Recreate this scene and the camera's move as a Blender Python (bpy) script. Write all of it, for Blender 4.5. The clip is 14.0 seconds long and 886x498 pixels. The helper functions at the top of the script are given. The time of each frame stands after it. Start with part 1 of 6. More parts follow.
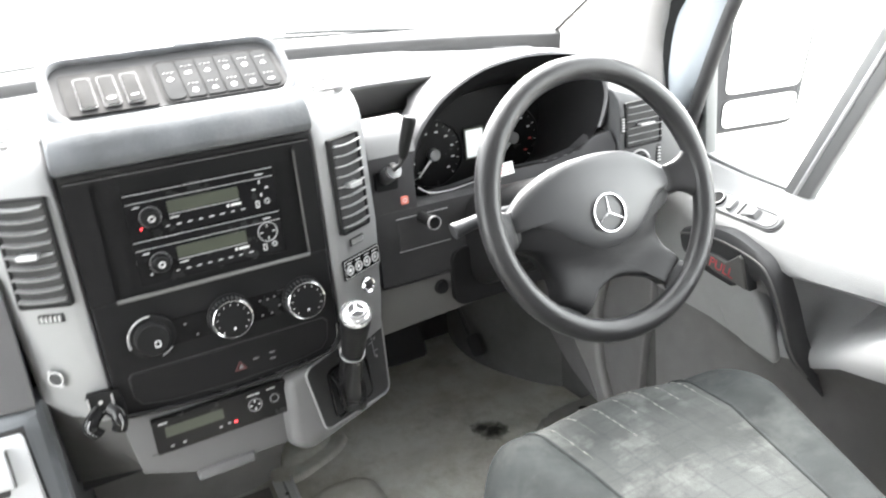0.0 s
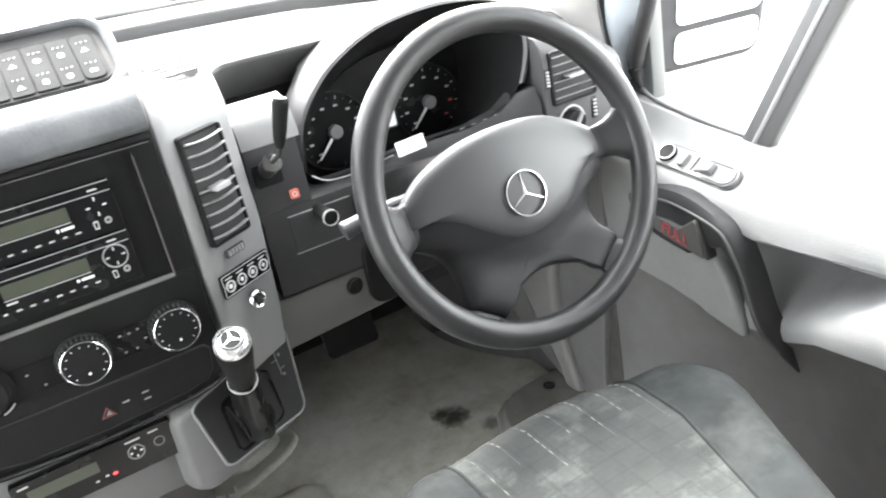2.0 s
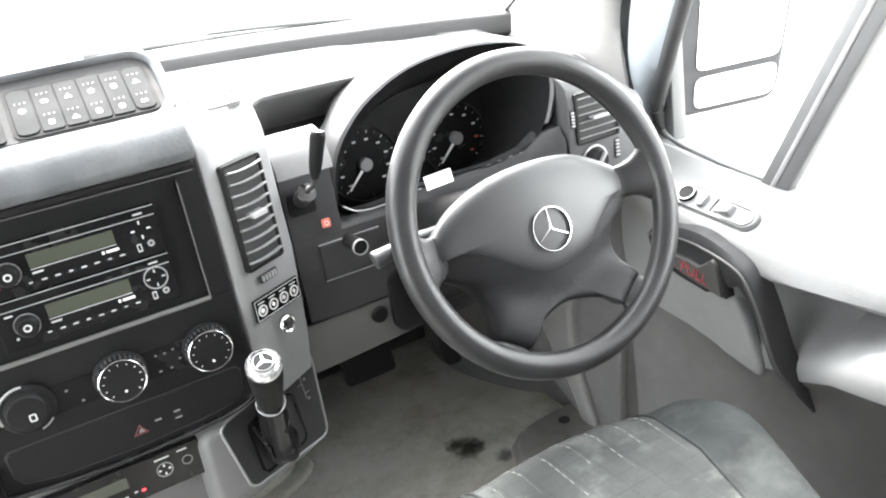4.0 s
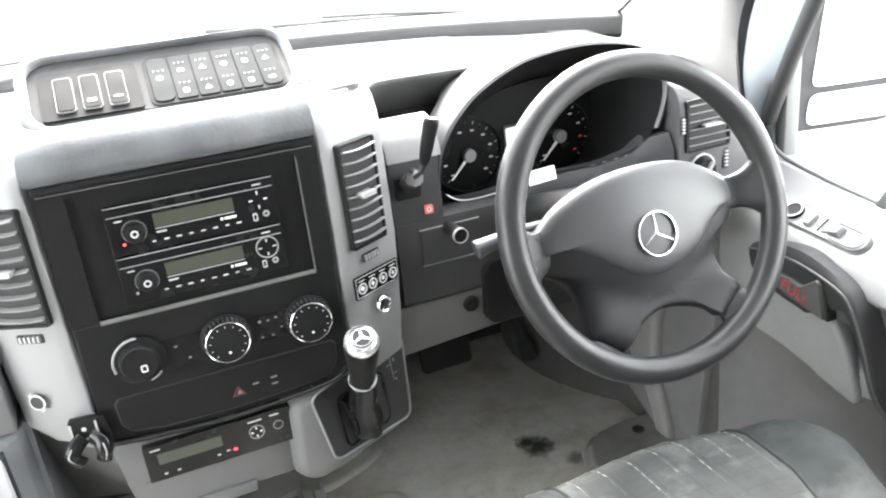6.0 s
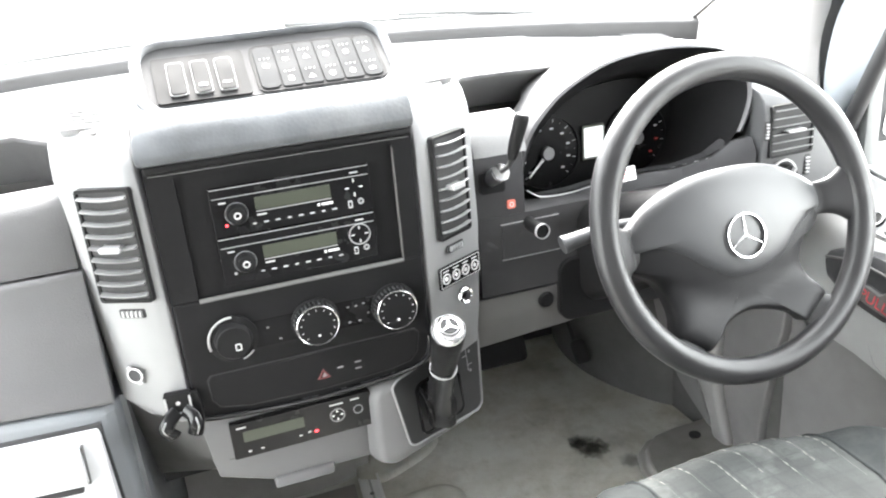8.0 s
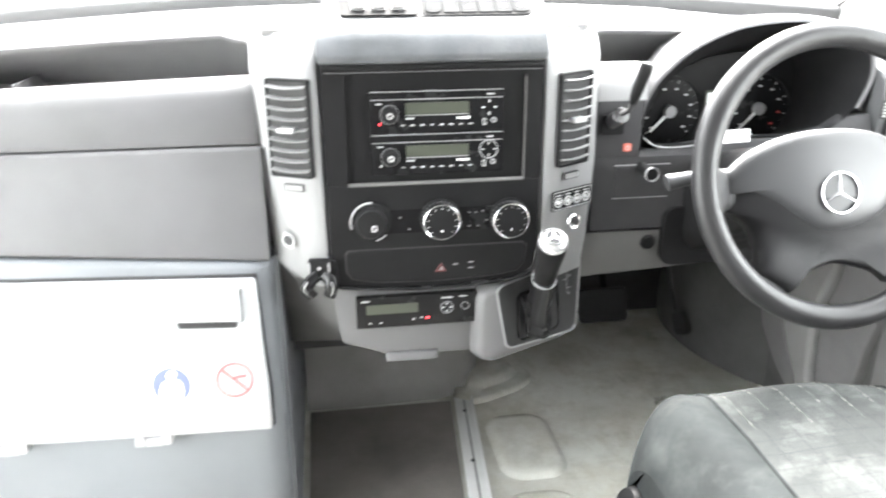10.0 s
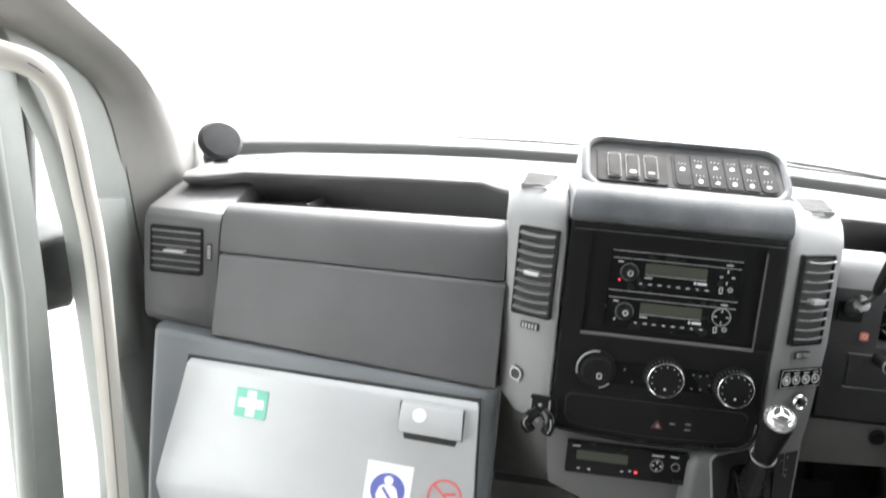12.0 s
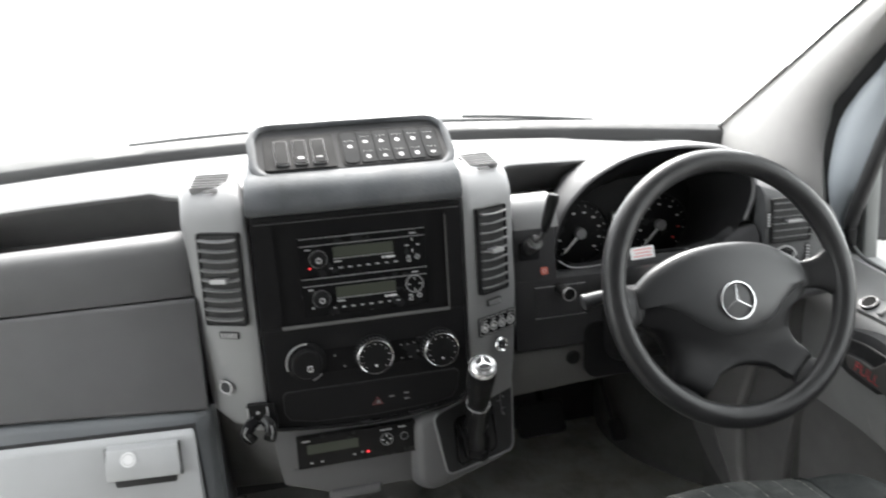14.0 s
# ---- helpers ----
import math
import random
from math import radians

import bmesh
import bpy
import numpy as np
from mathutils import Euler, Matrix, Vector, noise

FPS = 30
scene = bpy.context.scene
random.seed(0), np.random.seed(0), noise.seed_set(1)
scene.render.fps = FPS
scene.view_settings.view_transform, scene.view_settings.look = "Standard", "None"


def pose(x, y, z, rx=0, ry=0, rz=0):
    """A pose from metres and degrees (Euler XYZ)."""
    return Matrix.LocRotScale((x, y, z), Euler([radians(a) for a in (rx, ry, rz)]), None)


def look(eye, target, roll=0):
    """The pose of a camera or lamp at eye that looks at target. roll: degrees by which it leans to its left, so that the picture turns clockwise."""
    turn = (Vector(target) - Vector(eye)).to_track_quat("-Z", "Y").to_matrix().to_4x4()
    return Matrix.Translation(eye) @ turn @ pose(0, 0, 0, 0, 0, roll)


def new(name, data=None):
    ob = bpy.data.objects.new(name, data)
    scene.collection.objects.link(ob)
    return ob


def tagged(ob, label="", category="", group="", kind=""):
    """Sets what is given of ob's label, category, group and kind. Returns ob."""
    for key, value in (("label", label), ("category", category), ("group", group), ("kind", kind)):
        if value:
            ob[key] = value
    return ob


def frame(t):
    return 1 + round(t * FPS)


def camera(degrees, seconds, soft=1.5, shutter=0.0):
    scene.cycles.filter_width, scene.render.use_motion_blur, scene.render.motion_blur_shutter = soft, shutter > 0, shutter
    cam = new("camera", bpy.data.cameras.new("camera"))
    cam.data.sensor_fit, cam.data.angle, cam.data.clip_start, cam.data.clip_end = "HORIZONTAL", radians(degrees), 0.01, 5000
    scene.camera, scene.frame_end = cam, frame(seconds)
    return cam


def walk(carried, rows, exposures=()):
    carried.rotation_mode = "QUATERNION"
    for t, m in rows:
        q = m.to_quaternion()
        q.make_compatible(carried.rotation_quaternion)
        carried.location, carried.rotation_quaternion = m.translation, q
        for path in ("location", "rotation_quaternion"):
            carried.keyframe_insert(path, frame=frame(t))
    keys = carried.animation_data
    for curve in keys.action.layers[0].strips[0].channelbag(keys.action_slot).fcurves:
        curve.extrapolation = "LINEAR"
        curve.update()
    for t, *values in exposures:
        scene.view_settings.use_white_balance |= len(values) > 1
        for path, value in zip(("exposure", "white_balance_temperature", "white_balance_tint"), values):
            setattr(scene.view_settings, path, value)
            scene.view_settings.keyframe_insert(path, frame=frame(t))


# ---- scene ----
cam = camera(59.5, 14.0, soft=2.0, shutter=0.5)
PATH = [
    (0, (-0.17, -0.102, 0.983), (0.688, 1.577, 0.314), -5.8),
    (0.5, (-0.064, -0.079, 0.982), (0.767, 1.621, 0.333), -10.7),
    (1, (0.028, -0.045, 0.982), (0.914, 1.601, 0.273), -11.1),
    (1.5, (0.06, -0.026, 0.979), (0.903, 1.602, 0.178), -13.0),
    (2, (0.036, -0.006, 0.973), (0.841, 1.635, 0.161), -11.3),
    (2.5, (0.017, -0.013, 0.984), (0.824, 1.65, 0.221), -10.4),
    (3, (0.01, -0.018, 0.987), (0.836, 1.643, 0.239), -10.1),
    (5.5, (-0.02, -0.023, 0.986), (0.689, 1.713, 0.29), -7.6),
    (6, (-0.038, -0.016, 0.989), (0.615, 1.734, 0.276), -6.6),
    (6.5, (-0.05, -0.01, 0.988), (0.586, 1.748, 0.277), -6.6),
    (7, (-0.064, -0.002, 0.99), (0.549, 1.763, 0.279), -5.8),
    (9.5, (-0.17, -0.096, 0.976), (0.327, 1.722, 0.307), -3.2),
    (10, (-0.153, -0.177, 0.937), (0.129, 1.674, 0.234), -0.2),
    (10.5, (-0.188, -0.198, 0.928), (-0.1, 1.678, 0.24), 1.6),
    (11, (-0.215, -0.21, 0.933), (-0.29, 1.676, 0.272), 3.4),
    (11.5, (-0.24, -0.232, 0.94), (-0.393, 1.695, 0.427), 5.1),
    (12, (-0.247, -0.255, 0.951), (-0.41, 1.706, 0.59), 5.0),
    (12.5, (-0.247, -0.266, 0.964), (-0.382, 1.711, 0.694), 4.3),
    (13, (-0.221, -0.267, 0.973), (-0.246, 1.717, 0.72), 2.1),
    (13.5, (-0.177, -0.25, 0.965), (0.097, 1.706, 0.652), -2.2),
    (14, (-0.151, -0.225, 0.976), (0.316, 1.674, 0.555), -3.3),
]
EXPOSURES = [(0.0, 4.7), (1.5, 4.7), (3.0, 4.87), (6.5, 4.88), (7.2, 4.98), (9.5, 5.4), (10.5, 5.24), (11.0, 5.02), (11.5, 4.6), (12.0, 3.72), (12.5, 3.27), (13.0, 3.07), (13.5, 2.92), (14.0, 3.15)]
walk(cam, [(t, look(eye, target, roll)) for t, eye, target, roll in PATH], EXPOSURES)

# ---- daylight: thin bright overcast ----
world = bpy.data.worlds.new("sky")
scene.world = world
world.use_nodes = True
wn, wl = world.node_tree.nodes, world.node_tree.links
wn.clear()
sky = wn.new("ShaderNodeTexSky")
sky.sky_type, sky.sun_disc = "NISHITA", False
sky.sun_elevation, sky.sun_rotation = radians(48), radians(20)
pale = wn.new("ShaderNodeHueSaturation")
pale.inputs["Saturation"].default_value = 0.05
sky_back = wn.new("ShaderNodeBackground")
sky_back.inputs["Strength"].default_value = 0.15
sky_out = wn.new("ShaderNodeOutputWorld")
wl.new(sky.outputs[0], pale.inputs["Color"])
wl.new(pale.outputs[0], sky_back.inputs["Color"])
wl.new(sky_back.outputs[0], sky_out.inputs["Surface"])
sun_data = bpy.data.lights.new("sun", "SUN")
sun_data.energy, sun_data.angle, sun_data.color = 1.2, radians(25), (1.0, 0.97, 0.93)
sun = new("sun", sun_data)
sun.matrix_world = look((0.8, 4.0, 5.0), (0, 0, 0))

# ---- mesh helpers ----
def rings_bm(rings, close=True, cap=True):
    """Skin between rings of points; each ring is closed unless close is off."""
    bm = bmesh.new()
    vs = [[bm.verts.new(p) for p in r] for r in rings]
    n = len(rings[0])
    for a, b in zip(vs, vs[1:]):
        for i in range(n if close else n - 1):
            j = (i + 1) % n
            bm.faces.new((a[i], a[j], b[j], b[i]))
    if cap and close:
        bm.faces.new(vs[0][::-1])
        bm.faces.new(vs[-1])
    bmesh.ops.recalc_face_normals(bm, faces=bm.faces)
    return bm


def box(x0, x1, y0, y1, z0, z1):
    return rings_bm([[(x0, y0, z), (x1, y0, z), (x1, y1, z), (x0, y1, z)] for z in (z0, z1)])


def prism_x(profile, x0, x1, profile_b=None):
    """A (y, z) profile drawn out along x, changing to profile_b on the way if that is given."""
    return rings_bm([[(x0, y, z) for y, z in profile], [(x1, y, z) for y, z in (profile_b or profile)]])


def slab(outline, depth):
    """A flat outline of (x, y) standing from z = 0 up to depth, in its own axes."""
    return rings_bm([[(x, y, 0) for x, y in outline], [(x, y, depth) for x, y in outline]])


def rrect(w, h, r, n=5, cx=0.0, cy=0.0):
    pts = []
    for sx, sy, a0 in ((1, 1, 0), (-1, 1, 90), (-1, -1, 180), (1, -1, 270)):
        for k in range(n + 1):
            a = radians(a0 + 90 * k / n)
            pts.append((cx + sx * (w / 2 - r) + r * math.cos(a), cy + sy * (h / 2 - r) + r * math.sin(a)))
    return pts


def circle(r, n=32, cx=0.0, cy=0.0):
    return [(cx + r * math.cos(2 * math.pi * k / n), cy + r * math.sin(2 * math.pi * k / n)) for k in range(n)]


def frame_slab(outer, inner, depth, back=0.0):
    """A ring-shaped plate between two outlines with as many points each."""
    return_rings = [[(x, y, back) for x, y in outer], [(x, y, depth) for x, y in outer],
                    [(x, y, depth) for x, y in inner], [(x, y, back) for x, y in inner]]
    return rings_bm(return_rings + [return_rings[0]], cap=False)


def lathe(profile, n=32):
    """A (radius, height) profile turned about z."""
    bm = bmesh.new()
    rows = [[bm.verts.new((r * math.cos(2 * math.pi * k / n), r * math.sin(2 * math.pi * k / n), z)) for k in range(n)]
            if r > 1e-6 else [bm.verts.new((0, 0, z))] for r, z in profile]
    for a, b in zip(rows, rows[1:]):
        for k in range(n):
            j = (k + 1) % n
            quad = [a[k % len(a)], a[j % len(a)], b[j % len(b)], b[k % len(b)]]
            quad = [v for i, v in enumerate(quad) if v not in quad[:i]]
            if len(quad) > 2:
                bm.faces.new(quad)
    for row, flip in ((rows[0], True), (rows[-1], False)):
        if len(row) > 2:
            bm.faces.new(row[::-1] if flip else row)
    bmesh.ops.recalc_face_normals(bm, faces=bm.faces)
    return bm


def spline(points, steps=6):
    """A smooth line through the points."""
    p = [Vector(q) for q in points]
    p = [2 * p[0] - p[1], *p, 2 * p[-1] - p[-2]]
    out = []
    for i in range(1, len(p) - 2):
        for k in range(steps):
            t = k / steps
            a, b, c, d = p[i - 1], p[i], p[i + 1], p[i + 2]
            out.append(0.5 * (2 * b + (c - a) * t + (2 * a - 5 * b + 4 * c - d) * t * t + (3 * b - a - 3 * c + d) * t ** 3))
    return out + [p[-2]]


def tube(points, r, n=12, flat=1.0, radii=None, up=(0, 0, 1)):
    """A rod along the points; flat squeezes its section along the second axis."""
    pts = [Vector(q) for q in points]
    rings = []
    for i, q in enumerate(pts):
        d = (pts[min(i + 1, len(pts) - 1)] - pts[max(i - 1, 0)]).normalized()
        a = d.cross(Vector(up))
        a = d.cross(Vector((1, 0, 0))) if a.length < 1e-3 else a
        a.normalize()
        b = d.cross(a)
        rr = radii[i] if radii else r
        rings.append([q + rr * (math.cos(2 * math.pi * k / n) * a + flat * math.sin(2 * math.pi * k / n) * b) for k in range(n)])
    return rings_bm(rings)


def moved(bm, m):
    bmesh.ops.transform(bm, matrix=m, verts=bm.verts)
    return bm


def joined(*bms):
    out = bmesh.new()
    for bm in bms:
        me = bpy.data.meshes.new("tmp")
        bm.to_mesh(me)
        out.from_mesh(me)
        bm.free()
        bpy.data.meshes.remove(me)
    return out


def rounded(bm, width, seg=2, angle=28):
    """Rounds off the sharp edges."""
    bm.normal_update()
    sharp = [e for e in bm.edges if len(e.link_faces) == 2 and e.calc_face_angle(0) > radians(angle)]
    if sharp and width > 0:
        bmesh.ops.bevel(bm, geom=sharp, offset=width, segments=seg, profile=0.5, affect="EDGES", clamp_overlap=True)
    return bm


def mesh_of(name, bm, material, smooth=True):
    me = bpy.data.meshes.new(name)
    if smooth:
        for f in bm.faces:
            f.smooth = len(f.verts) <= 4
        for e in bm.edges:
            if len(e.link_faces) == 2 and e.calc_face_angle(0) > radians(42):
                e.smooth = False
    bm.to_mesh(me)
    bm.free()
    me.materials.append(material)
    return me


def part(name, bm, material, parent, label="", bevel=0.0, seg=2):
    """One mesh object under a thing or a part."""
    ob = new(name, mesh_of(name, rounded(bm, bevel, seg), material))
    ob.parent = parent
    if label:
        ob["label"] = label
    return ob


def thing(name, label, category, group="", kind="", at=(0, 0, 0)):
    """An Empty that carries the parts of one thing; its parts are modelled in world axes."""
    ob = new(name)
    ob.empty_display_size = 0.05
    return tagged(ob, label, category, group, kind)


def solid(name, bm, material, label, category, group="", kind="", bevel=0.0, seg=2):
    ob = new(name, mesh_of(name, rounded(bm, bevel, seg), material))
    return tagged(ob, label, category, group, kind)


def facing(x, y, z, tilt=0.0, yaw=0.0, roll=0.0):
    """A pose whose own x runs right, y up and z out of a face that looks back at the seats; tilt leans its top forward."""
    return pose(x, y, z, 0, 0, yaw) @ pose(0, 0, 0, 90 - tilt, 0, 0) @ pose(0, 0, 0, 0, 0, roll)

# ---- materials ----
def material(name, base, rough=0.5, metal=0.0, grain=0.0, grain_scale=900.0, mottle=0.12, mottle_scale=7.0, rough_var=0.06, spec=0.5,
             dirt=None, dirt_amount=0.0, dirt_scale=5.0, coat=0.0):
    """A painted or moulded surface: large soft mottling, patches of dust or wear, fine relief."""
    m = bpy.data.materials.new(name)
    m.use_nodes = True
    n, l = m.node_tree.nodes, m.node_tree.links
    b = n["Principled BSDF"]
    b.inputs["Metallic"].default_value = metal
    b.inputs["Specular IOR Level"].default_value = spec
    b.inputs["Coat Weight"].default_value = coat
    co = n.new("ShaderNodeTexCoord")
    big = n.new("ShaderNodeTexNoise")
    big.inputs["Scale"].default_value, big.inputs["Detail"].default_value = mottle_scale, 6
    l.new(co.outputs["Object"], big.inputs["Vector"])
    ramp = n.new("ShaderNodeMapRange")
    ramp.inputs["From Min"].default_value, ramp.inputs["From Max"].default_value = 0.3, 0.7
    ramp.inputs["To Min"].default_value, ramp.inputs["To Max"].default_value = 1 - mottle, 1 + mottle
    l.new(big.outputs["Fac"], ramp.inputs["Value"])
    mul = n.new("ShaderNodeMix")
    mul.data_type, mul.blend_type = "RGBA", "MULTIPLY"
    mul.inputs["Factor"].default_value = 1
    mul.inputs["A"].default_value = (*base, 1)
    l.new(ramp.outputs["Result"], mul.inputs["B"])
    colour = mul.outputs["Result"]
    if dirt:
        spots = n.new("ShaderNodeTexNoise")
        spots.inputs["Scale"].default_value, spots.inputs["Detail"].default_value, spots.inputs["Roughness"].default_value = dirt_scale, 9, 0.65
        l.new(co.outputs["Object"], spots.inputs["Vector"])
        edge = n.new("ShaderNodeMapRange")
        edge.inputs["From Min"].default_value, edge.inputs["From Max"].default_value = 0.5, 0.72
        edge.inputs["To Max"].default_value = dirt_amount
        l.new(spots.outputs["Fac"], edge.inputs["Value"])
        lay = n.new("ShaderNodeMix")
        lay.data_type = "RGBA"
        lay.inputs["B"].default_value = (*dirt, 1)
        l.new(edge.outputs["Result"], lay.inputs["Factor"])
        l.new(colour, lay.inputs["A"])
        colour = lay.outputs["Result"]
    l.new(colour, b.inputs["Base Color"])
    rr = n.new("ShaderNodeMapRange")
    rr.inputs["From Min"].default_value, rr.inputs["From Max"].default_value = 0.3, 0.7
    rr.inputs["To Min"].default_value, rr.inputs["To Max"].default_value = max(0.03, rough - rough_var), min(1, rough + rough_var)
    fine = n.new("ShaderNodeTexNoise")
    fine.inputs["Scale"].default_value, fine.inputs["Detail"].default_value = mottle_scale * 5, 5
    l.new(co.outputs["Object"], fine.inputs["Vector"])
    l.new(fine.outputs["Fac"], rr.inputs["Value"])
    l.new(rr.outputs["Result"], b.inputs["Roughness"])
    if grain:
        cells = n.new("ShaderNodeTexVoronoi")
        cells.inputs["Scale"].default_value = grain_scale
        l.new(co.outputs["Object"], cells.inputs["Vector"])
        bump = n.new("ShaderNodeBump")
        bump.inputs["Strength"].default_value, bump.inputs["Distance"].default_value = grain, 0.0006
        l.new(cells.outputs["Distance"], bump.inputs["Height"])
        l.new(bump.outputs["Normal"], b.inputs["Normal"])
    return m


def soiled(m, tint, scale, low, high, stretch=(1, 1, 1)):
    """Lays one more coat of dirt, with its own size and shape of patches, over a material."""
    n, l = m.node_tree.nodes, m.node_tree.links
    b = n["Principled BSDF"]
    old = b.inputs["Base Color"].links[0].from_socket
    co, mp, tex, edge, mix = (n.new("ShaderNode" + k) for k in ("TexCoord", "Mapping", "TexNoise", "MapRange", "Mix"))
    mp.inputs["Scale"].default_value = stretch
    tex.inputs["Scale"].default_value, tex.inputs["Detail"].default_value, tex.inputs["Roughness"].default_value = scale, 8, 0.7
    edge.inputs["From Min"].default_value, edge.inputs["From Max"].default_value = low, high
    mix.data_type, mix.blend_type = "RGBA", "MULTIPLY"
    mix.inputs["B"].default_value = (*tint, 1)
    l.new(co.outputs["Object"], mp.inputs["Vector"])
    l.new(mp.outputs["Vector"], tex.inputs["Vector"])
    l.new(tex.outputs["Fac"], edge.inputs["Value"])
    l.new(edge.outputs["Result"], mix.inputs["Factor"])
    l.new(old, mix.inputs["A"])
    l.new(mix.outputs["Result"], b.inputs["Base Color"])
    return m


def fading(m, spots):
    """Lets a stain die away, with a ragged edge, round the given spots (x, y, radius)."""
    n, l = m.node_tree.nodes, m.node_tree.links
    co, tex = n.new("ShaderNodeTexCoord"), n.new("ShaderNodeTexNoise")
    tex.inputs["Scale"].default_value, tex.inputs["Detail"].default_value = 70, 5
    l.new(co.outputs["Object"], tex.inputs["Vector"])
    cover = None
    for x, y, r in spots:
        far, rag, edge = n.new("ShaderNodeVectorMath"), n.new("ShaderNodeMath"), n.new("ShaderNodeMapRange")
        far.operation = "DISTANCE"
        far.inputs[1].default_value = (x, y, 0)
        rag.operation = "MULTIPLY_ADD"
        rag.inputs[1].default_value = r * 1.3
        edge.inputs["From Min"].default_value, edge.inputs["From Max"].default_value = r * 1.05, r * 2.0
        edge.inputs["To Min"].default_value, edge.inputs["To Max"].default_value = (0.52 if r > 0.021 else 0.26), 0.0
        l.new(co.outputs["Object"], far.inputs[0])
        l.new(tex.outputs["Fac"], rag.inputs[0])
        l.new(far.outputs["Value"], rag.inputs[2])
        l.new(rag.outputs["Value"], edge.inputs["Value"])
        if cover is None:
            cover = edge.outputs["Result"]
        else:
            most = n.new("ShaderNodeMath")
            most.operation = "MAXIMUM"
            l.new(cover, most.inputs[0])
            l.new(edge.outputs["Result"], most.inputs[1])
            cover = most.outputs["Value"]
    l.new(cover, n["Principled BSDF"].inputs["Alpha"])
    return m


def glass_material(name, tint=(1, 1, 1), rough=0.0):
    m = bpy.data.materials.new(name)
    m.use_nodes = True
    n, l = m.node_tree.nodes, m.node_tree.links
    n.clear()
    out = n.new("ShaderNodeOutputMaterial")
    clear = n.new("ShaderNodeBsdfTransparent")
    clear.inputs["Color"].default_value = (*tint, 1)
    gloss = n.new("ShaderNodeBsdfGlossy")
    gloss.inputs["Roughness"].default_value = rough
    lw = n.new("ShaderNodeLayerWeight")
    lw.inputs["Blend"].default_value = 0.5
    steep = n.new("ShaderNodeMath")
    steep.operation = "POWER"
    steep.inputs[1].default_value = 4.0
    l.new(lw.outputs["Facing"], steep.inputs[0])
    fres = n.new("ShaderNodeMath")
    fres.operation = "MULTIPLY_ADD"
    fres.inputs[1].default_value, fres.inputs[2].default_value = 0.45, 0.02
    l.new(steep.outputs[0], fres.inputs[0])
    mix = n.new("ShaderNodeMixShader")
    l.new(fres.outputs[0], mix.inputs[0])
    l.new(clear.outputs[0], mix.inputs[1])
    l.new(gloss.outputs[0], mix.inputs[2])
    l.new(mix.outputs[0], out.inputs["Surface"])
    return m


def lamp_material(name, colour, strength):
    m = bpy.data.materials.new(name)
    m.use_nodes = True
    b = m.node_tree.nodes["Principled BSDF"]
    b.inputs["Base Color"].default_value = (*colour, 1)
    b.inputs["Emission Color"].default_value = (*colour, 1)
    b.inputs["Emission Strength"].default_value = strength
    return m


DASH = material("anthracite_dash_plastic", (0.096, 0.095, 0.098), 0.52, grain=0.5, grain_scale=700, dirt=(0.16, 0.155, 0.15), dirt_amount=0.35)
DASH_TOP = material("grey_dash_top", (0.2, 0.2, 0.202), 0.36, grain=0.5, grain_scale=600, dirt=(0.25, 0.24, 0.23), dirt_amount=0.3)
COLUMN = material("silver_grey_plastic", (0.222, 0.222, 0.226), 0.42, grain=0.15, mottle=0.06)
BLACK = material("black_plastic", (0.01, 0.01, 0.0105), 0.48, grain=0.2, grain_scale=1100, dirt=(0.022, 0.0215, 0.021), dirt_amount=0.15, spec=0.13)
DRIVER = material("charcoal_dash_plastic", (0.034, 0.034, 0.036), 0.52, spec=0.3, grain=0.4, grain_scale=800, dirt=(0.07, 0.068, 0.066), dirt_amount=0.3)
GLOSS = material("gloss_black_plastic", (0.009, 0.009, 0.0095), 0.24, mottle=0.06, spec=0.25)
PAD = material("leatherette_pad", (0.1, 0.105, 0.112), 0.55, spec=0.22, grain=0.28, grain_scale=260, mottle=0.4, mottle_scale=11, dirt=(0.22, 0.22, 0.22), dirt_amount=0.4, dirt_scale=8)
END_DARK = material("dark_end_module_plastic", (0.058, 0.059, 0.062), 0.52, grain=0.4, grain_scale=700, dirt=(0.1, 0.1, 0.1), dirt_amount=0.3)
KNEE = material("mid_grey_plastic", (0.088, 0.087, 0.085), 0.55, grain=0.3, dirt=(0.1, 0.095, 0.09), dirt_amount=0.3)
DOOR = material("light_grey_door_plastic", (0.25, 0.25, 0.252), 0.48, grain=0.3, grain_scale=600, dirt=(0.2, 0.19, 0.18), dirt_amount=0.3)
# entrance pillar: darker copy of the pillar trim, its weaker light put into the colour
PILLAR_SHADED = material("shaded_pillar_trim", (0.2, 0.194, 0.186), 0.8, grain=0.3, mottle=0.1)
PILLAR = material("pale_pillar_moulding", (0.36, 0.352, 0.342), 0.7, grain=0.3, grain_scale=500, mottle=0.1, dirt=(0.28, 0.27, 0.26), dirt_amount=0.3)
SILVER = material("silver_painted_panel", (0.45, 0.458, 0.466), 0.34, mottle=0.05, dirt=(0.36, 0.36, 0.36), dirt_amount=0.3)
PANEL = material("blue_grey_panel", (0.14, 0.149, 0.159), 0.5, mottle=0.08, dirt=(0.17, 0.17, 0.17), dirt_amount=0.4)
RIM = material("worn_steering_leather", (0.022, 0.022, 0.023), 0.36, grain=0.18, grain_scale=900, mottle=0.18, mottle_scale=14, rough_var=0.05, spec=0.38)
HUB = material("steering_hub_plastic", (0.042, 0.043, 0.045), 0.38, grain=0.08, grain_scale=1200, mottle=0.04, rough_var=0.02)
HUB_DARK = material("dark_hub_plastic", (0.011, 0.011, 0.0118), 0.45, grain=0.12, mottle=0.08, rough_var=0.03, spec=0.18)
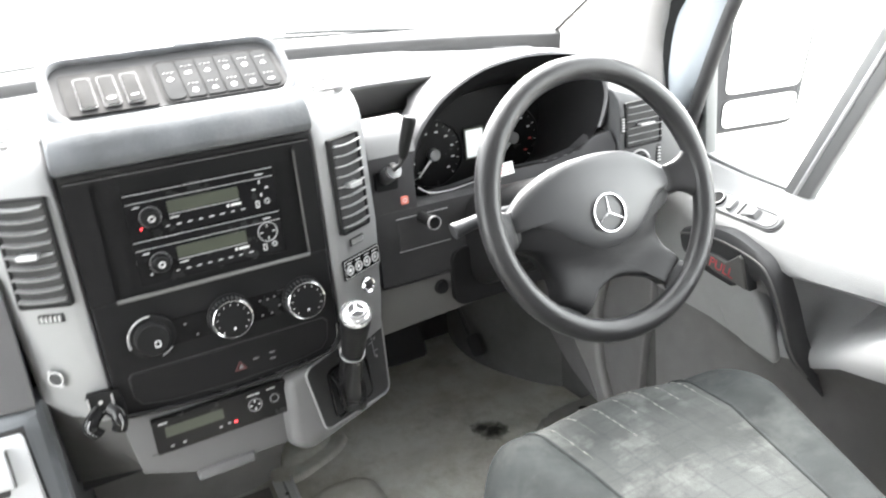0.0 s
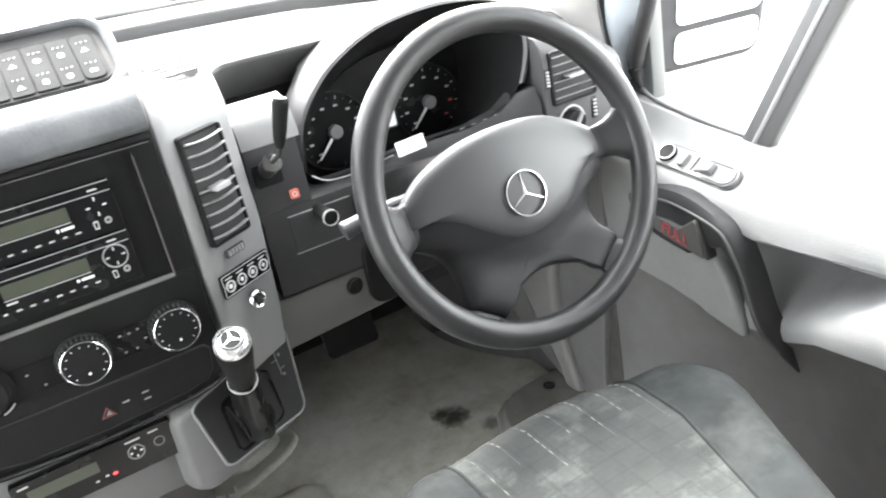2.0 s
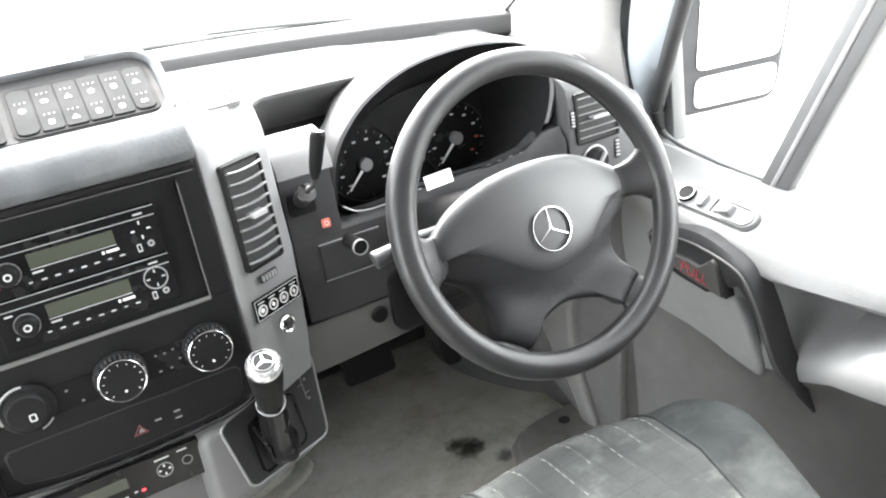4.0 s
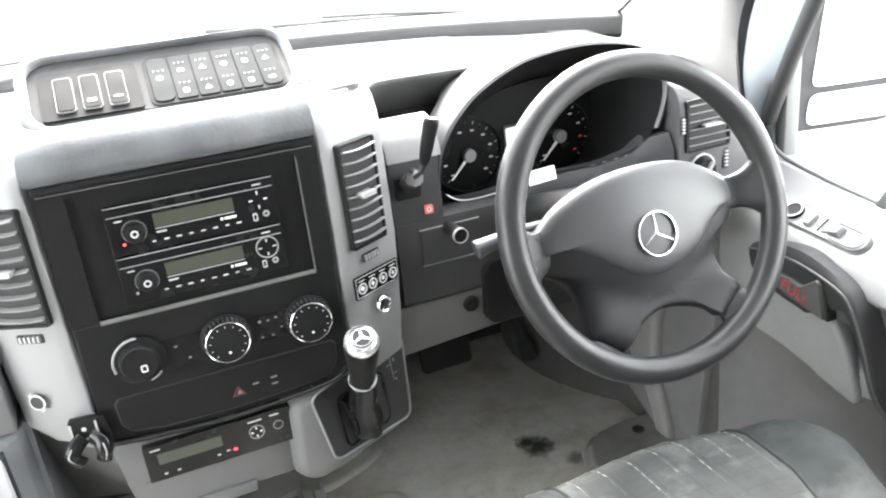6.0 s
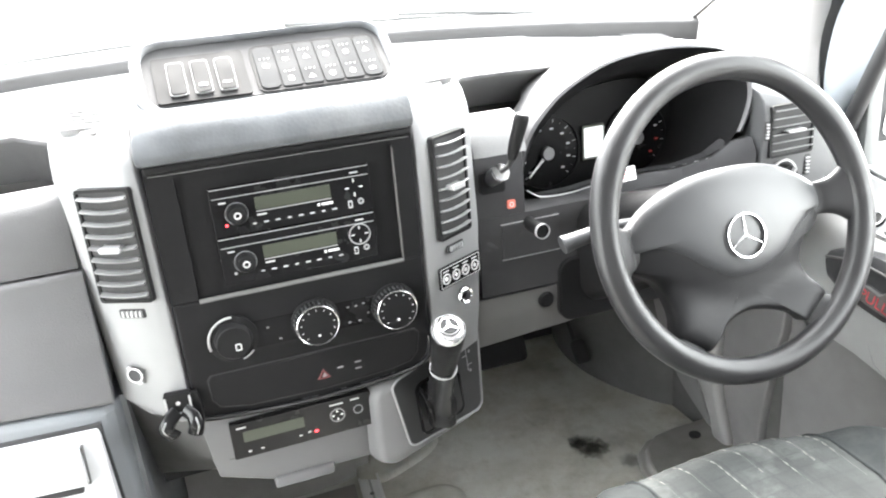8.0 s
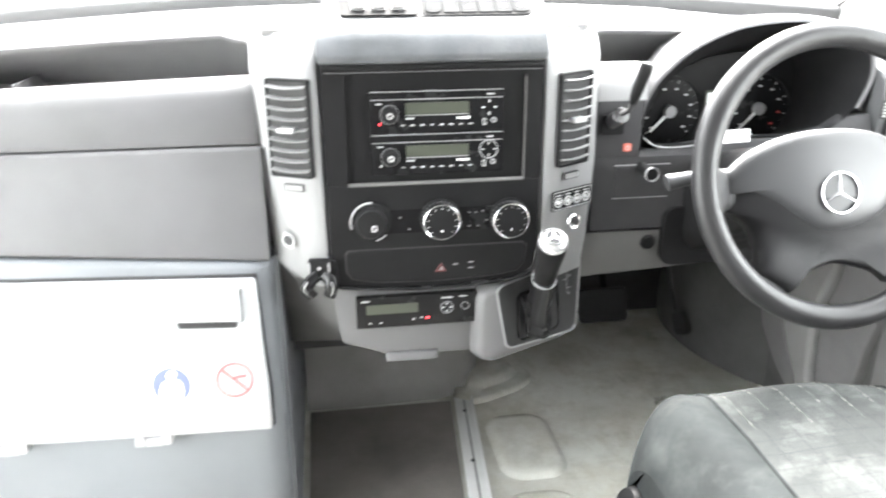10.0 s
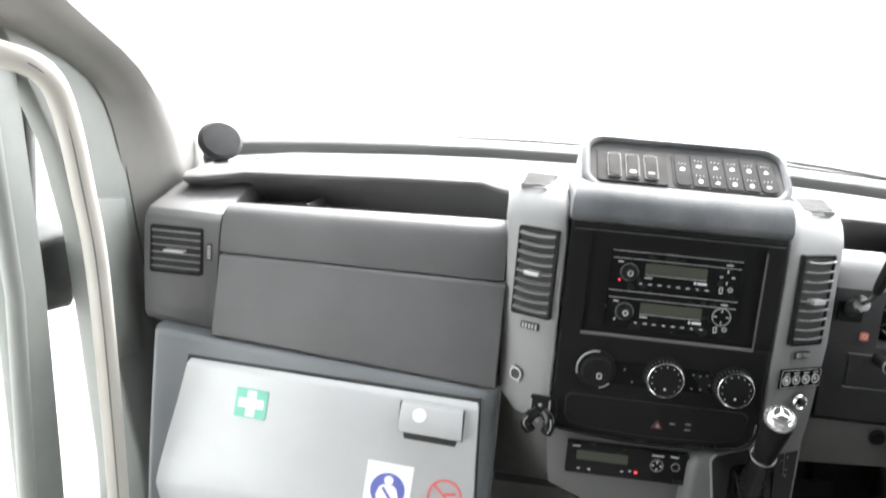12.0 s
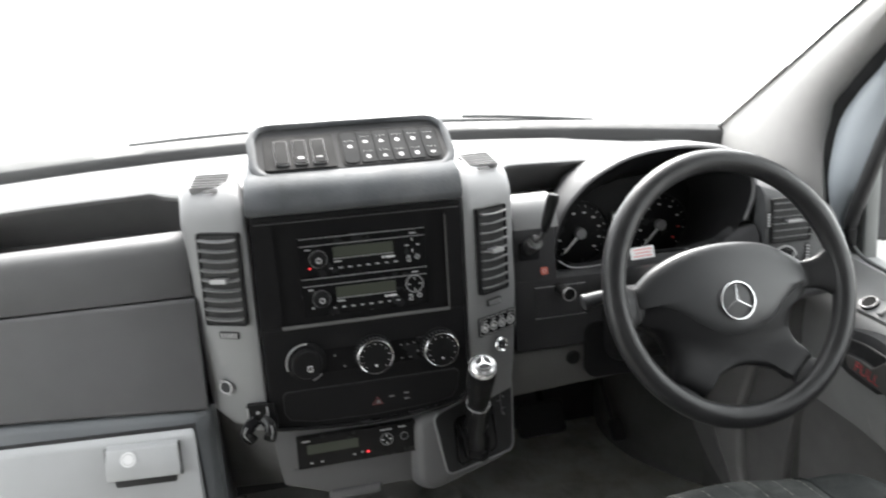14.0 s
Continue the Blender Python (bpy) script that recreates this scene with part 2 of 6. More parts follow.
CHROME = material("chrome", (0.75, 0.75, 0.76), 0.14, metal=1.0, mottle=0.04, rough_var=0.08)
STEEL = material("brushed_aluminium", (0.62, 0.62, 0.62), 0.4, metal=0.3, mottle=0.08, dirt=(0.3, 0.29, 0.28), dirt_amount=0.4)
WHITE = material("white_print", (0.8, 0.8, 0.8), 0.5, mottle=0.03)
PRINT = material("pale_grey_print", (0.55, 0.55, 0.55), 0.5, mottle=0.03)
FLOOR = material("grey_vinyl_floor", (0.56, 0.56, 0.52), 0.55, spec=0.3, grain=0.4, grain_scale=300, mottle=0.22, mottle_scale=4, dirt=(0.17, 0.16, 0.14), dirt_amount=0.75, dirt_scale=4)
soiled(FLOOR, (0.74, 0.68, 0.6), 4.5, 0.45, 0.72)
soiled(FLOOR, (0.8, 0.77, 0.72), 17, 0.5, 0.72, (1, 0.5, 1))
STEP_VINYL = material("dull_step_vinyl", (0.24, 0.235, 0.22), 0.6, grain=0.4, grain_scale=300, mottle=0.2, mottle_scale=6, dirt=(0.13, 0.12, 0.105), dirt_amount=0.6, dirt_scale=9)
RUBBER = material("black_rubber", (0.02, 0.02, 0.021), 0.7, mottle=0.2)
LCD = material("olive_lcd", (0.05, 0.056, 0.042), 0.35, mottle=0.02, rough_var=0.01)
RED = material("red_print", (0.62, 0.06, 0.06), 0.5)
RED_FADED = material("faded_red_print", (0.7, 0.16, 0.16), 0.5)
BLUE = material("faded_blue_print", (0.12, 0.14, 0.42), 0.5)
GREEN = material("glossy_green_print", (0.22, 0.55, 0.43), 0.14, spec=1.0)
STAIN = material("dried_oil", (0.05, 0.048, 0.043), 0.6, mottle=0.3, mottle_scale=30, spec=0.1)
fading(STAIN, ((0.582, 1.213, 0.03), (0.568, 1.236, 0.022), (0.629, 1.14, 0.02)))
TRAY = material("recessed_tray_plastic", (0.034, 0.034, 0.035), 0.65, grain=0.3, spec=0.1)
CAP = material("polished_cap", (0.8, 0.8, 0.81), 0.2, metal=0.75, mottle=0.03, rough_var=0.04)
GATE = material("gear_plate_plastic", (0.019, 0.0193, 0.02), 0.5, grain=0.3)
RED_WORN = material("worn_red_print", (0.42, 0.06, 0.07), 0.5, mottle=0.4, mottle_scale=120)
RED_DIM = material("dim_red_print", (0.11, 0.03, 0.03), 0.5)
ENTRY = material("pale_grey_green_trim", (0.185, 0.193, 0.186), 0.5, grain=0.3, mottle=0.08, dirt=(0.15, 0.15, 0.145), dirt_amount=0.3)
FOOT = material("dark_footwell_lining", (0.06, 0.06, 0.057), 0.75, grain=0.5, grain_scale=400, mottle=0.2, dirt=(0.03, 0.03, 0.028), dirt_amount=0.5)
PAPER = material("white_paper", (0.82, 0.82, 0.82), 0.45, mottle=0.02)
LINING = material("dark_grey_rear_lining", (0.11, 0.11, 0.11), 0.85, grain=0.4, mottle=0.15, dirt=(0.1, 0.1, 0.1), dirt_amount=0.4)
HEADLINER = material("headliner_fabric", (0.34, 0.335, 0.325), 0.9, grain=0.4, mottle=0.06)
GROUND = material("pale_concrete", (0.28, 0.275, 0.265), 0.85, grain=0.5, grain_scale=60, mottle=0.15, mottle_scale=0.6, dirt=(0.22, 0.21, 0.2), dirt_amount=0.4, dirt_scale=0.4)
GLASS = glass_material("window_glass", (0.96, 0.975, 0.97))
MIRROR = material("mirror_silver", (0.9, 0.9, 0.9), 0.02, metal=1.0, mottle=0.0, rough_var=0.0)
LED_RED = lamp_material("red_led", (1.0, 0.05, 0.06), 0.14)
LED_AMBER = lamp_material("amber_led", (0.45, 0.13, 0.1), 0.02)
GLOW = lamp_material("lit_display", (0.7, 0.75, 0.75), 0.03)


def cloth_material(name, base, light, thread=0.0):
    """Worn woven seat cloth: a fine weave, faint check of threads, chalky wear."""
    m = material(name, base, 0.9, mottle=0.3, mottle_scale=12, dirt=light, dirt_amount=0.8, dirt_scale=11, spec=0.2)
    n, l = m.node_tree.nodes, m.node_tree.links
    b = n["Principled BSDF"]
    co = n.new("ShaderNodeTexCoord")
    waves = []
    for axis in ("X", "Y"):
        w = n.new("ShaderNodeTexWave")
        w.bands_direction = axis
        w.inputs["Scale"].default_value = 330
        w.inputs["Distortion"].default_value = 1.5
        l.new(co.outputs["Object"], w.inputs["Vector"])
        waves.append(w)
    top = n.new("ShaderNodeMath")
    top.operation = "MAXIMUM"
    l.new(waves[0].outputs["Fac"], top.inputs[0])
    l.new(waves[1].outputs["Fac"], top.inputs[1])
    bump = n.new("ShaderNodeBump")
    bump.inputs["Strength"].default_value, bump.inputs["Distance"].default_value = 0.6, 0.0008
    l.new(top.outputs[0], bump.inputs["Height"])
    l.new(bump.outputs["Normal"], b.inputs["Normal"])
    if thread:
        old = b.inputs["Base Color"].links[0].from_socket
        check = []
        for axis, sc in (("X", 9.3), ("Y", 13.0), ("X", 37.0), ("Y", 41.0)):
            w = n.new("ShaderNodeTexWave")
            w.bands_direction = axis
            w.wave_profile = "TRI"
            w.inputs["Scale"].default_value = sc
            w.inputs["Distortion"].default_value, w.inputs["Detail"].default_value, w.inputs["Detail Scale"].default_value = 0.9, 3, 60
            l.new(co.outputs["Object"], w.inputs["Vector"])
            r = n.new("ShaderNodeMapRange")
            r.inputs["From Min"].default_value, r.inputs["From Max"].default_value = 0.9, 1.0
            r.inputs["To Max"].default_value = thread if sc < 20 else thread * 0.55
            l.new(w.outputs["Fac"], r.inputs["Value"])
            check.append(r)
        most = check[0].outputs[0]
        for r in check[1:]:
            add = n.new("ShaderNodeMath")
            add.operation = "MAXIMUM"
            l.new(most, add.inputs[0])
            l.new(r.outputs[0], add.inputs[1])
            most = add.outputs[0]
        mix = n.new("ShaderNodeMix")
        mix.data_type = "RGBA"
        mix.inputs["B"].default_value = (0.02, 0.022, 0.024, 1)
        l.new(old, mix.inputs["A"])
        l.new(most, mix.inputs["Factor"])
        l.new(mix.outputs["Result"], b.inputs["Base Color"])
    return m


CLOTH = cloth_material("seat_insert_cloth", (0.04, 0.043, 0.042), (0.115, 0.12, 0.115), 0.5)
BOLSTER = cloth_material("seat_bolster_cloth", (0.019, 0.0215, 0.0218), (0.046, 0.05, 0.049))
THREAD = material("pale_thread", (0.17, 0.17, 0.155), 0.8)
BEIGE = material("cream_powder_coat", (0.38, 0.365, 0.335), 0.4, mottle=0.05, dirt=(0.35, 0.33, 0.3), dirt_amount=0.3)
ALLOY = material("dull_silver_plastic", (0.38, 0.38, 0.385), 0.35, metal=0.3, mottle=0.06)
SLAT = material("vent_slat_plastic", (0.19, 0.19, 0.192), 0.38, mottle=0.08)
SWITCH = material("switch_grey_plastic", (0.027, 0.0278, 0.029), 0.65, grain=0.2, mottle=0.1, spec=0.06)
KEY = material("matt_black_key", (0.007, 0.007, 0.0075), 0.6, grain=0.2, spec=0.08)
REAR_FLOOR = material("dark_rear_rubber", (0.05, 0.05, 0.05), 0.75, grain=0.5, grain_scale=250, mottle=0.2, dirt=(0.09, 0.088, 0.085), dirt_amount=0.4)
MAT = material("dark_brown_floor_mat", (0.2, 0.185, 0.17), 0.8, grain=0.6, grain_scale=220, mottle=0.3, mottle_scale=5, dirt=(0.26, 0.245, 0.225), dirt_amount=0.4, dirt_scale=9)
TOE = material("grey_toe_board_lining", (0.24, 0.235, 0.222), 0.7, grain=0.5, grain_scale=420, mottle=0.15, dirt=(0.16, 0.155, 0.145), dirt_amount=0.4)
RAIL = material("worn_bright_aluminium", (0.86, 0.86, 0.86), 0.35, metal=0.15, mottle=0.06, dirt=(0.6, 0.6, 0.58), dirt_amount=0.25)
SHELF = material("pale_grey_shelf_plastic", (0.105, 0.104, 0.106), 0.5, grain=0.25, mottle=0.08)
POST_TRIM = material("pale_grey_post_plastic", (0.2, 0.195, 0.193), 0.55, grain=0.3, mottle=0.1, dirt=(0.13, 0.125, 0.12), dirt_amount=0.35)
CARPET = material("grey_door_lining", (0.13, 0.126, 0.126), 0.75, grain=0.5, grain_scale=420, mottle=0.12, dirt=(0.08, 0.078, 0.075), dirt_amount=0.4)
FRAME_PAINT = material("pale_blue_grey_paint", (0.33, 0.36, 0.385), 0.4, mottle=0.05)
COWL = material("black_cowl_rubber", (0.045, 0.0455, 0.046), 0.6, grain=0.3, mottle=0.12)
# rubber colour lightened to paint in the haze from the bright windows
GASKET = material("haze_lightened_rubber", (0.11, 0.112, 0.112), 0.6, mottle=0.15)

# ---- ground and shell of the van ----
def lerp(a, b, t):
    return a + (b - a) * t


def step(a, b, n):
    return [a + (b - a) * k / n for k in range(n + 1)]


solid("ground", rings_bm([[(-400, -400, -0.62), (400, -400, -0.62), (400, 400, -0.62), (-400, 400, -0.62)],
                          [(-400, -400, -0.6), (400, -400, -0.6), (400, 400, -0.6), (-400, 400, -0.6)]]), GROUND,
      "pale sunlit concrete yard round the van", "ground", kind="structure")
solid("floor_rear", box(-0.92, 0.92, -2.5, 0.1, -0.04, 0.0), REAR_FLOOR, "dark rubber floor of the passenger space", "floor", kind="structure")
solid("floor", box(-0.92, 0.92, 0.1, 1.75, -0.04, 0.0), FLOOR, "worn grey vinyl cab floor with dirt and stains", "floor", kind="structure")


def base_y(x):
    return 1.46 - 0.2 * (x / 0.85) ** 2


def base_z(x):
    return 0.862 - 0.035 * (x / 0.85) ** 2


LEFT_EDGE = [(-0.845, 1.23, 0.77), (-0.85, 1.093, 0.931), (-0.85, 0.923, 1.033), (-0.85, 0.816, 1.097), (-0.8, 0.45, 1.35)]
RIGHT_EDGE = [(0.84, 1.276, 0.836), (0.84, 1.168, 0.897), (0.84, 0.936, 1.028), (0.83, 0.7, 1.165), (0.79, 0.45, 1.40)]
left_line, right_line = spline(LEFT_EDGE, 4), spline(RIGHT_EDGE, 4)
rows = []
for k, (a, b) in enumerate(zip(left_line, right_line)):
    t = k / (len(left_line) - 1)
    row = []
    for j in range(25):
        u = j / 24
        p = a.lerp(b, u)
        bulge = 4 * u * (1 - u)
        p.y += bulge * lerp(0.235, 0.13, t)
        p.z += bulge * lerp(0.045, 0.05, t)
        row.append(p)
    rows.append(row)
windscreen = solid("windscreen", rings_bm(rows, close=False, cap=False), GLASS, "large clear curved windscreen washed out by daylight", "windscreen", kind="structure")
windscreen.visible_shadow = False


# entrance-side pillar: a pale face towards the glass, a rounded ridge, and a darker side
left_glass = spline([(-0.845, 1.23, 0.77), (-0.85, 1.093, 0.931), (-0.85, 0.923, 1.033), (-0.85, 0.816, 1.097), (-0.8, 0.45, 1.35)], 4)
left_ridge = spline([(-0.822, 1.06, 0.745), (-0.825, 0.995, 0.864), (-0.825, 0.878, 0.968), (-0.825, 0.64, 1.062), (-0.78, 0.35, 1.2)], 4)
left_joint = spline([(-0.868, 0.985, 0.64), (-0.87, 0.94, 0.80), (-0.872, 0.845, 0.945), (-0.872, 0.6, 1.025), (-0.83, 0.3, 1.14)], 4)
pillar_rings = []
for g, r, c in zip(left_glass, left_ridge, left_joint):
    ring = [g + Vector((-0.03, 0.02, 0.01)), g, g.lerp(r, 0.35) + Vector((0.012, 0.006, 0.006)), g.lerp(r, 0.7) + Vector((0.014, 0.004, 0.004))]
    ring += [r + Vector((0.006, 0.012, 0.008)), r + Vector((0.008, 0, 0)), r.lerp(c, 0.12) + Vector((0.006, -0.004, -0.003)), r.lerp(c, 0.35) + Vector((0.004, -0.002, -0.002)), r.lerp(c, 0.7), c, c + Vector((-0.05, 0.01, 0))]
    pillar_rings.append(ring)
solid("pillar_left", rings_bm(pillar_rings), PILLAR_SHADED, "pale grey padded windscreen pillar trim", "pillar trim", kind="structure")
solid("windscreen_seal", tube([g + Vector((0.004, -0.004, 0.002)) for g in left_glass[2:]], 0.0013, 8), GASKET, "thin black seal along the windscreen's edge", "seal", kind="structure")
# driver's pillar: one broad moulding from the glass back to the door's seal
glass_edge = [Vector((0.845, 1.33, 0.79)), *right_line[1:]]
door_edge = spline([(0.868, 0.955, 0.66), (0.868, 0.978, 0.775), (0.868, 0.963, 0.87), (0.866, 0.90, 0.95), (0.82, 0.45, 1.33)], 4)
pillar_rings = []
for k, (g, c) in enumerate(zip(glass_edge, door_edge)):
    inward = Vector((-0.9, -0.4, 0.12))
    ring = [g + Vector((0.03, 0.02, 0.01)), g]
    for u, lift in ((0.1, 0.012), (0.25, 0.025), (0.42, 0.033), (0.6, 0.033), (0.78, 0.024), (0.92, 0.01)):
        ring.append(g.lerp(c, u) + inward * lift)
    pillar_rings.append(ring + [c, c + Vector((0.05, 0.015, 0))])
solid("pillar_right", rings_bm(pillar_rings), PILLAR, "pale grey padded windscreen pillar trim", "pillar trim", kind="structure")
solid("windscreen_seal", tube([(0.72, 1.385, 0.835), (0.79, 1.345, 0.826)] + [g + Vector((-0.004, -0.004, 0.002)) for g in right_line], 0.0032, 8), RUBBER, "thin black seal along the windscreen's edge", "seal", kind="structure")
solid("ceiling", joined(box(-0.92, 0.92, -2.5, 0.36, 1.78, 1.82),
                        rings_bm([[(-0.92, 0.36, 1.78), (0.92, 0.36, 1.78), (0.92, 0.36, 1.82), (-0.92, 0.36, 1.82)],
                                  [(-0.92, 0.58, 1.44), (0.92, 0.58, 1.44), (0.92, 0.62, 1.46), (-0.92, 0.62, 1.46)]])),
      HEADLINER, "pale fabric headliner of the van", "ceiling", kind="structure")
# unseen rear walls: dark, with small windows, to hold back light from behind
solid("wall_back", joined(box(-0.97, 0.97, -2.56, -2.5, 0, 1.1), box(-0.97, 0.97, -2.56, -2.5, 1.4, 1.82), box(-0.97, -0.5, -2.56, -2.5, 1.1, 1.4),
                          box(0.5, 0.97, -2.56, -2.5, 1.1, 1.4), box(-0.2, 0.2, -2.56, -2.5, 1.1, 1.4)), LINING, "unseen rear wall of the van, dark to cut light from behind", "wall", kind="structure")
for side, nm in ((-1, "wall_left"), (1, "wall_right")):
    x0, x1 = sorted((side * 0.92, side * 0.97))
    solid(nm, joined(box(x0, x1, -2.5, 0.0, 0, 1.0), box(x0, x1, -2.5, 0.0, 1.4, 1.82), box(x0, x1, -2.5, -2.3, 1.0, 1.4), box(x0, x1, -1.95, 0.0, 1.0, 1.4), box(x0, x1, 0.0, 0.5, 1.42, 1.82)), LINING, "unseen side wall with a small rear window, dark to cut light", "wall", kind="structure")
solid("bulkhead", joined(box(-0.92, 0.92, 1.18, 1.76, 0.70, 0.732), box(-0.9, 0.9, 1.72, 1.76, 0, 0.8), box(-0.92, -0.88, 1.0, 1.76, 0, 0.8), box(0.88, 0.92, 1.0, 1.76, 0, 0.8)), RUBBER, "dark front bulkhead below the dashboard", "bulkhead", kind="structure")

# black cowl strip at the foot of the windscreen
def strip_rings(x0, x1, sec, n=20):
    out = []
    for k in range(n + 1):
        x = lerp(x0, x1, k / n)
        out.append([(x, base_y(x) + dy, base_z(x) + dz) for dy, dz in sec])
    return out


solid("cowl_strip", rings_bm(strip_rings(-0.86, 0.86, [(-0.03, -0.02), (-0.03, 0.014), (0.0, 0.029), (0.08, 0.028), (0.08, -0.06)])), COWL,
      "black rubber cowl strip under the windscreen", "cowl", kind="structure", bevel=0.004)


def wiper(points, label):
    w = thing("wiper", label, "wiper", group="windscreen wipers")
    line = spline(points, 6)
    part("wiper_blade", tube([p + Vector((0, 0.012, -0.004)) for p in line], 0.0062, 8), GASKET, w)
    part("wiper_arm", tube([line[0].lerp(line[-1], t) + Vector((0, 0.015, 0.008 * math.sin(math.pi * t))) for t in (0.42, 0.6, 0.75, 0.9, 1.0)], 0.0045, 8), GASKET, w)
    return w


wiper([(-0.64, base_y(-0.64) + 0.07, 0.866), (-0.4, base_y(-0.4) + 0.07, 0.882), (-0.02, base_y(0) + 0.07, 0.893)], "black wiper lying at the foot of the windscreen")
wiper([(0.12, base_y(0.12) + 0.07, 0.903), (0.42, base_y(0.42) + 0.07, 0.886), (0.63, base_y(0.63) + 0.07, 0.872)], "black wiper lying at the foot of the windscreen")

# rear view mirror
mirror = thing("rear_view_mirror", "black-framed rear view mirror hanging at the windscreen", "mirror")
mm = facing(0.0595, 0.9, 1.196, -10, 16, 7) @ Matrix.Scale(1.07, 4)
part("housing", moved(slab(rrect(0.25, 0.075, 0.022), -0.025), mm), BLACK, mirror, bevel=0.006)
part("mirror_rim", moved(frame_slab(rrect(0.25, 0.075, 0.022), rrect(0.238, 0.064, 0.018), 0.003), mm), GASKET, mirror, "lighter grey rim", bevel=0.001)
part("mirror_glass", moved(slab(rrect(0.238, 0.064, 0.018), 0.002), mm), MIRROR, mirror, "silvered mirror glass")
part("stalk", tube([(0.06, 0.92, 1.21), (0.06, 0.93, 1.26), (0.06, 0.88, 1.32)], 0.012), BLACK, mirror)

# ---- raised lettering ----
def lettering(word, size, m, mat, parent, name="lettering", depth=0.0004):
    cu = bpy.data.curves.new(name, "FONT")
    cu.body, cu.size, cu.extrude, cu.align_x, cu.align_y = word, size, depth, "CENTER", "CENTER"
    tmp = new(name + "_curve", cu)
    me = bpy.data.meshes.new_from_object(tmp.evaluated_get(bpy.context.evaluated_depsgraph_get()))
    bpy.data.objects.remove(tmp)
    me.transform(m)
    me.materials.clear()
    me.materials.append(mat)
    ob = new(name, me)
    ob.parent = parent
    return ob


def bar(w, h, m, mat, parent, name="print_mark", z=0.0006, r=0.0):
    """A small printed mark lying on a face."""
    pts = rrect(w, h, min(w, h) * 0.3, 2) if r else [(-w / 2, -h / 2), (w / 2, -h / 2), (w / 2, h / 2), (-w / 2, h / 2)]
    return part(name, moved(slab(pts, z), m), mat, parent)

# ---- dashboard ----
dash = thing("dashboard", "dark grey moulded van dashboard with silver-grey vent columns", "dashboard")


def glove_upper(zl):
    return [(0.909, 0.6955), (0.914, 0.735), (0.918, zl - 0.022), (0.924, zl - 0.01), (0.935, zl - 0.002), (0.95, zl + 0.001), (0.968, zl), (0.974, 0.742), (1.16, 0.742), (1.16, 0.72), (0.96, 0.6955)]


def glove_lower(zb):
    return [(0.882, zb + 0.004), (0.894, 0.62), (0.9, 0.65), (0.9045, 0.6885), (0.908, 0.693), (0.96, 0.693), (0.96, zb + 0.02), (0.886, zb)]


part("glove_panel_upper", prism_x(glove_upper(0.768), -0.697, -0.246, glove_upper(0.783)), DASH, dash, bevel=0.002)
part("glove_panel_lower", prism_x(glove_lower(0.566), -0.695, -0.243, glove_lower(0.53)), DASH, dash, bevel=0.002)
part("slot_back", box(-0.72, -0.245, 1.13, 1.17, 0.735, 0.83), KNEE, dash)
part("slot_divider", box(-0.585, -0.582, 1.0, 1.15, 0.742, 0.772), DASH, dash)
part("panel_backing", joined(box(-0.70, -0.24, 0.955, 0.965, 0.5, 0.70), box(-0.705, -0.69, 0.94, 1.1, 0.56, 0.74)), RUBBER, dash)


def pad_ring(x, front, zf):
    return [(x, front + 0.01, zf - 0.014), (x, front + 0.002, zf - 0.010), (x, front, zf - 0.005), (x, front + 0.004, zf - 0.001), (x, front + 0.014, zf + 0.003), (x, front + 0.12, zf + 0.012),
            (x, front + 0.26, lerp(zf + 0.015, base_z(x) - 0.006, 0.5)), (x, base_y(x) - 0.02, base_z(x) - 0.006), (x, base_y(x), base_z(x) - 0.06), (x, 1.15, 0.74)]


left_pad = [pad_ring(x, f, z) for x, f, z in ((-0.80, 1.0, 0.802), (-0.765, 1.0, 0.806), (-0.70, 1.02, 0.818), (-0.45, 1.045, 0.83), (-0.30, 1.05, 0.836), (-0.28, 1.035, 0.832), (-0.24, 0.99, 0.83))]
mid_pad = [pad_ring(x, f, z) for x, f, z in ((-0.12, 0.99, 0.84), (0.12, 0.99, 0.84))]
right_pad = [pad_ring(x, f, z) for x, f, z in ((0.245, 0.99, 0.83), (0.258, 1.0, 0.832), (0.268, 1.022, 0.834), (0.285, 1.043, 0.834), (0.31, 1.05, 0.833), (0.40, 1.052, 0.831), (0.47, 1.06, 0.828), (0.54, 1.09, 0.822), (0.64, 1.085, 0.812), (0.68, 1.06, 0.81), (0.74, 1.0, 0.803), (0.79, 0.995, 0.79), (0.815, 1.0, 0.775))]
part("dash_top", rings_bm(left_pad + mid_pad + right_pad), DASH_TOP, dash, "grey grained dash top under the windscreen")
part("pocket_floor", joined(box(0.25, 0.345, 1.0, 1.12, 0.735, 0.745), box(0.345, 0.6, 1.08, 1.12, 0.735, 0.745), box(0.25, 0.6, 1.115, 1.13, 0.70, 0.83)), TRAY, dash)
part("pocket_card", moved(slab(rrect(0.06, 0.022, 0.003), 0.001), facing(0.425, 1.10, 0.806, 20, 6)), PAPER, dash, "pale tag lying in the dash pocket")

# end modules with the side vents
def end_module(x_in, x_out, z_bot_in, z_bot_out, lift, lift_out, back):
    prof = lambda zb, lift: [(0.872, zb), (0.862, zb + 0.012), (0.857, 0.67 + lift), (0.855, 0.735 + lift), (0.859, 0.752 + lift), (0.87, 0.764 + lift), (0.89, 0.77 + lift), (0.93, 0.779 + lift * 0.7), (1.005, 0.802 + min(0, lift)), (1.1, 0.80 + min(0, lift)), (1.1, 0.76 + min(0, lift)), (back, 0.76 + min(0, lift)), (back, zb)]
    return prism_x(prof(z_bot_in, lift), x_in, x_out, prof(z_bot_out, lift_out))


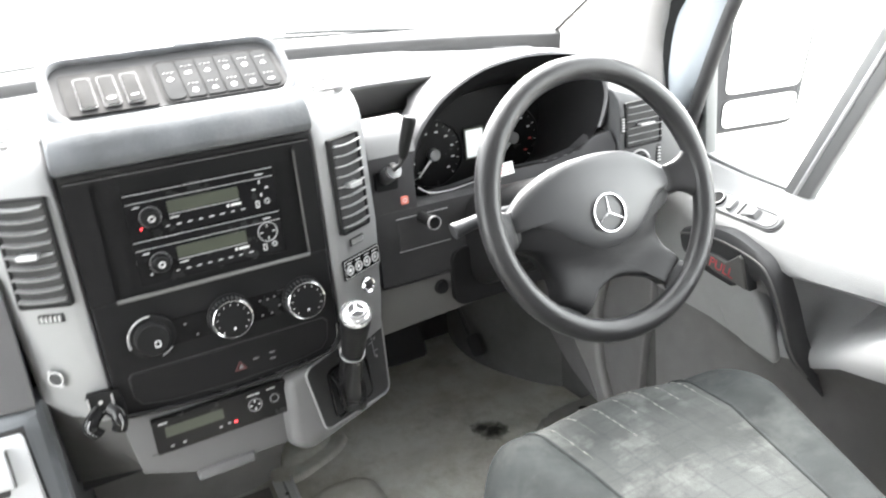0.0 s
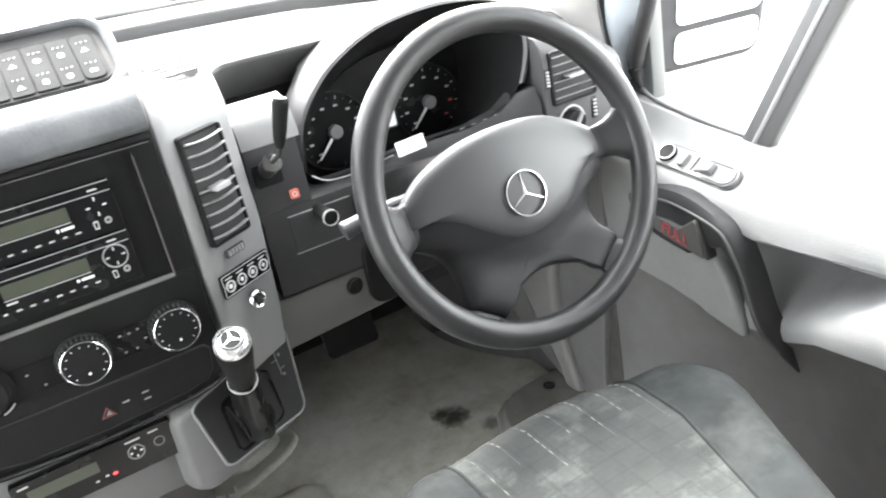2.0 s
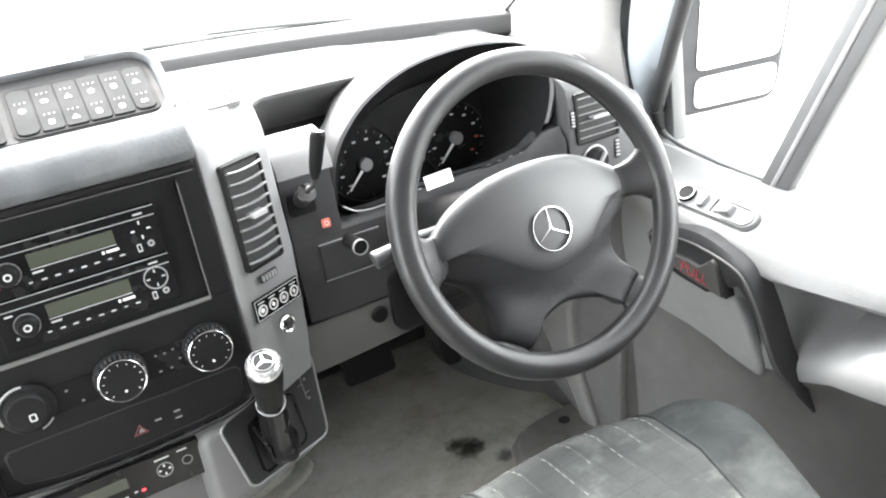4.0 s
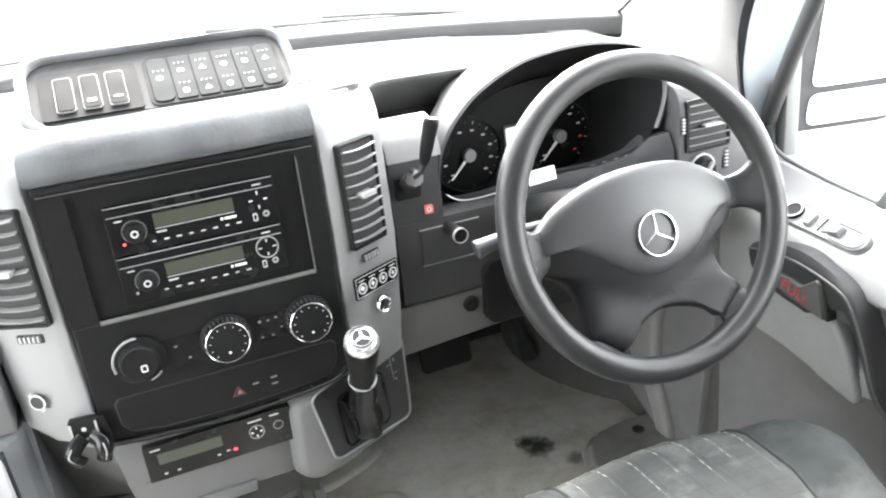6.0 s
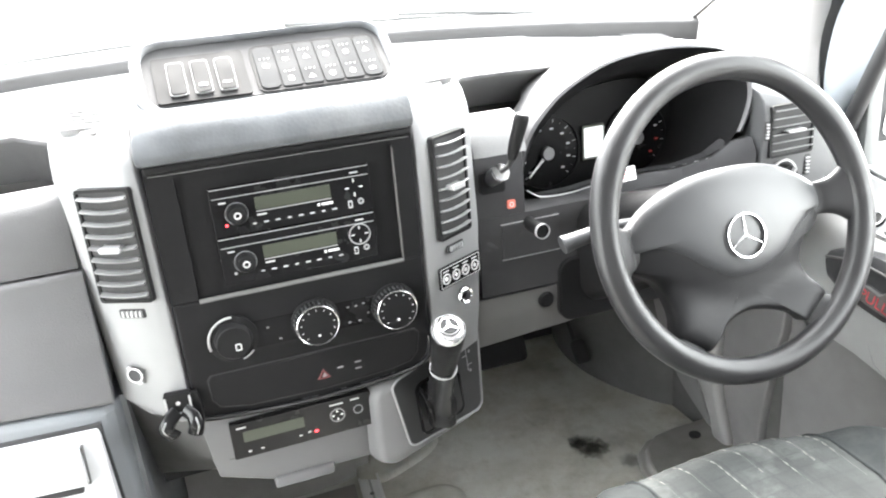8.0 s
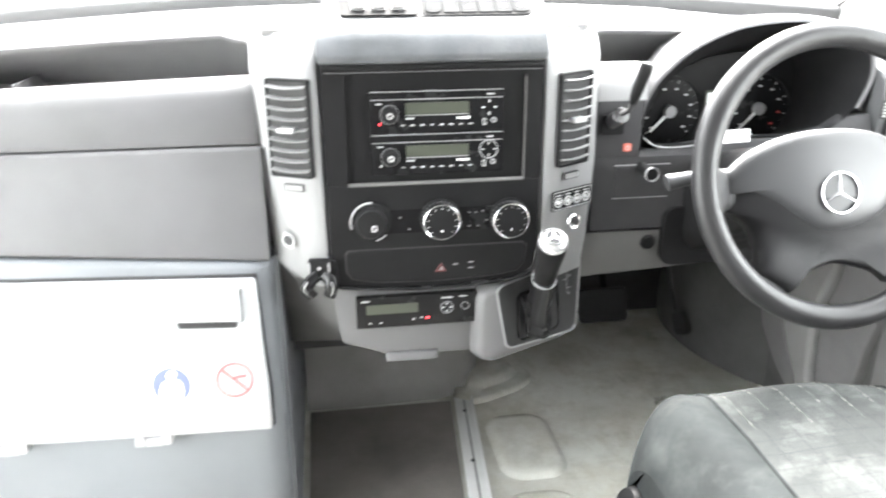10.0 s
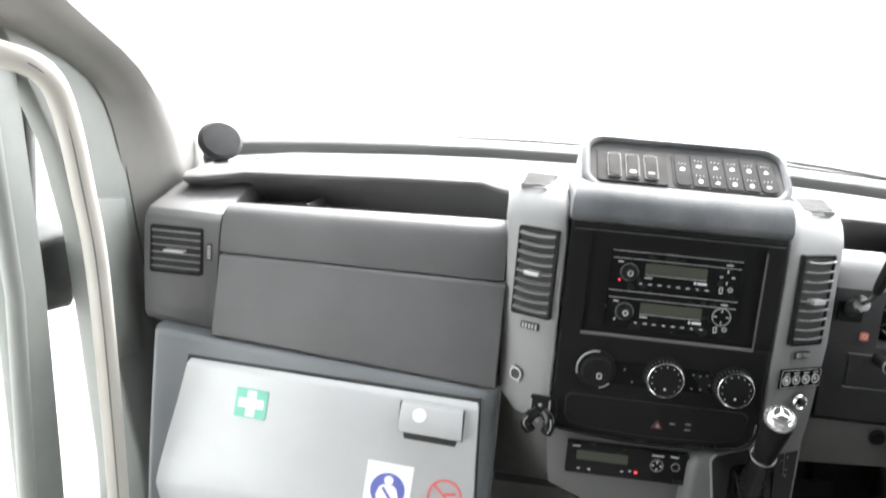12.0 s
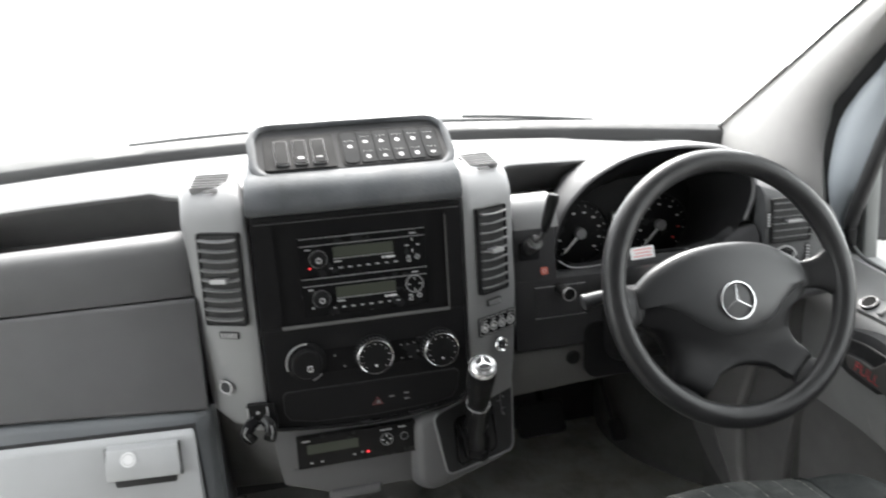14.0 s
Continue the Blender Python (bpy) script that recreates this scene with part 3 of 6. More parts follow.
SM_L = Matrix.Translation((-0.247, -0.266, 0.964)) @ Matrix.Scale(1.049, 4) @ Matrix.Translation((0.247, 0.266, -0.964))
part("end_module", moved(end_module(-0.6774, -0.795, 0.572, 0.59, 0.0, 0.0, 1.0), SM_L), DASH, dash, bevel=0.003)
part("end_module", end_module(0.6598, 0.80, 0.57, 0.58, 0.016, -0.03, 0.905), END_DARK, dash, bevel=0.003)


def vent(name, m, w, h, n, parent, slat_mat, tab_x=0.0, bow=0.0, tilt=12):
    """A louvred air vent: black sheet painted as the shaded hollow, slats with thin front edges, a small grip."""
    v = part(name, moved(frame_slab(rrect(w + 0.007, h + 0.007, 0.004, 3), rrect(w, h, 0.003, 3), 0.003, -0.006), m), BLACK, parent)
    part("hollow_shade", moved(slab(rrect(w + 0.002, h + 0.002, 0.003, 3), 0.0008), m), RUBBER, v, "flat black sheet for the shaded hollow")
    th, dp = h / n * 0.17, h / n * 0.46
    dy = dp * math.sin(radians(tilt))
    dz = dp * math.cos(radians(tilt))
    for k in range(n):
        y = -h / 2 + h * (k + 0.5) / n
        rings = []
        for j in range(5):
            u = j / 4 - 0.5
            b = bow * (1 - 4 * u * u)
            x = u * (w - 0.001)
            rings.append([(x, y + b + dy / 2, 0.001), (x, y + b - dy / 2, 0.001 + dz), (x, y + b - dy / 2 + th * 0.6, 0.0016 + dz), (x, y + b - dy / 2 + th, 0.001 + dz * 0.8), (x, y + b + dy / 2 + th, 0.001)])
        part("slat", moved(rings_bm(rings), m), slat_mat, v)
    part("grip", moved(slab(rrect(w * 0.42, h * 0.05, 0.0015, 3, tab_x, 0.0), 0.014), m), ALLOY, v, "pale grip on the middle slat", bevel=0.001)
    return v


def thumb_wheel(m, w, h, parent):
    t = part("vent_wheel", moved(slab(rrect(w + 0.004, h + 0.004, 0.002, 3), 0.0012), m), RUBBER, parent)
    for k in range(5):
        u = (k - 2) * max(w, h) / 5.2
        part("ridge", moved(box(-w / 2 if h > w else u - 0.0012, w / 2 if h > w else u + 0.0012, u - 0.0012 if h > w else -h / 2, u + 0.0012 if h > w else h / 2, 0, 0.004), m), ALLOY, t)
    return t


vent("side_vent", SM_L @ facing(-0.742, 0.8555, 0.704), 0.075, 0.066, 6, dash, SLAT, tilt=-6)
thumb_wheel(SM_L @ facing(-0.691, 0.8555, 0.706), 0.0045, 0.022, dash)
vent("side_vent", facing(0.708, 0.8555, 0.722), 0.07, 0.068, 6, dash, SLAT, tilt=-14)
thumb_wheel(facing(0.6645, 0.8555, 0.725), 0.0045, 0.024, dash)
# light switch and level wheel beside the driver's vent
ls = part("light_switch", moved(lathe([(0.021, 0), (0.021, 0.003), (0.018, 0.005), (0.016, 0.014), (0, 0.015)], 32), facing(0.699, 0.858, 0.656)), BLACK, dash)
part("pointer", moved(slab(rrect(0.005, 0.03, 0.002), 0.019), facing(0.699, 0.858, 0.656, 0, 0, -35)), COLUMN, ls)
part("switch_ring", moved(frame_slab(circle(0.0235), circle(0.0205), 0.004), facing(0.699, 0.858, 0.656)), ALLOY, ls)
thumb_wheel(facing(0.742, 0.8575, 0.664), 0.006, 0.028, dash)

# silver-grey vent columns either side of the centre stack
def column_ring(side, z, xi, yi, xo, yo, back):
    return [(side * xi, yi, z), (side * (xi + 0.005), yi - 0.008, z), (side * (xi + 0.02), yi - 0.006, z), (side * (xo - 0.012), yo - 0.008, z), (side * (xo - 0.003), yo - 0.002, z), (side * xo, yo + 0.008, z), (side * xo, back, z), (side * xi, back, z)]


COL_L = ((0.488, 0.1555, 0.885, 0.2, 0.915, 1.0), (0.496, 0.1555, 0.882, 0.212, 0.905, 1.0), (0.525, 0.156, 0.882, 0.236, 0.905, 1.0), (0.65, 0.157, 0.882, 0.245, 0.914, 1.0),
         (0.775, 0.158, 0.882, 0.25, 0.92, 1.02), (0.795, 0.159, 0.885, 0.252, 0.925, 1.03), (0.812, 0.160, 0.893, 0.252, 0.935, 1.04), (0.828, 0.161, 0.905, 0.252, 0.95, 1.06), (0.843, 0.165, 0.928, 0.25, 0.972, 1.07),
         (0.853, 0.168, 0.955, 0.248, 0.995, 1.075), (0.858, 0.17, 0.99, 0.246, 1.02, 1.08))
COL_R = ((0.475, 0.150, 0.886, 0.236, 0.925, 1.0), (0.53, 0.150, 0.884, 0.243, 0.925, 1.0), (0.65, 0.150, 0.882, 0.25, 0.925, 1.0),
         (0.775, 0.149, 0.882, 0.25, 0.93, 1.02), (0.795, 0.149, 0.885, 0.252, 0.933, 1.03), (0.812, 0.150, 0.893, 0.252, 0.94, 1.04), (0.828, 0.152, 0.905, 0.252, 0.953, 1.06), (0.843, 0.156, 0.928, 0.25, 0.973, 1.07),
         (0.853, 0.16, 0.955, 0.248, 0.997, 1.075), (0.858, 0.165, 0.99, 0.246, 1.02, 1.08))
part("vent_column", rings_bm([column_ring(-1, *r) for r in COL_L]), COLUMN, dash, "silver-grey plastic column with an air vent", bevel=0.0015)
part("console_side", rings_bm([[(-0.1275, 0.93, 0.37), (-0.236, 1.06, 0.31), (-0.236, 1.1, 0.31), (-0.1275, 1.0, 0.37)], [(-0.136, 0.902, 0.41), (-0.236, 1.0, 0.40), (-0.236, 1.1, 0.40), (-0.136, 1.0, 0.41)], [(-0.152, 0.893, 0.46), (-0.236, 0.95, 0.47), (-0.236, 1.0, 0.47), (-0.152, 1.0, 0.46)], [(-0.156, 0.889, 0.492), (-0.236, 0.925, 0.53), (-0.236, 1.0, 0.53), (-0.156, 1.0, 0.492)]]), KNEE, dash, "grey side of the centre console", bevel=0.004)
part("vent_column", rings_bm([column_ring(1, *r) for r in COL_R]), COLUMN, dash, "silver-grey plastic column with an air vent", bevel=0.0015)
vent("column_vent", facing(-0.2015, 0.8865, 0.72, 0, -28), 0.058, 0.128, 9, dash, SLAT, bow=-0.0025)
vent("column_vent", facing(0.2015, 0.8905, 0.72, 0, 31), 0.058, 0.128, 9, dash, SLAT, bow=-0.0025, tilt=-12)
thumb_wheel(facing(-0.2, 0.8885, 0.637, 0, -28), 0.028, 0.007, dash)
thumb_wheel(facing(0.2, 0.8905, 0.637, 0, 31), 0.028, 0.007, dash)
for side in (-1, 1):
    m = pose(side * 0.205, 0.957, 0.8525, 25, 0, side * 14)
    g = part("demister_grille", moved(slab(rrect(0.056, 0.036, 0.002, 3), 0.0086), m @ pose(0, 0, -0.007)), COLUMN, dash, "slotted demister grille")
    for k in range(5):
        part("grille_slit", moved(box(-0.025, 0.025, -0.0155 + 0.0072 * k, -0.0115 + 0.0072 * k, 0.001, 0.0026), m), RUBBER, g)
    part("sensor_slit", moved(slab(rrect(0.02, 0.006, 0.002), 0.001), pose(side * 0.205, 0.931, 0.8415, 36, 0, side * 14)), RUBBER, dash)

# lock and 12 V socket in the columns
lock = part("column_lock", moved(frame_slab(circle(0.0095, 24), circle(0.0084, 24), 0.0022), facing(-0.214, 0.8893, 0.559, 0, -30)), STEEL, dash, "small chrome lock ring")
part("lock_core", moved(slab(circle(0.0083, 20), 0.0012), facing(-0.214, 0.8893, 0.559, 0, -30)), DRIVER, lock)
for a in (118, 298):
    part("lock_tab", moved(slab(rrect(0.004, 0.005, 0.001), 0.003), facing(-0.214, 0.8893, 0.559, 0, -30, a - 90) @ pose(0, 0.0105, 0)), ALLOY, lock)
socket = part("column_socket", moved(lathe([(0.0125, 0), (0.0125, 0.006), (0.0105, 0.0085), (0.008, 0.006), (0.007, 0.002), (0, 0.002)], 28), facing(0.206, 0.892, 0.566, 0, 28)), CHROME, dash, "chrome socket")
part("socket_core", moved(lathe([(0.0045, 0.0), (0.0045, 0.006), (0, 0.007)], 16), facing(0.208, 0.890, 0.566, 0, 28)), HUB, socket)
sp = part("switch_panel", moved(slab(rrect(0.082, 0.03, 0.002, 3), 0.003), facing(0.204, 0.8945, 0.601, 0, 29)), GLOSS, dash, "black strip of four round buttons")
fm = facing(0.204, 0.8945, 0.601, 0, 29)
part("panel_line", moved(frame_slab(rrect(0.079, 0.027, 0.001, 2), rrect(0.0775, 0.0255, 0.001, 2), 0.0034), fm), PRINT, sp)
for k in range(4):
    c = -0.029 + 0.0193 * k
    part("button_ring", moved(frame_slab(circle(0.0075, 20, c, -0.002), circle(0.0058, 20, c, -0.002), 0.0045), fm), PRINT, sp)
    part("button_symbol", moved(slab([(c, 0.0015), (c - 0.003, -0.002), (c, -0.0055), (c + 0.003, -0.002)] if k % 2 else circle(0.003, 12, c, -0.002), 0.004), fm), WHITE if k < 2 else PRINT, sp)
    bar(0.011, 0.0012, fm @ pose(c, 0.0085, 0.003), PRINT, sp)

# centre stack: the panel is built round the radio opening
RX0, RX1, RZ0, RZ1 = -0.126, 0.124, 0.642, 0.788
FACE_Y = 0.872
BACK_Y = 0.93
stack_low = [(-0.156, 0.49), (-0.13, 0.4855), (-0.09, 0.481), (-0.03, 0.478), (0.03, 0.4785), (0.09, 0.483), (0.125, 0.489), (0.149, 0.5), (0.149, RZ0), (-0.1565, RZ0)]
part("centre_panel", rings_bm([[(x, FACE_Y, z) for x, z in stack_low], [(x, 1.0, z) for x, z in stack_low]]), BLACK, dash, "black plastic centre panel", bevel=0.003)
part("centre_panel_side", box(-0.157, RX0, FACE_Y, 1.0, RZ0, RZ1), BLACK, dash)
part("centre_panel_side", box(RX1, 0.149, FACE_Y, 1.0, RZ0, RZ1), BLACK, dash)
part("centre_panel_top", box(-0.157, 0.149, FACE_Y, 1.0, RZ1, 0.82), BLACK, dash)
part("radio_bay", box(RX0 - 0.004, RX1 + 0.004, FACE_Y + 0.006, BACK_Y, RZ0 - 0.004, RZ1 + 0.004), BLACK, dash)
part("bezel_sill", rings_bm([[(RX0, FACE_Y - 0.0022, RZ0 - 0.0015), (RX1, FACE_Y - 0.0022, RZ0 - 0.0015), (RX1, FACE_Y + 0.0012, RZ0 + 0.001), (RX0, FACE_Y + 0.0012, RZ0 + 0.001)],
                             [(RX0, FACE_Y - 0.0022, RZ0 - 0.0035), (RX1, FACE_Y - 0.0022, RZ0 - 0.0035), (RX1, FACE_Y + 0.0012, RZ0 - 0.0035), (RX0, FACE_Y + 0.0012, RZ0 - 0.0035)]]), KNEE, dash, "thin paler grey sill under the radios")
part("bezel_edge", box(RX1 - 0.0005, RX1 + 0.0008, FACE_Y - 0.0015, FACE_Y + 0.005, RZ0, RZ1 - 0.004), KNEE, dash)
part("panel_lip", tube(spline([(-0.156, FACE_Y - 0.002, 0.493), (-0.13, FACE_Y - 0.003, 0.4875), (-0.03, FACE_Y - 0.003, 0.480), (0.06, FACE_Y - 0.003, 0.4825), (0.118, FACE_Y - 0.003, 0.489), (0.142, FACE_Y - 0.003, 0.502), (0.1475, FACE_Y - 0.002, 0.53)], 5), 0.0035, 8), GLOSS, dash, "rounded glossy lower lip of the centre panel")
# pale strip paints the highlight on the panel's top edge
part("panel_highlight", box(-0.152, 0.144, FACE_Y - 0.0072, FACE_Y - 0.004, 0.7952, 0.7962), SHELF, dash, "fine pale strip as highlight along the top of the centre panel")
part("pod_shadow_strip", box(-0.155, 0.147, FACE_Y - 0.006, FACE_Y + 0.02, 0.797, 0.806), BLACK, dash, bevel=0.002)


def F0(x, z, y=FACE_Y):
    return facing(x, y, z)


part("heater_strip", moved(slab(rrect(0.238, 0.034, 0.008), 0.0022), F0(0.004, 0.5845)), GLOSS, dash)
flap_outline = [(-0.13, 0.026), (0.126, 0.026), (0.132, 0.02), (0.128, -0.006), (0.118, -0.018), (0.09, -0.023), (0.0, -0.027), (-0.09, -0.024), (-0.126, -0.017), (-0.134, -0.006), (-0.135, 0.02)]
flap = part("lower_flap", moved(slab(flap_outline, 0.0025), F0(0.0, 0.517)), BLACK, dash, "black flap with warning switch", bevel=0.004, seg=3)
part("flap_recess", moved(slab([(x * 1.012, y * 1.05) for x, y in flap_outline], 0.0012), F0(0.0, 0.517)), RUBBER, dash)
fl = F0(0.003, 0.511, FACE_Y - 0.0025)
hz = part("hazard_switch", moved(frame_slab([(0, 0.007), (-0.0085, -0.006), (0.0085, -0.006)], [(0, 0.0042), (-0.0056, -0.0045), (0.0056, -0.0045)], 0.0012), fl), RED_DIM, dash, "red hazard warning triangle")
part("hazard_inner", moved(slab([(0, 0.0022), (-0.0034, -0.0036), (0.0034, -0.0036)], 0.0012), fl @ pose(0.001, 0, 0)), COLUMN, hz)
for x, y in ((0.022, 0.004), (0.045, 0.006), (0.045, -0.003)):
    bar(0.008, 0.002, fl @ pose(x, y, 0), COLUMN, flap, "switch_symbol", r=1)


def knob(x, z, chrome):
    m = F0(x, z, 0.8702)
    k = part("heater_knob", moved(lathe([(0.03, 0), (0.03, 0.002), (0.0262, 0.004), (0.0262, 0.015), (0.0245, 0.0175), (0.0, 0.0175)] if chrome else
                                        [(0.0295, 0), (0.0295, 0.003), (0.0225, 0.005), (0.0215, 0.0135), (0.0195, 0.0155), (0.0, 0.0155)], 40), m), BLACK, dash)
    if chrome:
        part("chrome_ring", moved(lathe([(0.0259, 0.0155), (0.0263, 0.0168), (0.0262, 0.0178), (0.0257, 0.0182), (0.0252, 0.0179), (0.025, 0.0172)], 40), m), CHROME, k, "bright chrome ring")
        for a in range(0, 360, 12):
            part("knurl", moved(box(-0.0009, 0.0009, 0.026, 0.0276, 0.004, 0.0135), m @ pose(0, 0, 0, 0, 0, a)), HUB, k)
        for a in range(-135, 136, 27):
            bar(0.0009, 0.002, m @ pose(0, 0, 0.0175, 0, 0, a) @ pose(0, 0.0205, 0), PRINT, k)
        part("knob_dot", moved(slab(circle(0.0016, 10), 0.0006), m @ pose(0, -0.013, 0.0175)), WHITE, k)
    else:
        part("fan_symbol", moved(frame_slab(rrect(0.0075, 0.009, 0.002), rrect(0.0045, 0.006, 0.001), 0.0006), m @ pose(0.004, -0.006, 0.0155)), PRINT, k)
        arc = [(0.0285 * math.cos(radians(a)), 0.0285 * math.sin(radians(a)), 0.0045) for a in range(85, 205, 8)]
        part("scale_arc", moved(tube(arc, 0.0015, 6), m), ALLOY, k, "silver scale arc")
        arc = [(0.0285 * math.cos(radians(a)), 0.0285 * math.sin(radians(a)), 0.0045) for a in range(-75, -35, 8)]
        part("scale_arc", moved(tube(arc, 0.0012, 6), m), ALLOY, k, "silver scale arc")
    return k


knob(-0.097, 0.587, False)
knob(0.003, 0.586, True)
knob(0.104, 0.583, True)
hs = F0(0, 0.585, FACE_Y - 0.0022)
for x, y in ((0.045, 0.009), (0.055, 0.0085), (0.065, 0.01), (0.045, -0.012), (0.058, -0.012), (-0.042, -0.012), (-0.055, 0.006), (0.07, -0.004)):
    bar(0.0032, 0.0022, hs @ pose(x, y, 0), COLUMN, dash, "heater_symbol", r=1)


def radio(z, dial, label):
    r = thing("car_radio", label, "car radio", group="stacked car radios")
    m = F0(-0.0005, z, 0.8885)
    T = 0.0175
    part("faceplate", moved(slab(rrect(0.186, 0.057, 0.002, 3), T), m), GLOSS, r, bevel=0.0012)
    part("upper_strip", moved(slab([(-0.091, 0.0165), (0.091, 0.0165), (0.091, 0.0175), (-0.091, 0.0175)], T + 0.0007), m), ALLOY, r)
    part("top_edge", moved(slab([(-0.092, 0.0272), (0.092, 0.0272), (0.092, 0.0282), (-0.092, 0.0282)], T + 0.0006), m), ALLOY, r)
    part("display", moved(slab(rrect(0.088, 0.0155, 0.0012, 3, 0.0, 0.0045), T + 0.0006), m), LCD, r, "dim olive display")
    part("display_sill", moved(slab([(-0.044, -0.0052), (0.044, -0.0052), (0.044, -0.0042), (-0.044, -0.0042)], T + 0.0012), m), ALLOY, r)
    v = part("volume_knob", moved(lathe([(0.0135, T), (0.0135, T + 0.001), (0.0115, T + 0.001), (0.0112, T + 0.009), (0.009, T + 0.0115), (0.0, T + 0.0115)], 30), m @ pose(-0.066, -0.003, 0)), BLACK, r)
    part("knob_ring", moved(frame_slab(circle(0.0132, 30), circle(0.0124, 30), T + 0.0016, T), m @ pose(-0.066, -0.003, 0)), COLUMN, v)
    part("knob_face", moved(frame_slab(circle(0.0042, 18), circle(0.0026, 18), T + 0.0122, T + 0.011), m @ pose(-0.066, -0.003, 0)), PRINT, v)
    top = m @ pose(0, 0, T)
    for k in range(8):
        bar(0.0055 if k % 3 else 0.004, 0.0016, top @ pose(-0.048 + 0.0135 * k, -0.0185, 0), PRINT, r)
        bar(0.011, 0.0035, top @ pose(-0.048 + 0.0135 * k, -0.0195, -0.0004), BLACK, r, "preset_key")
    bar(0.011, 0.002, top @ pose(-0.038, -0.009, 0), PRINT, r)
    bar(0.003, 0.0036, top @ pose(0.0285, -0.010, 0), WHITE, r, "maker_badge", r=1)
    bar(0.0135, 0.003, top @ pose(0.0385, -0.010, 0), WHITE, r, "maker_badge")
    bar(0.010, 0.0018, top @ pose(0.074, 0.0215, 0), PRINT, r)
    bar(0.008, 0.0016, top @ pose(-0.08, 0.0115, 0), PRINT, r)
    part("usb_port", moved(frame_slab(rrect(0.005, 0.009, 0.0008, 2), rrect(0.003, 0.0065, 0.0005, 2), 0.0008), top @ pose(0.066, -0.0165, 0)), PRINT, r)
    part("audio_socket", moved(frame_slab(circle(0.0038, 16), circle(0.0018, 16), 0.0012), top @ pose(0.079, -0.0145, 0)), ALLOY, r)
    if dial:
        part("menu_dial", moved(frame_slab(circle(0.0135, 30), circle(0.0122, 30), 0.0014), top @ pose(0.0725, 0.0035, 0)), ALLOY, r)
    for k in range(4):
        bar(0.0042, 0.0015, top @ pose(0.0725, 0.0035, 0, 0, 0, 90 * k) @ pose(0.0085, 0, 0.0006), WHITE if not dial else PRINT, r)
    part("power_led", moved(slab(circle(0.0016, 10), 0.0008), top @ pose(-0.079, -0.0155, 0)), LED_RED if not dial else PRINT, r, "small red lamp" if not dial else "")
    return r


radio(0.741, False, "black car radio with a dim display and a red lamp")
radio(0.682, True, "black car radio with a dim display and round menu dial")

# switch pod on top of the stack
def pod_ring(z, x0, x1, y0, y1):
    return [(x0, y0, z), (x1, y0, z), (x1, y1, z), (x0, y1, z)]


pod = part("switch_pod", rings_bm([pod_ring(0.806, -0.157, 0.146, 0.868, 1.0), pod_ring(0.81, -0.16, 0.148, 0.856, 1.02), pod_ring(0.818, -0.161, 0.149, 0.853, 1.02), pod_ring(0.836, -0.16, 0.149, 0.857, 1.03),
                                    pod_ring(0.85, -0.157, 0.149, 0.868, 1.03), pod_ring(0.86, -0.153, 0.149, 0.886, 1.03), pod_ring(0.866, -0.15, 0.149, 0.9, 1.035), pod_ring(0.918, -0.143, 0.148, 0.974, 1.035),
                                    pod_ring(0.925, -0.14, 0.146, 0.992, 1.035), pod_ring(0.922, -0.136, 0.143, 1.02, 1.036), pod_ring(0.88, -0.136, 0.143, 1.04, 1.05)]), PAD, dash, "grey leatherette-covered switch pod", bevel=0.004, seg=2)
PM = facing(0.0035, 0.934, 0.8915, 54.8)
rim_out, rim_in = rrect(0.304, 0.116, 0.034, 8, 0, -0.004), rrect(0.28, 0.1, 0.026, 8, 0, -0.003)
rim_mid = [((a[0] + b[0]) / 2, (a[1] + b[1]) / 2) for a, b in zip(rim_out, rim_in)]
rise = lambda y: lerp(0.002, 0.009, min(1.0, max(0.0, (y + 0.05) / 0.1)))
part("pod_rim", moved(rings_bm([[(x, y, -0.012) for x, y in rim_out], [(x, y, rise(y) * 0.4) for x, y in rim_out], [((x + u) / 2, (y + v) / 2, rise(y) * 0.86) for (x, y), (u, v) in zip(rim_out, rim_mid)], [(x, y, rise(y)) for x, y in rim_mid],
                                [((x + u) / 2, (y + v) / 2, rise(y) * 0.9) for (x, y), (u, v) in zip(rim_in, rim_mid)], [(x, y, rise(y) * 0.5) for x, y in rim_in], [(x, y, 0.0) for x, y in rim_in]], cap=False), PM), PAD, pod, "padded rim round the switch tray")
part("pod_tray", moved(slab(rrect(0.28, 0.1, 0.02), 0.0012), PM), TRAY, pod, "dark recessed switch tray")
part("switch_bank", moved(slab(rrect(0.102, 0.074, 0.004, 4, -0.078, -0.0105), 0.0035), PM), KEY, pod)
for k in range(3):
    c = -0.1045 + 0.0268 * k
    sw = part("rocker_switch", moved(slab(rrect(0.0178, 0.052, 0.0035, 4, c, -0.0125), 0.0066), PM), KEY, pod, bevel=0.0012)
    part("rocker_outline", moved(frame_slab(rrect(0.0194, 0.0536, 0.004, 4, c, -0.0125), rrect(0.0183, 0.0525, 0.004, 4, c, -0.0125), 0.0058), PM), SLAT, sw)
    if k:
        bar(0.009, 0.0045 if k == 1 else 0.002, PM @ pose(c, -0.0275, 0.0066), PRINT, sw, "switch_symbol", r=1)
part("pad_base", moved(slab(rrect(0.152, 0.079, 0.01, 4, 0.0568, -0.0085), 0.0022), PM), KEY, pod)
rnd = random.Random(4)
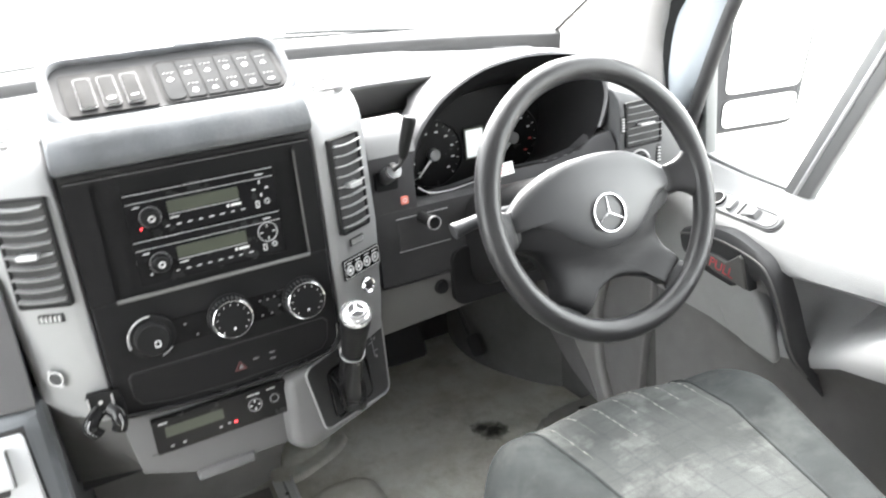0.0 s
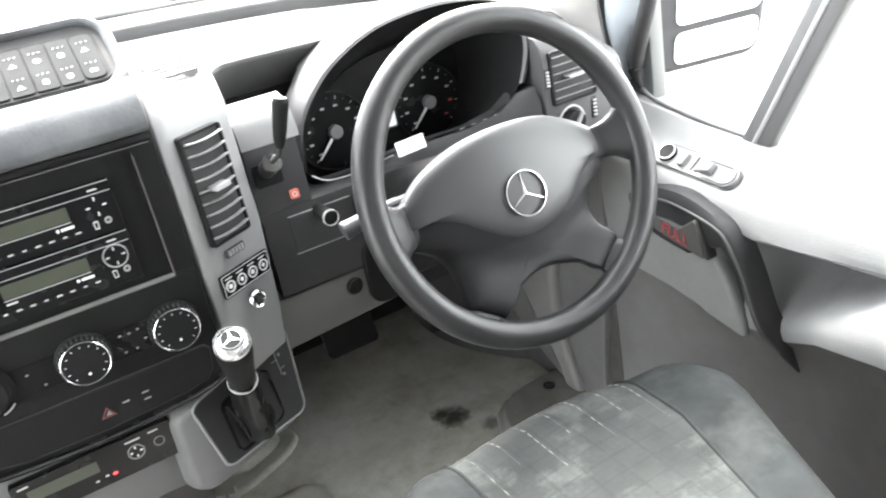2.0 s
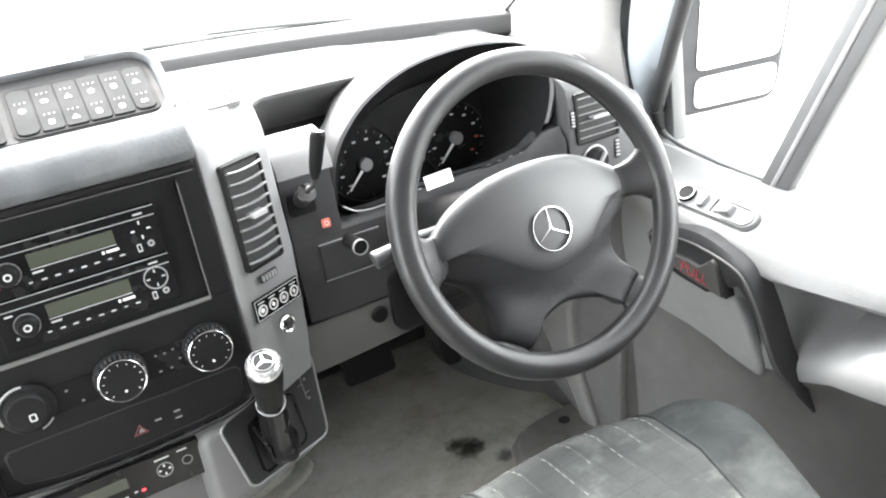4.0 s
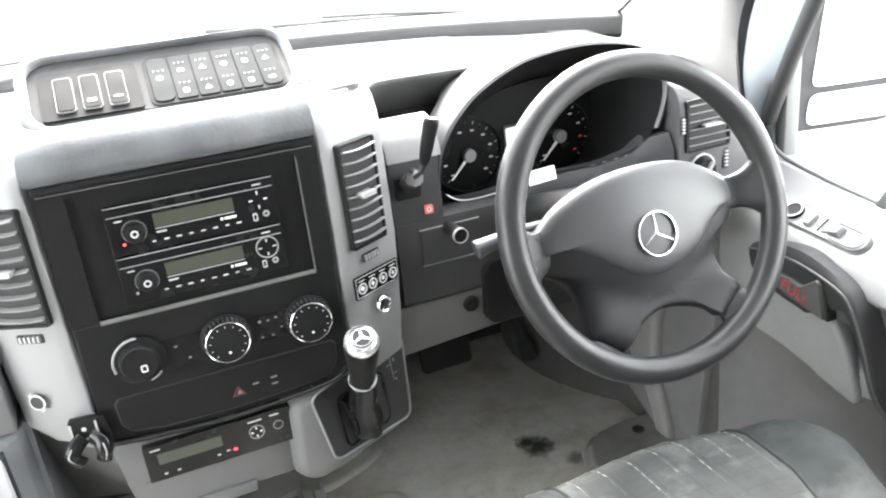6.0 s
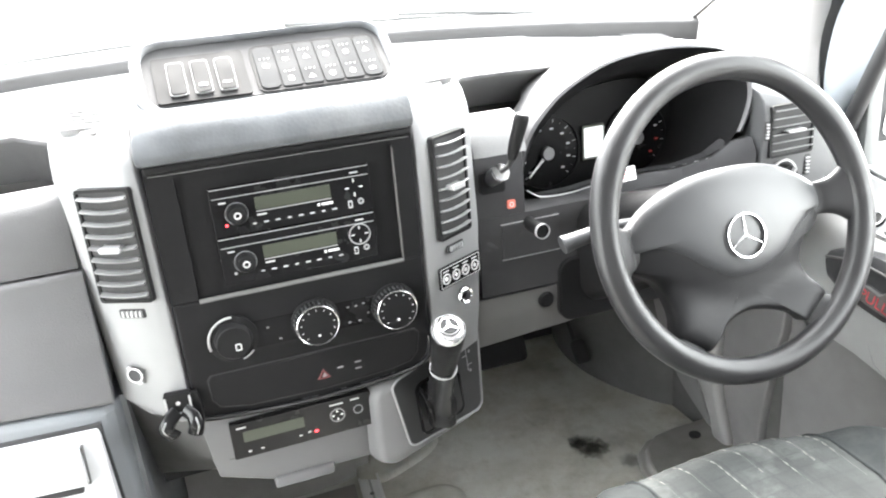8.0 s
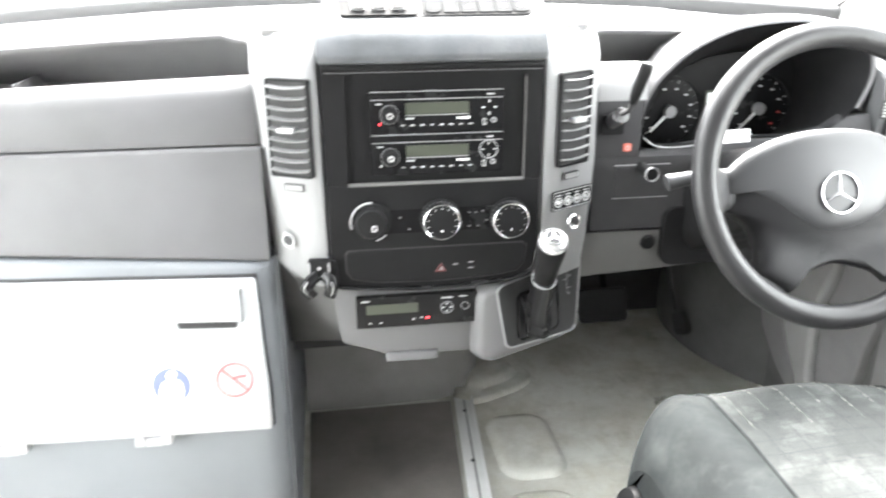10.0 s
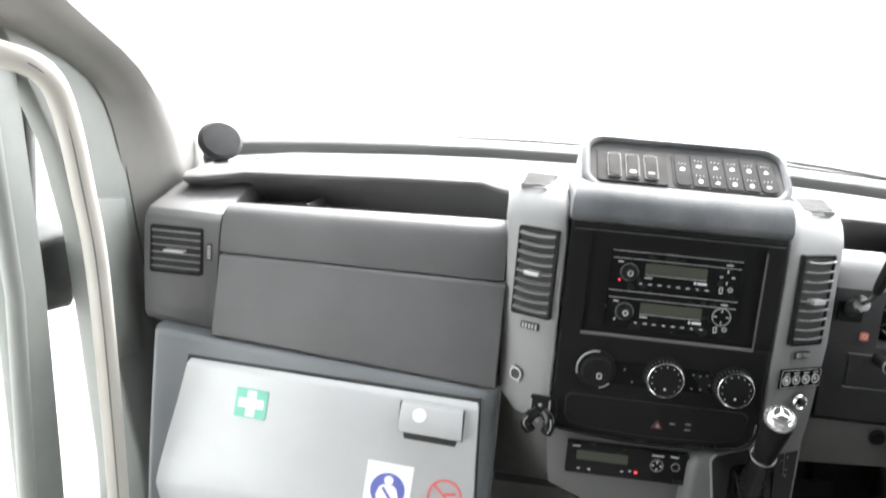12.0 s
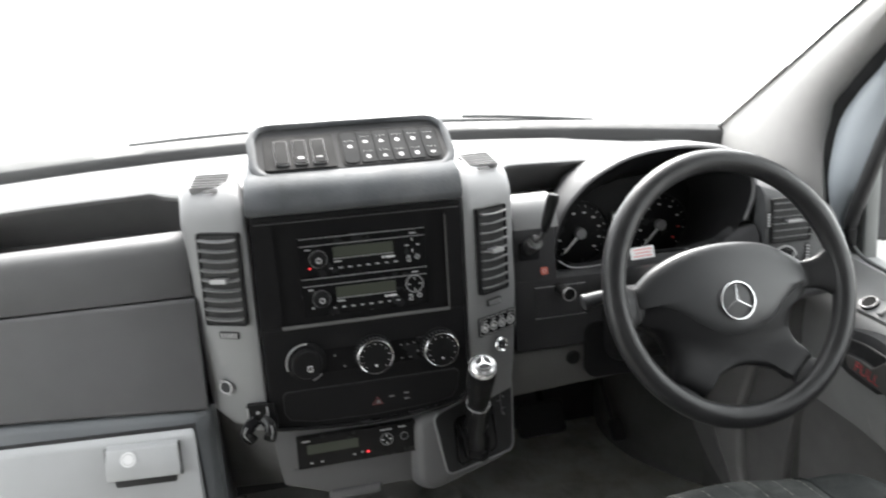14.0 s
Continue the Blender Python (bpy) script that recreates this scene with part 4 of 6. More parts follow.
for k in range(6):
    c = -0.004 + 0.0243 * k
    w = 0.0228
    key = part("pad_switch", moved(slab(rrect(w, 0.071, 0.008 if k in (0, 5) else 0.003, 4, c, -0.0085), 0.0034), PM), SWITCH, pod, bevel=0.0008)
    for row in (0, 1):
        if k == 0 and row:
            continue
        cy = 0.002 if not row else -0.032
        cy = -0.007 if k == 0 else cy
        shapes = [rrect(0.009, 0.011, 0.003, 3), circle(0.0055, 10), rrect(0.011, 0.007, 0.002, 3), [(0, 0.006), (-0.006, -0.004), (0.006, -0.004)]]
        part("switch_symbol", moved(slab(shapes[rnd.randrange(4)], 0.0005), PM @ pose(c, cy, 0.0034) @ Matrix.Scale(0.66, 4)), PRINT, key)
        for j in range(3):
            bar(0.0012, 0.0012, PM @ pose(c + (j - 1) * 0.005, cy + 0.0125, 0.0034), PRINT, key)

# tachograph shelf below the centre panel
shelf = part("lower_shelf", rings_bm([[(-0.146, 0.894, 0.386), (-0.075, 0.892, 0.36), (0.06, 0.892, 0.358), (0.062, 1.0, 0.358), (-0.128, 1.0, 0.386)],
                              [(-0.15, 0.893, 0.41), (-0.075, 0.892, 0.41), (0.066, 0.892, 0.408), (0.066, 1.0, 0.408), (-0.136, 1.0, 0.41)],
                              [(-0.158, 0.893, 0.486), (-0.075, 0.893, 0.482), (0.09, 0.893, 0.484), (0.09, 1.0, 0.484), (-0.15, 1.0, 0.486)]]), SHELF, dash, "grey plastic shelf under the centre panel", bevel=0.003)
part("shelf_tab", rings_bm([[(-0.08, 0.884, 0.352), (0.0, 0.884, 0.352), (0.0, 0.95, 0.352), (-0.08, 0.95, 0.352)], [(-0.078, 0.888, 0.366), (0.002, 0.888, 0.366), (0.002, 0.95, 0.366), (-0.078, 0.95, 0.366)]]), SHELF, shelf, bevel=0.003)
part("shelf_joint", box(-0.13, 0.062, 0.8915, 0.9, 0.409, 0.4102), KNEE, shelf)
tacho = thing("tachograph", "black slot-in tachograph with small display and buttons", "tachograph")
TM = facing(-0.031, 0.8935, 0.4385, 0, 0, 0)
part("faceplate", moved(slab(rrect(0.184, 0.05, 0.002, 3), 0.012), TM), GLOSS, tacho, bevel=0.0012)
part("display", moved(slab(rrect(0.078, 0.015, 0.001, 3, -0.038, 0.005), 0.0126), TM), LCD, tacho, "dark olive display")
tm = TM @ pose(0, 0, 0.012)
for x, y, w in ((-0.078, 0.019, 0.012), (-0.072, -0.017, 0.004), (-0.056, -0.017, 0.004), (-0.006, -0.014, 0.004), (0.006, -0.012, 0.004), (0.045, 0.018, 0.018), (0.07, 0.019, 0.012)):
    bar(w, 0.0018, tm @ pose(x, y, 0), PRINT, tacho)
part("status_lamp", moved(slab(rrect(0.005, 0.003, 0.001), 0.0008), tm @ pose(0.015, -0.013, 0)), LED_RED, tacho, "small red lamp")
part("menu_key", moved(frame_slab(circle(0.010, 24), circle(0.0088, 24), 0.0012), tm @ pose(0.045, 0.002, 0)), COLUMN, tacho)
for k in range(4):
    bar(0.003, 0.002, tm @ pose(0.045, 0.002, 0.0004, 0, 0, 90 * k) @ pose(0.0058, 0, 0), WHITE, tacho)
part("card_key", moved(frame_slab(circle(0.0065, 20), circle(0.0055, 20), 0.001), tm @ pose(0.073, 0.003, 0)), COLUMN, tacho)

# gear console and lever
gear = thing("gear_console", "grey gear lever console with black plate", "gear console")
C_TL, C_TR, C_BR, C_BL = Vector((0.066, 0.866, 0.478)), Vector((0.244, 0.942, 0.494)), Vector((0.237, 0.926, 0.357)), Vector((0.062, 0.866, 0.34))
P_TL, P_TR, P_BR, P_BL = Vector((0.086, 0.868, 0.474)), Vector((0.24, 0.94, 0.492)), Vector((0.233, 0.924, 0.367)), Vector((0.106, 0.873, 0.367))
nrm = ((P_TR - P_TL).cross(P_BL - P_TL)).normalized()
nrm = -nrm if nrm.y > 0 else nrm


def console_outline(c, u0, u1, v0, v1, r, lift, n=7):
    """A rounded outline on a four-cornered face; u runs right and v up, 0 to 1."""
    pts = []
    for su, sv, a0 in ((1, 1, 0), (-1, 1, 90), (-1, -1, 180), (1, -1, 270)):
        cu, cv = (u1 - r if su > 0 else u0 + r), (v1 - r if sv > 0 else v0 + r)
        for k in range(n + 1):
            a = radians(a0 + 90 * k / n)
            u, v = cu + r * math.cos(a), cv + r * math.sin(a)
            pts.append(c[3].lerp(c[2], u).lerp(c[0].lerp(c[1], u), v) + nrm * lift)
    return pts


CC, PP = (C_TL, C_TR, C_BR, C_BL), (P_TL, P_TR, P_BR, P_BL)
back = [Vector((lerp(0.15, p.x, 0.85), 1.02, p.z + (0.02 if p.z < 0.42 else 0.0))) for p in console_outline(CC, 0, 1, 0, 1, 0.2, 0)]
part("surround", rings_bm([back, console_outline(CC, 0.01, 0.99, 0.02, 0.99, 0.2, -0.045), console_outline(CC, 0, 1, 0, 1, 0.2, -0.022), console_outline(CC, 0.0, 1.0, 0.0, 1.0, 0.2, -0.012), console_outline(CC, 0.012, 0.99, 0.012, 0.99, 0.19, -0.003), console_outline(CC, 0.04, 0.98, 0.035, 0.985, 0.18, 0.001),
                           console_outline(PP, 0.0, 0.99, 0.0, 0.99, 0.09, 0.001)]), SHELF, gear)
part("rim", tube(console_outline(PP, -0.005, 0.99, -0.005, 0.995, 0.1, 0.002) + console_outline(PP, -0.005, 0.99, -0.005, 0.995, 0.1, 0.002)[:1], 0.0019, 8), COLUMN, gear, "thin pale rim")
part("gate_plate", rings_bm([console_outline(PP, 0.005, 0.985, 0.005, 0.985, 0.09, -0.004), console_outline(PP, 0.005, 0.985, 0.005, 0.985, 0.09, 0.0025)]), GATE, gear, "dark grey gear gate plate")
ux = ((P_TR - P_TL) + (P_BR - P_BL)).normalized()
uy = (nrm.cross(ux)).normalized()
pm = Matrix.Translation((P_TL + P_TR + P_BR + P_BL) / 4 + nrm * 0.0028) @ Matrix((ux, uy, nrm)).transposed().to_4x4()
for x, y, w, h in ((0.052, 0.03, 0.001, 0.05), (0.048, 0.052, 0.009, 0.001), (0.048, 0.03, 0.009, 0.001), (0.056, 0.014, 0.009, 0.001), (0.047, 0.057, 0.003, 0.004), (0.058, 0.034, 0.003, 0.004), (0.056, 0.004, 0.003, 0.004)):
    bar(w, h, pm @ pose(x, y, 0), COLUMN, gear, "gate_mark")
lever = thing("gear_lever", "black gear lever with chrome-topped knob and leather gaiter", "gear lever")
LB, LK = Vector((0.158, 0.9, 0.4)), Vector((0.1475, 0.79, 0.571))
ax = (LK - LB).normalized()
rings = []
for k, (t, r) in enumerate(((-0.05, 0.03), (0.0, 0.028), (0.04, 0.0235), (0.09, 0.021), (0.16, 0.0205), (0.24, 0.019), (0.34, 0.019), (0.42, 0.018), (0.5, 0.0175), (0.58, 0.017))):
    a, b = ax.cross(Vector((0, 1, 0))).normalized(), ax.cross(ax.cross(Vector((0, 1, 0)))).normalized()
    c = LB.lerp(LK, t)
    rings.append([c + (r * (1 + (0.1 - 0.1 * t) * math.sin(4 * j * 2 * math.pi / 24 + k * 0.14) + 0.02 * math.sin(7 * j * 2 * math.pi / 24 + 0.2 * k))) * (math.cos(j * 2 * math.pi / 24) * a + math.sin(j * 2 * math.pi / 24) * b) for j in range(24)])
part("gaiter", rings_bm(rings), GLOSS, lever, "creased black leather gaiter")
part("gaiter_frame", moved(frame_slab(rrect(0.082, 0.082, 0.012), rrect(0.076, 0.076, 0.01), 0.003), pm @ pose(-0.008, -0.008, 0)), GLOSS, lever)
for k in range(3):
    part("gaiter_fold", tube(spline([tuple(pm @ Vector((-0.042 + 0.008 * k, 0.026 - 0.012 * k, 0.004))), tuple(pm @ Vector((-0.038 + 0.008 * k, 0.0, 0.012))), tuple(pm @ Vector((-0.03 + 0.006 * k, -0.035, 0.004)))], 5), 0.003, 8), GLOSS, lever)
LM = Matrix.Translation(LB) @ ax.to_track_quat("Z", "Y").to_matrix().to_4x4()
L = (LK - LB).length
part("collar", moved(lathe([(0.0172, L - 0.0925), (0.0184, L - 0.0918), (0.0184, L - 0.0902), (0.0172, L - 0.0895)], 28), LM), ALLOY, lever, "silver collar ring")
part("grip", moved(lathe([(0.0155, L - 0.09), (0.017, L - 0.072), (0.0185, L - 0.048), (0.0205, L - 0.024), (0.0212, L - 0.008), (0.02, L), (0, L)], 32), LM), BLACK, lever)
part("knob_cap", moved(lathe([(0.0203, L - 0.004), (0.0214, L + 0.0), (0.0207, L + 0.005), (0.0175, L + 0.0095), (0.0145, L + 0.0112), (0, L + 0.0112)], 32), LM), CAP, lever, "bright polished cap")
part("cap_ring", moved(frame_slab(circle(0.0146, 28), circle(0.0132, 28), L + 0.0118, L + 0.009), LM), GLOSS, lever, "dark ring set into the cap")
inlay = part("cap_inlay", moved(rings_bm([[(x, y, z) for x, y in circle(0.0112, 28)] for z in (L + 0.0105, L + 0.0116)]), LM), GLOSS, lever, "dark inlay under the bright star")
for a in (90, 210, 330):
    part("cap_spoke", moved(rings_bm([[(-0.0027, 0, L + 0.0114), (0.0027, 0, L + 0.0114), (0.0008, 0.0116, L + 0.0114), (-0.0008, 0.0116, L + 0.0114)], [(-0.0019, 0, L + 0.0126), (0.0019, 0, L + 0.0126), (0.0005, 0.0114, L + 0.0122), (-0.0005, 0.0114, L + 0.0122)]]), LM @ pose(0, 0, 0, 0, 0, a - 90)), CAP, inlay)

# clip-on phone holder on the column's edge
clip = thing("phone_holder", "black clip-on phone holder fixed to the vent column", "phone holder")
CM = facing(-0.172, 0.872, 0.523, 0, -8) @ Matrix.Scale(0.78, 4)
part("clip_base", moved(slab(rrect(0.04, 0.032, 0.003, 3), 0.012), CM), BLACK, clip, bevel=0.002)
for x in (-0.018, 0.018):
    part("clip_edge", moved(slab(rrect(0.003, 0.026, 0.001, 2, x, -0.002), 0.0135), CM), ALLOY, clip)
part("clip_body", moved(slab([(0.012, 0.014), (0.03, 0.014), (0.034, -0.024), (0.03, -0.05), (0.016, -0.05), (0.012, -0.02)], 0.008), CM), BLACK, clip, bevel=0.002)
part("clip_screw", moved(lathe([(0.0035, 0.012), (0.003, 0.0135), (0, 0.014)], 12), CM), ALLOY, clip)
for side in (-1, 1):
    line = [(0.002 + 0.006 * side, -0.013, 0.012), (0.002 + 0.018 * side, -0.022, 0.022), (0.0 + 0.022 * side, -0.036, 0.025), (0.002 + 0.015 * side, -0.052, 0.019)]
    jaw = part("clip_jaw", moved(tube(spline(line, 5), 0.0115, 12, flat=0.5), CM), GLOSS, clip)
    part("jaw_edge", moved(tube(spline([(x + 0.004 * side, y + 0.002, z + 0.0062) for x, y, z in line[1:]], 5), 0.0011, 6), CM), ALLOY, jaw, "thin bright edge of the jaw")

# ---- driver's side ----
part("driver_panel", prism_x([(0.938, 0.53), (0.9365, 0.638), (0.9365, 0.648), (0.95, 0.652), (1.0, 0.652), (1.0, 0.53)], 0.2525, 0.655), DRIVER, dash)
part("driver_panel_upper", prism_x([(0.9365, 0.6485), (0.936, 0.735), (1.0, 0.735), (1.0, 0.6525), (0.95, 0.6525)], 0.2525, 0.324), DRIVER, dash)
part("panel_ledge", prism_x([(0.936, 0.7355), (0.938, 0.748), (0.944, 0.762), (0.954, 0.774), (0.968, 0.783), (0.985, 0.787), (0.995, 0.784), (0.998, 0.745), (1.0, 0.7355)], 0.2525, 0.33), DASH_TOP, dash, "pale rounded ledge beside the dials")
shroud_top = [(0.36, 0.965, 0.655), (0.40, 0.961, 0.654), (0.458, 0.953, 0.663), (0.51, 0.943, 0.668), (0.572, 0.923, 0.673), (0.614, 0.903, 0.687), (0.634, 0.888, 0.709), (0.6555, 0.874, 0.716)]
part("cluster_shroud", rings_bm([[t, (t[0], t[1] - 0.012, t[2] - 0.02), (t[0], t[1] - 0.014, 0.57), (t[0], 1.0, 0.57), (t[0], t[1] + 0.03, t[2])] for t in shroud_top]), DRIVER, dash, bevel=0.0015)
knee = part("knee_panel", rings_bm([[(x, 0.945, lerp(0.448, 0.47, (x - 0.238) / 0.4)), (x, 0.940, 0.526), (x, 1.1, 0.526), (x, 1.12, 0.42)] for x in (0.238, 0.3, 0.44, 0.66)]), KNEE, dash, "grey knee panel", bevel=0.004)
part("knee_knob", moved(lathe([(0.0125, 0), (0.0125, 0.004), (0.010, 0.007), (0, 0.007)], 24), facing(0.353, 0.942, 0.505)), BLACK, knee)
flap2 = part("ashtray_flap", moved(slab(rrect(0.088, 0.05, 0.002, 3), 0.002), facing(0.331, 0.9365, 0.609)), DRIVER, dash, bevel=0.001)
for dz in (0.0265, -0.0265):
    part("flap_joint", moved(box(-0.045, 0.045, -0.0006, 0.0006, 0, 0.0026), facing(0.331, 0.9375, 0.609 + dz)), ALLOY, flap2, "thin light joint edge")
part("ignition_ring", moved(frame_slab(circle(0.011, 28), circle(0.0097, 28), 0.0045), facing(0.329, 0.896, 0.631)), ALLOY, dash, "chrome ignition lock ring")
part("ignition_core", moved(lathe([(0.0095, -0.045), (0.0095, 0.002), (0.008, 0.003), (0, 0.003)], 24), facing(0.329, 0.896, 0.631)), BLACK, dash)
warn = part("warning_lamp", moved(slab(rrect(0.012, 0.012, 0.002, 3), 0.0025), facing(0.303, 0.936, 0.664)), LED_AMBER, dash, "small orange warning lamp")
part("lamp_mark", moved(frame_slab(circle(0.0035, 12), circle(0.0025, 12), 0.0032), facing(0.303, 0.936, 0.664)), PRINT, warn)

# hand lever beside the dials
hand = thing("hand_lever", "black dash lever on a chrome cylinder base", "control lever")
part("base", tube([(0.276, 0.94, 0.703), (0.278, 0.908, 0.719)], 0.0115, 20), HUB, hand, "metal cylinder base")
part("base_collar", tube([(0.278, 0.909, 0.7185), (0.2783, 0.9055, 0.7205)], 0.0122, 20), CHROME, hand)
part("base_plate", moved(slab(rrect(0.036, 0.03, 0.004), 0.006), facing(0.276, 0.938, 0.7)), BLACK, hand)
part("rod", tube([(0.2785, 0.907, 0.7205), (0.287, 0.9, 0.728), (0.2905, 0.896, 0.74)], 0.0036, 10), RUBBER, hand)
grip_line = spline([(0.29, 0.8965, 0.738), (0.2935, 0.892, 0.757), (0.3, 0.887, 0.784), (0.303, 0.8855, 0.797)], 4)
part("lever_grip", tube(grip_line, 0.009, 14, radii=[0.005, 0.0065, 0.0075, 0.008, 0.0085, 0.0088, 0.009, 0.0094, 0.0098, 0.0102, 0.0102, 0.0098, 0.008]), BLACK, hand)

# instrument binnacle
ARCH = spline([(0.332, 0.966, 0.68), (0.349, 0.965, 0.739), (0.382, 0.962, 0.782), (0.419, 0.958, 0.810), (0.471, 0.952, 0.833), (0.533, 0.945, 0.843), (0.587, 0.935, 0.843), (0.636, 0.92, 0.834), (0.654, 0.90, 0.81), (0.657, 0.887, 0.781),
               (0.651, 0.885, 0.751), (0.636, 0.889, 0.714), (0.614, 0.905, 0.69), (0.572, 0.925, 0.676), (0.51, 0.945, 0.671), (0.458, 0.955, 0.666), (0.40, 0.962, 0.657), (0.352, 0.966, 0.66), (0.332, 0.966, 0.68)], 4)[:-1]


def arch_ring(dy, grow):
    """The binnacle's rim, widened upwards and outwards and set back by dy."""
    out = []
    for p in ARCH:
        up = max(0.0, min(1.0, (p.z - 0.68) / 0.08))
        side = max(0.0, min(1.0, (0.655 - p.x) / 0.06))
        g = (grow if p.x < 0.6 else max(0.0, grow)) * up * (0.25 + 0.75 * side)
        wide = 0.008 * max(0.0, min(1.0, grow / 0.06)) * max(0.0, min(1.0, (p.x - 0.6) / 0.04))
        high = max(0.0, min(1.0, (p.z - 0.775) / 0.045))
        depth = lerp(min(dy, 0.085), dy, high)
        out.append((0.52 + (p.x - 0.52) * (1 + g) + wide, p.y + depth * (0.3 + 0.7 * up), 0.72 + (p.z - 0.72) * (1 + g)))
    return out


def face_point(p, y):
    return (0.348 + (p.x - 0.332) * 0.92, y, 0.70 + (p.z - 0.75) * 0.95)


part("binnacle_lining", rings_bm([[face_point(p, 1.062) for p in ARCH], [Vector(face_point(p, 1.0)).lerp(Vector(q), 0.55) - Vector((0.006 * max(0.0, min(1.0, (p.x - 0.6) / 0.04)), 0, 0)) for p, q in zip(ARCH, arch_ring(0.012, 0.0))], arch_ring(0.012, 0.0), arch_ring(0.003, 0.0)], cap=False), BLACK, dash, "matt black lining of the dial hood")
hood = rings_bm([ring[:44] for ring in (arch_ring(0.004, 0.001), arch_ring(0.0, 0.004), arch_ring(-0.004, 0.012), arch_ring(-0.002, 0.045), arch_ring(0.012, 0.078), arch_ring(0.05, 0.075), arch_ring(0.11, 0.03), arch_ring(0.2, -0.04))], close=False, cap=False)
part("binnacle_hood", hood, DASH, dash, "dark arched hood over the dials")
cluster = thing("instrument_cluster", "dark instrument cluster with two white-marked dials", "instrument cluster")
part("face", rings_bm([[face_point(p, 1.059) for p in ARCH], [face_point(p, 1.075) for p in ARCH]]), BLACK, cluster)
for n_dial, (cx, rr, n_mark) in enumerate(((0.420, 0.056, 9), (0.581, 0.056, 8))):
    m = facing(cx, 1.057, 0.694)
    d = part("dial", moved(slab(circle(rr, 40), 0.002), m), GLOSS, cluster)
    part("dial_rim", moved(frame_slab(circle(rr + 0.003, 40), circle(rr, 40), 0.006), m), BLACK, d)
    for k in range(n_mark * 2 + 1):
        a = radians(225 - 270 * k / (n_mark * 2))
        big = k % 2 == 0
        bar(0.0009 if big else 0.0005, 0.005 if big else 0.0025, m @ pose((rr - 0.006) * math.cos(a), (rr - 0.006) * math.sin(a), 0.002, 0, 0, math.degrees(a) - 90), PRINT if big else COLUMN, d, "tick")
        if big:
            bar(0.0062, 0.003, m @ pose((rr - 0.016) * math.cos(a), (rr - 0.018) * math.sin(a), 0.002), RED if n_dial and k > n_mark * 1.7 else PRINT, d, "dial_figure", r=1)
    part("dial_hub", moved(lathe([(0.0105, 0.002), (0.0105, 0.010), (0.009, 0.0115), (0, 0.0115)], 24), m), COLUMN, d)
    part("needle", moved(rings_bm([[(-0.0022, 0.008, 0.006), (0.0022, 0.008, 0.006), (0.0012, rr - 0.009, 0.006), (-0.0012, rr - 0.009, 0.006)], [(-0.0022, 0.008, 0.008), (0.0022, 0.008, 0.008), (0.0012, rr - 0.009, 0.007), (-0.0012, rr - 0.009, 0.007)]]),
                           m @ pose(0, 0, 0, 0, 0, 136)), WHITE, d, "pale needle")
part("info_display", moved(slab(rrect(0.04, 0.055, 0.002), 0.003), facing(0.5035, 1.057, 0.699)), LCD, cluster, "pale info display")
part("display_glow", moved(slab(rrect(0.034, 0.048, 0.002), 0.0036), facing(0.5035, 1.057, 0.699)), GLOW, cluster)
for k in range(4):
    bar(0.007, 0.0008, facing(0.56 + 0.016 * k, 0.926 - 0.006 * k, 0.6755 + 0.003 * k, 50), COLUMN, cluster)
tag = thing("warning_label", "small white label with red print stuck under the dials", "label")
tgm = facing(0.478, 0.931, 0.676, 14, 8, 0)
part("label_sheet", moved(slab(rrect(0.048, 0.02, 0.001, 2), 0.0012), tgm), PAPER, tag)
for k, w in enumerate((0.036, 0.03, 0.036)):
    bar(w, 0.0015, tgm @ pose(0, 0.0055 - 0.0055 * k, 0.0012), RED_FADED, tag, "label_print")
part("binnacle_lip", tube(spline([(0.338, 0.955, 0.672), (0.36, 0.958, 0.6585), (0.40, 0.957, 0.656), (0.458, 0.95, 0.6645)], 6), 0.0011, 8), ALLOY, dash, "thin light line on the lower lip")

# steering wheel
wheel = thing("steering_wheel", "worn dark four-spoke steering wheel with grey hub", "steering wheel")
W = facing(0.495, 0.702, 0.672, 18.8)
R = 0.1815
rim_rings = []
for k in range(97):
    a = 2 * math.pi * k / 96
    grip = 0.0012 * (math.exp(-((math.degrees(a) - 30) / 14) ** 2) + math.exp(-((math.degrees(a) - 150) / 14) ** 2))
    rim_rings.append([((R + (0.0165 + grip) * math.cos(b)) * math.cos(a), (R + (0.0165 + grip) * math.cos(b)) * math.sin(a), (0.0155 + grip) * math.sin(b)) for b in [2 * math.pi * j / 18 for j in range(18)]])
part("rim", moved(rings_bm(rim_rings, cap=False), W), RIM, wheel, "worn leather-look rim")


def dished(outline, top, fall, depth):
    """A domed plate: rings drawn in towards the middle follow one smooth dome, with a rolled edge."""
    cx, cy = sum(p[0] for p in outline) / len(outline), sum(p[1] for p in outline) / len(outline)
    rings = [[(x, y, top(x, y) - fall - depth) for x, y in outline]]
    for s_in, roll in ((1.0, 1.0), (0.988, 0.78), (0.965, 0.55), (0.93, 0.33), (0.875, 0.15), (0.8, 0.04), (0.68, 0), (0.54, 0), (0.4, 0), (0.26, 0), (0.12, 0), (0.02, 0)):
        rings.append([(px, py, top(px, py) - fall * roll) for px, py in [(cx + (x - cx) * s_in, cy + (y - cy) * s_in) for x, y in outline]])
    return rings_bm(rings)


def dome(x, y):
    return 0.004 - 0.9 * (x * x) - 1.6 * ((y + 0.01) ** 2)


def smooth2(points, steps=5):
    line = spline([(x, y, 0) for x, y in points + points[:1]], steps)[:-1]
    return [(p.x, p.y) for p in line]


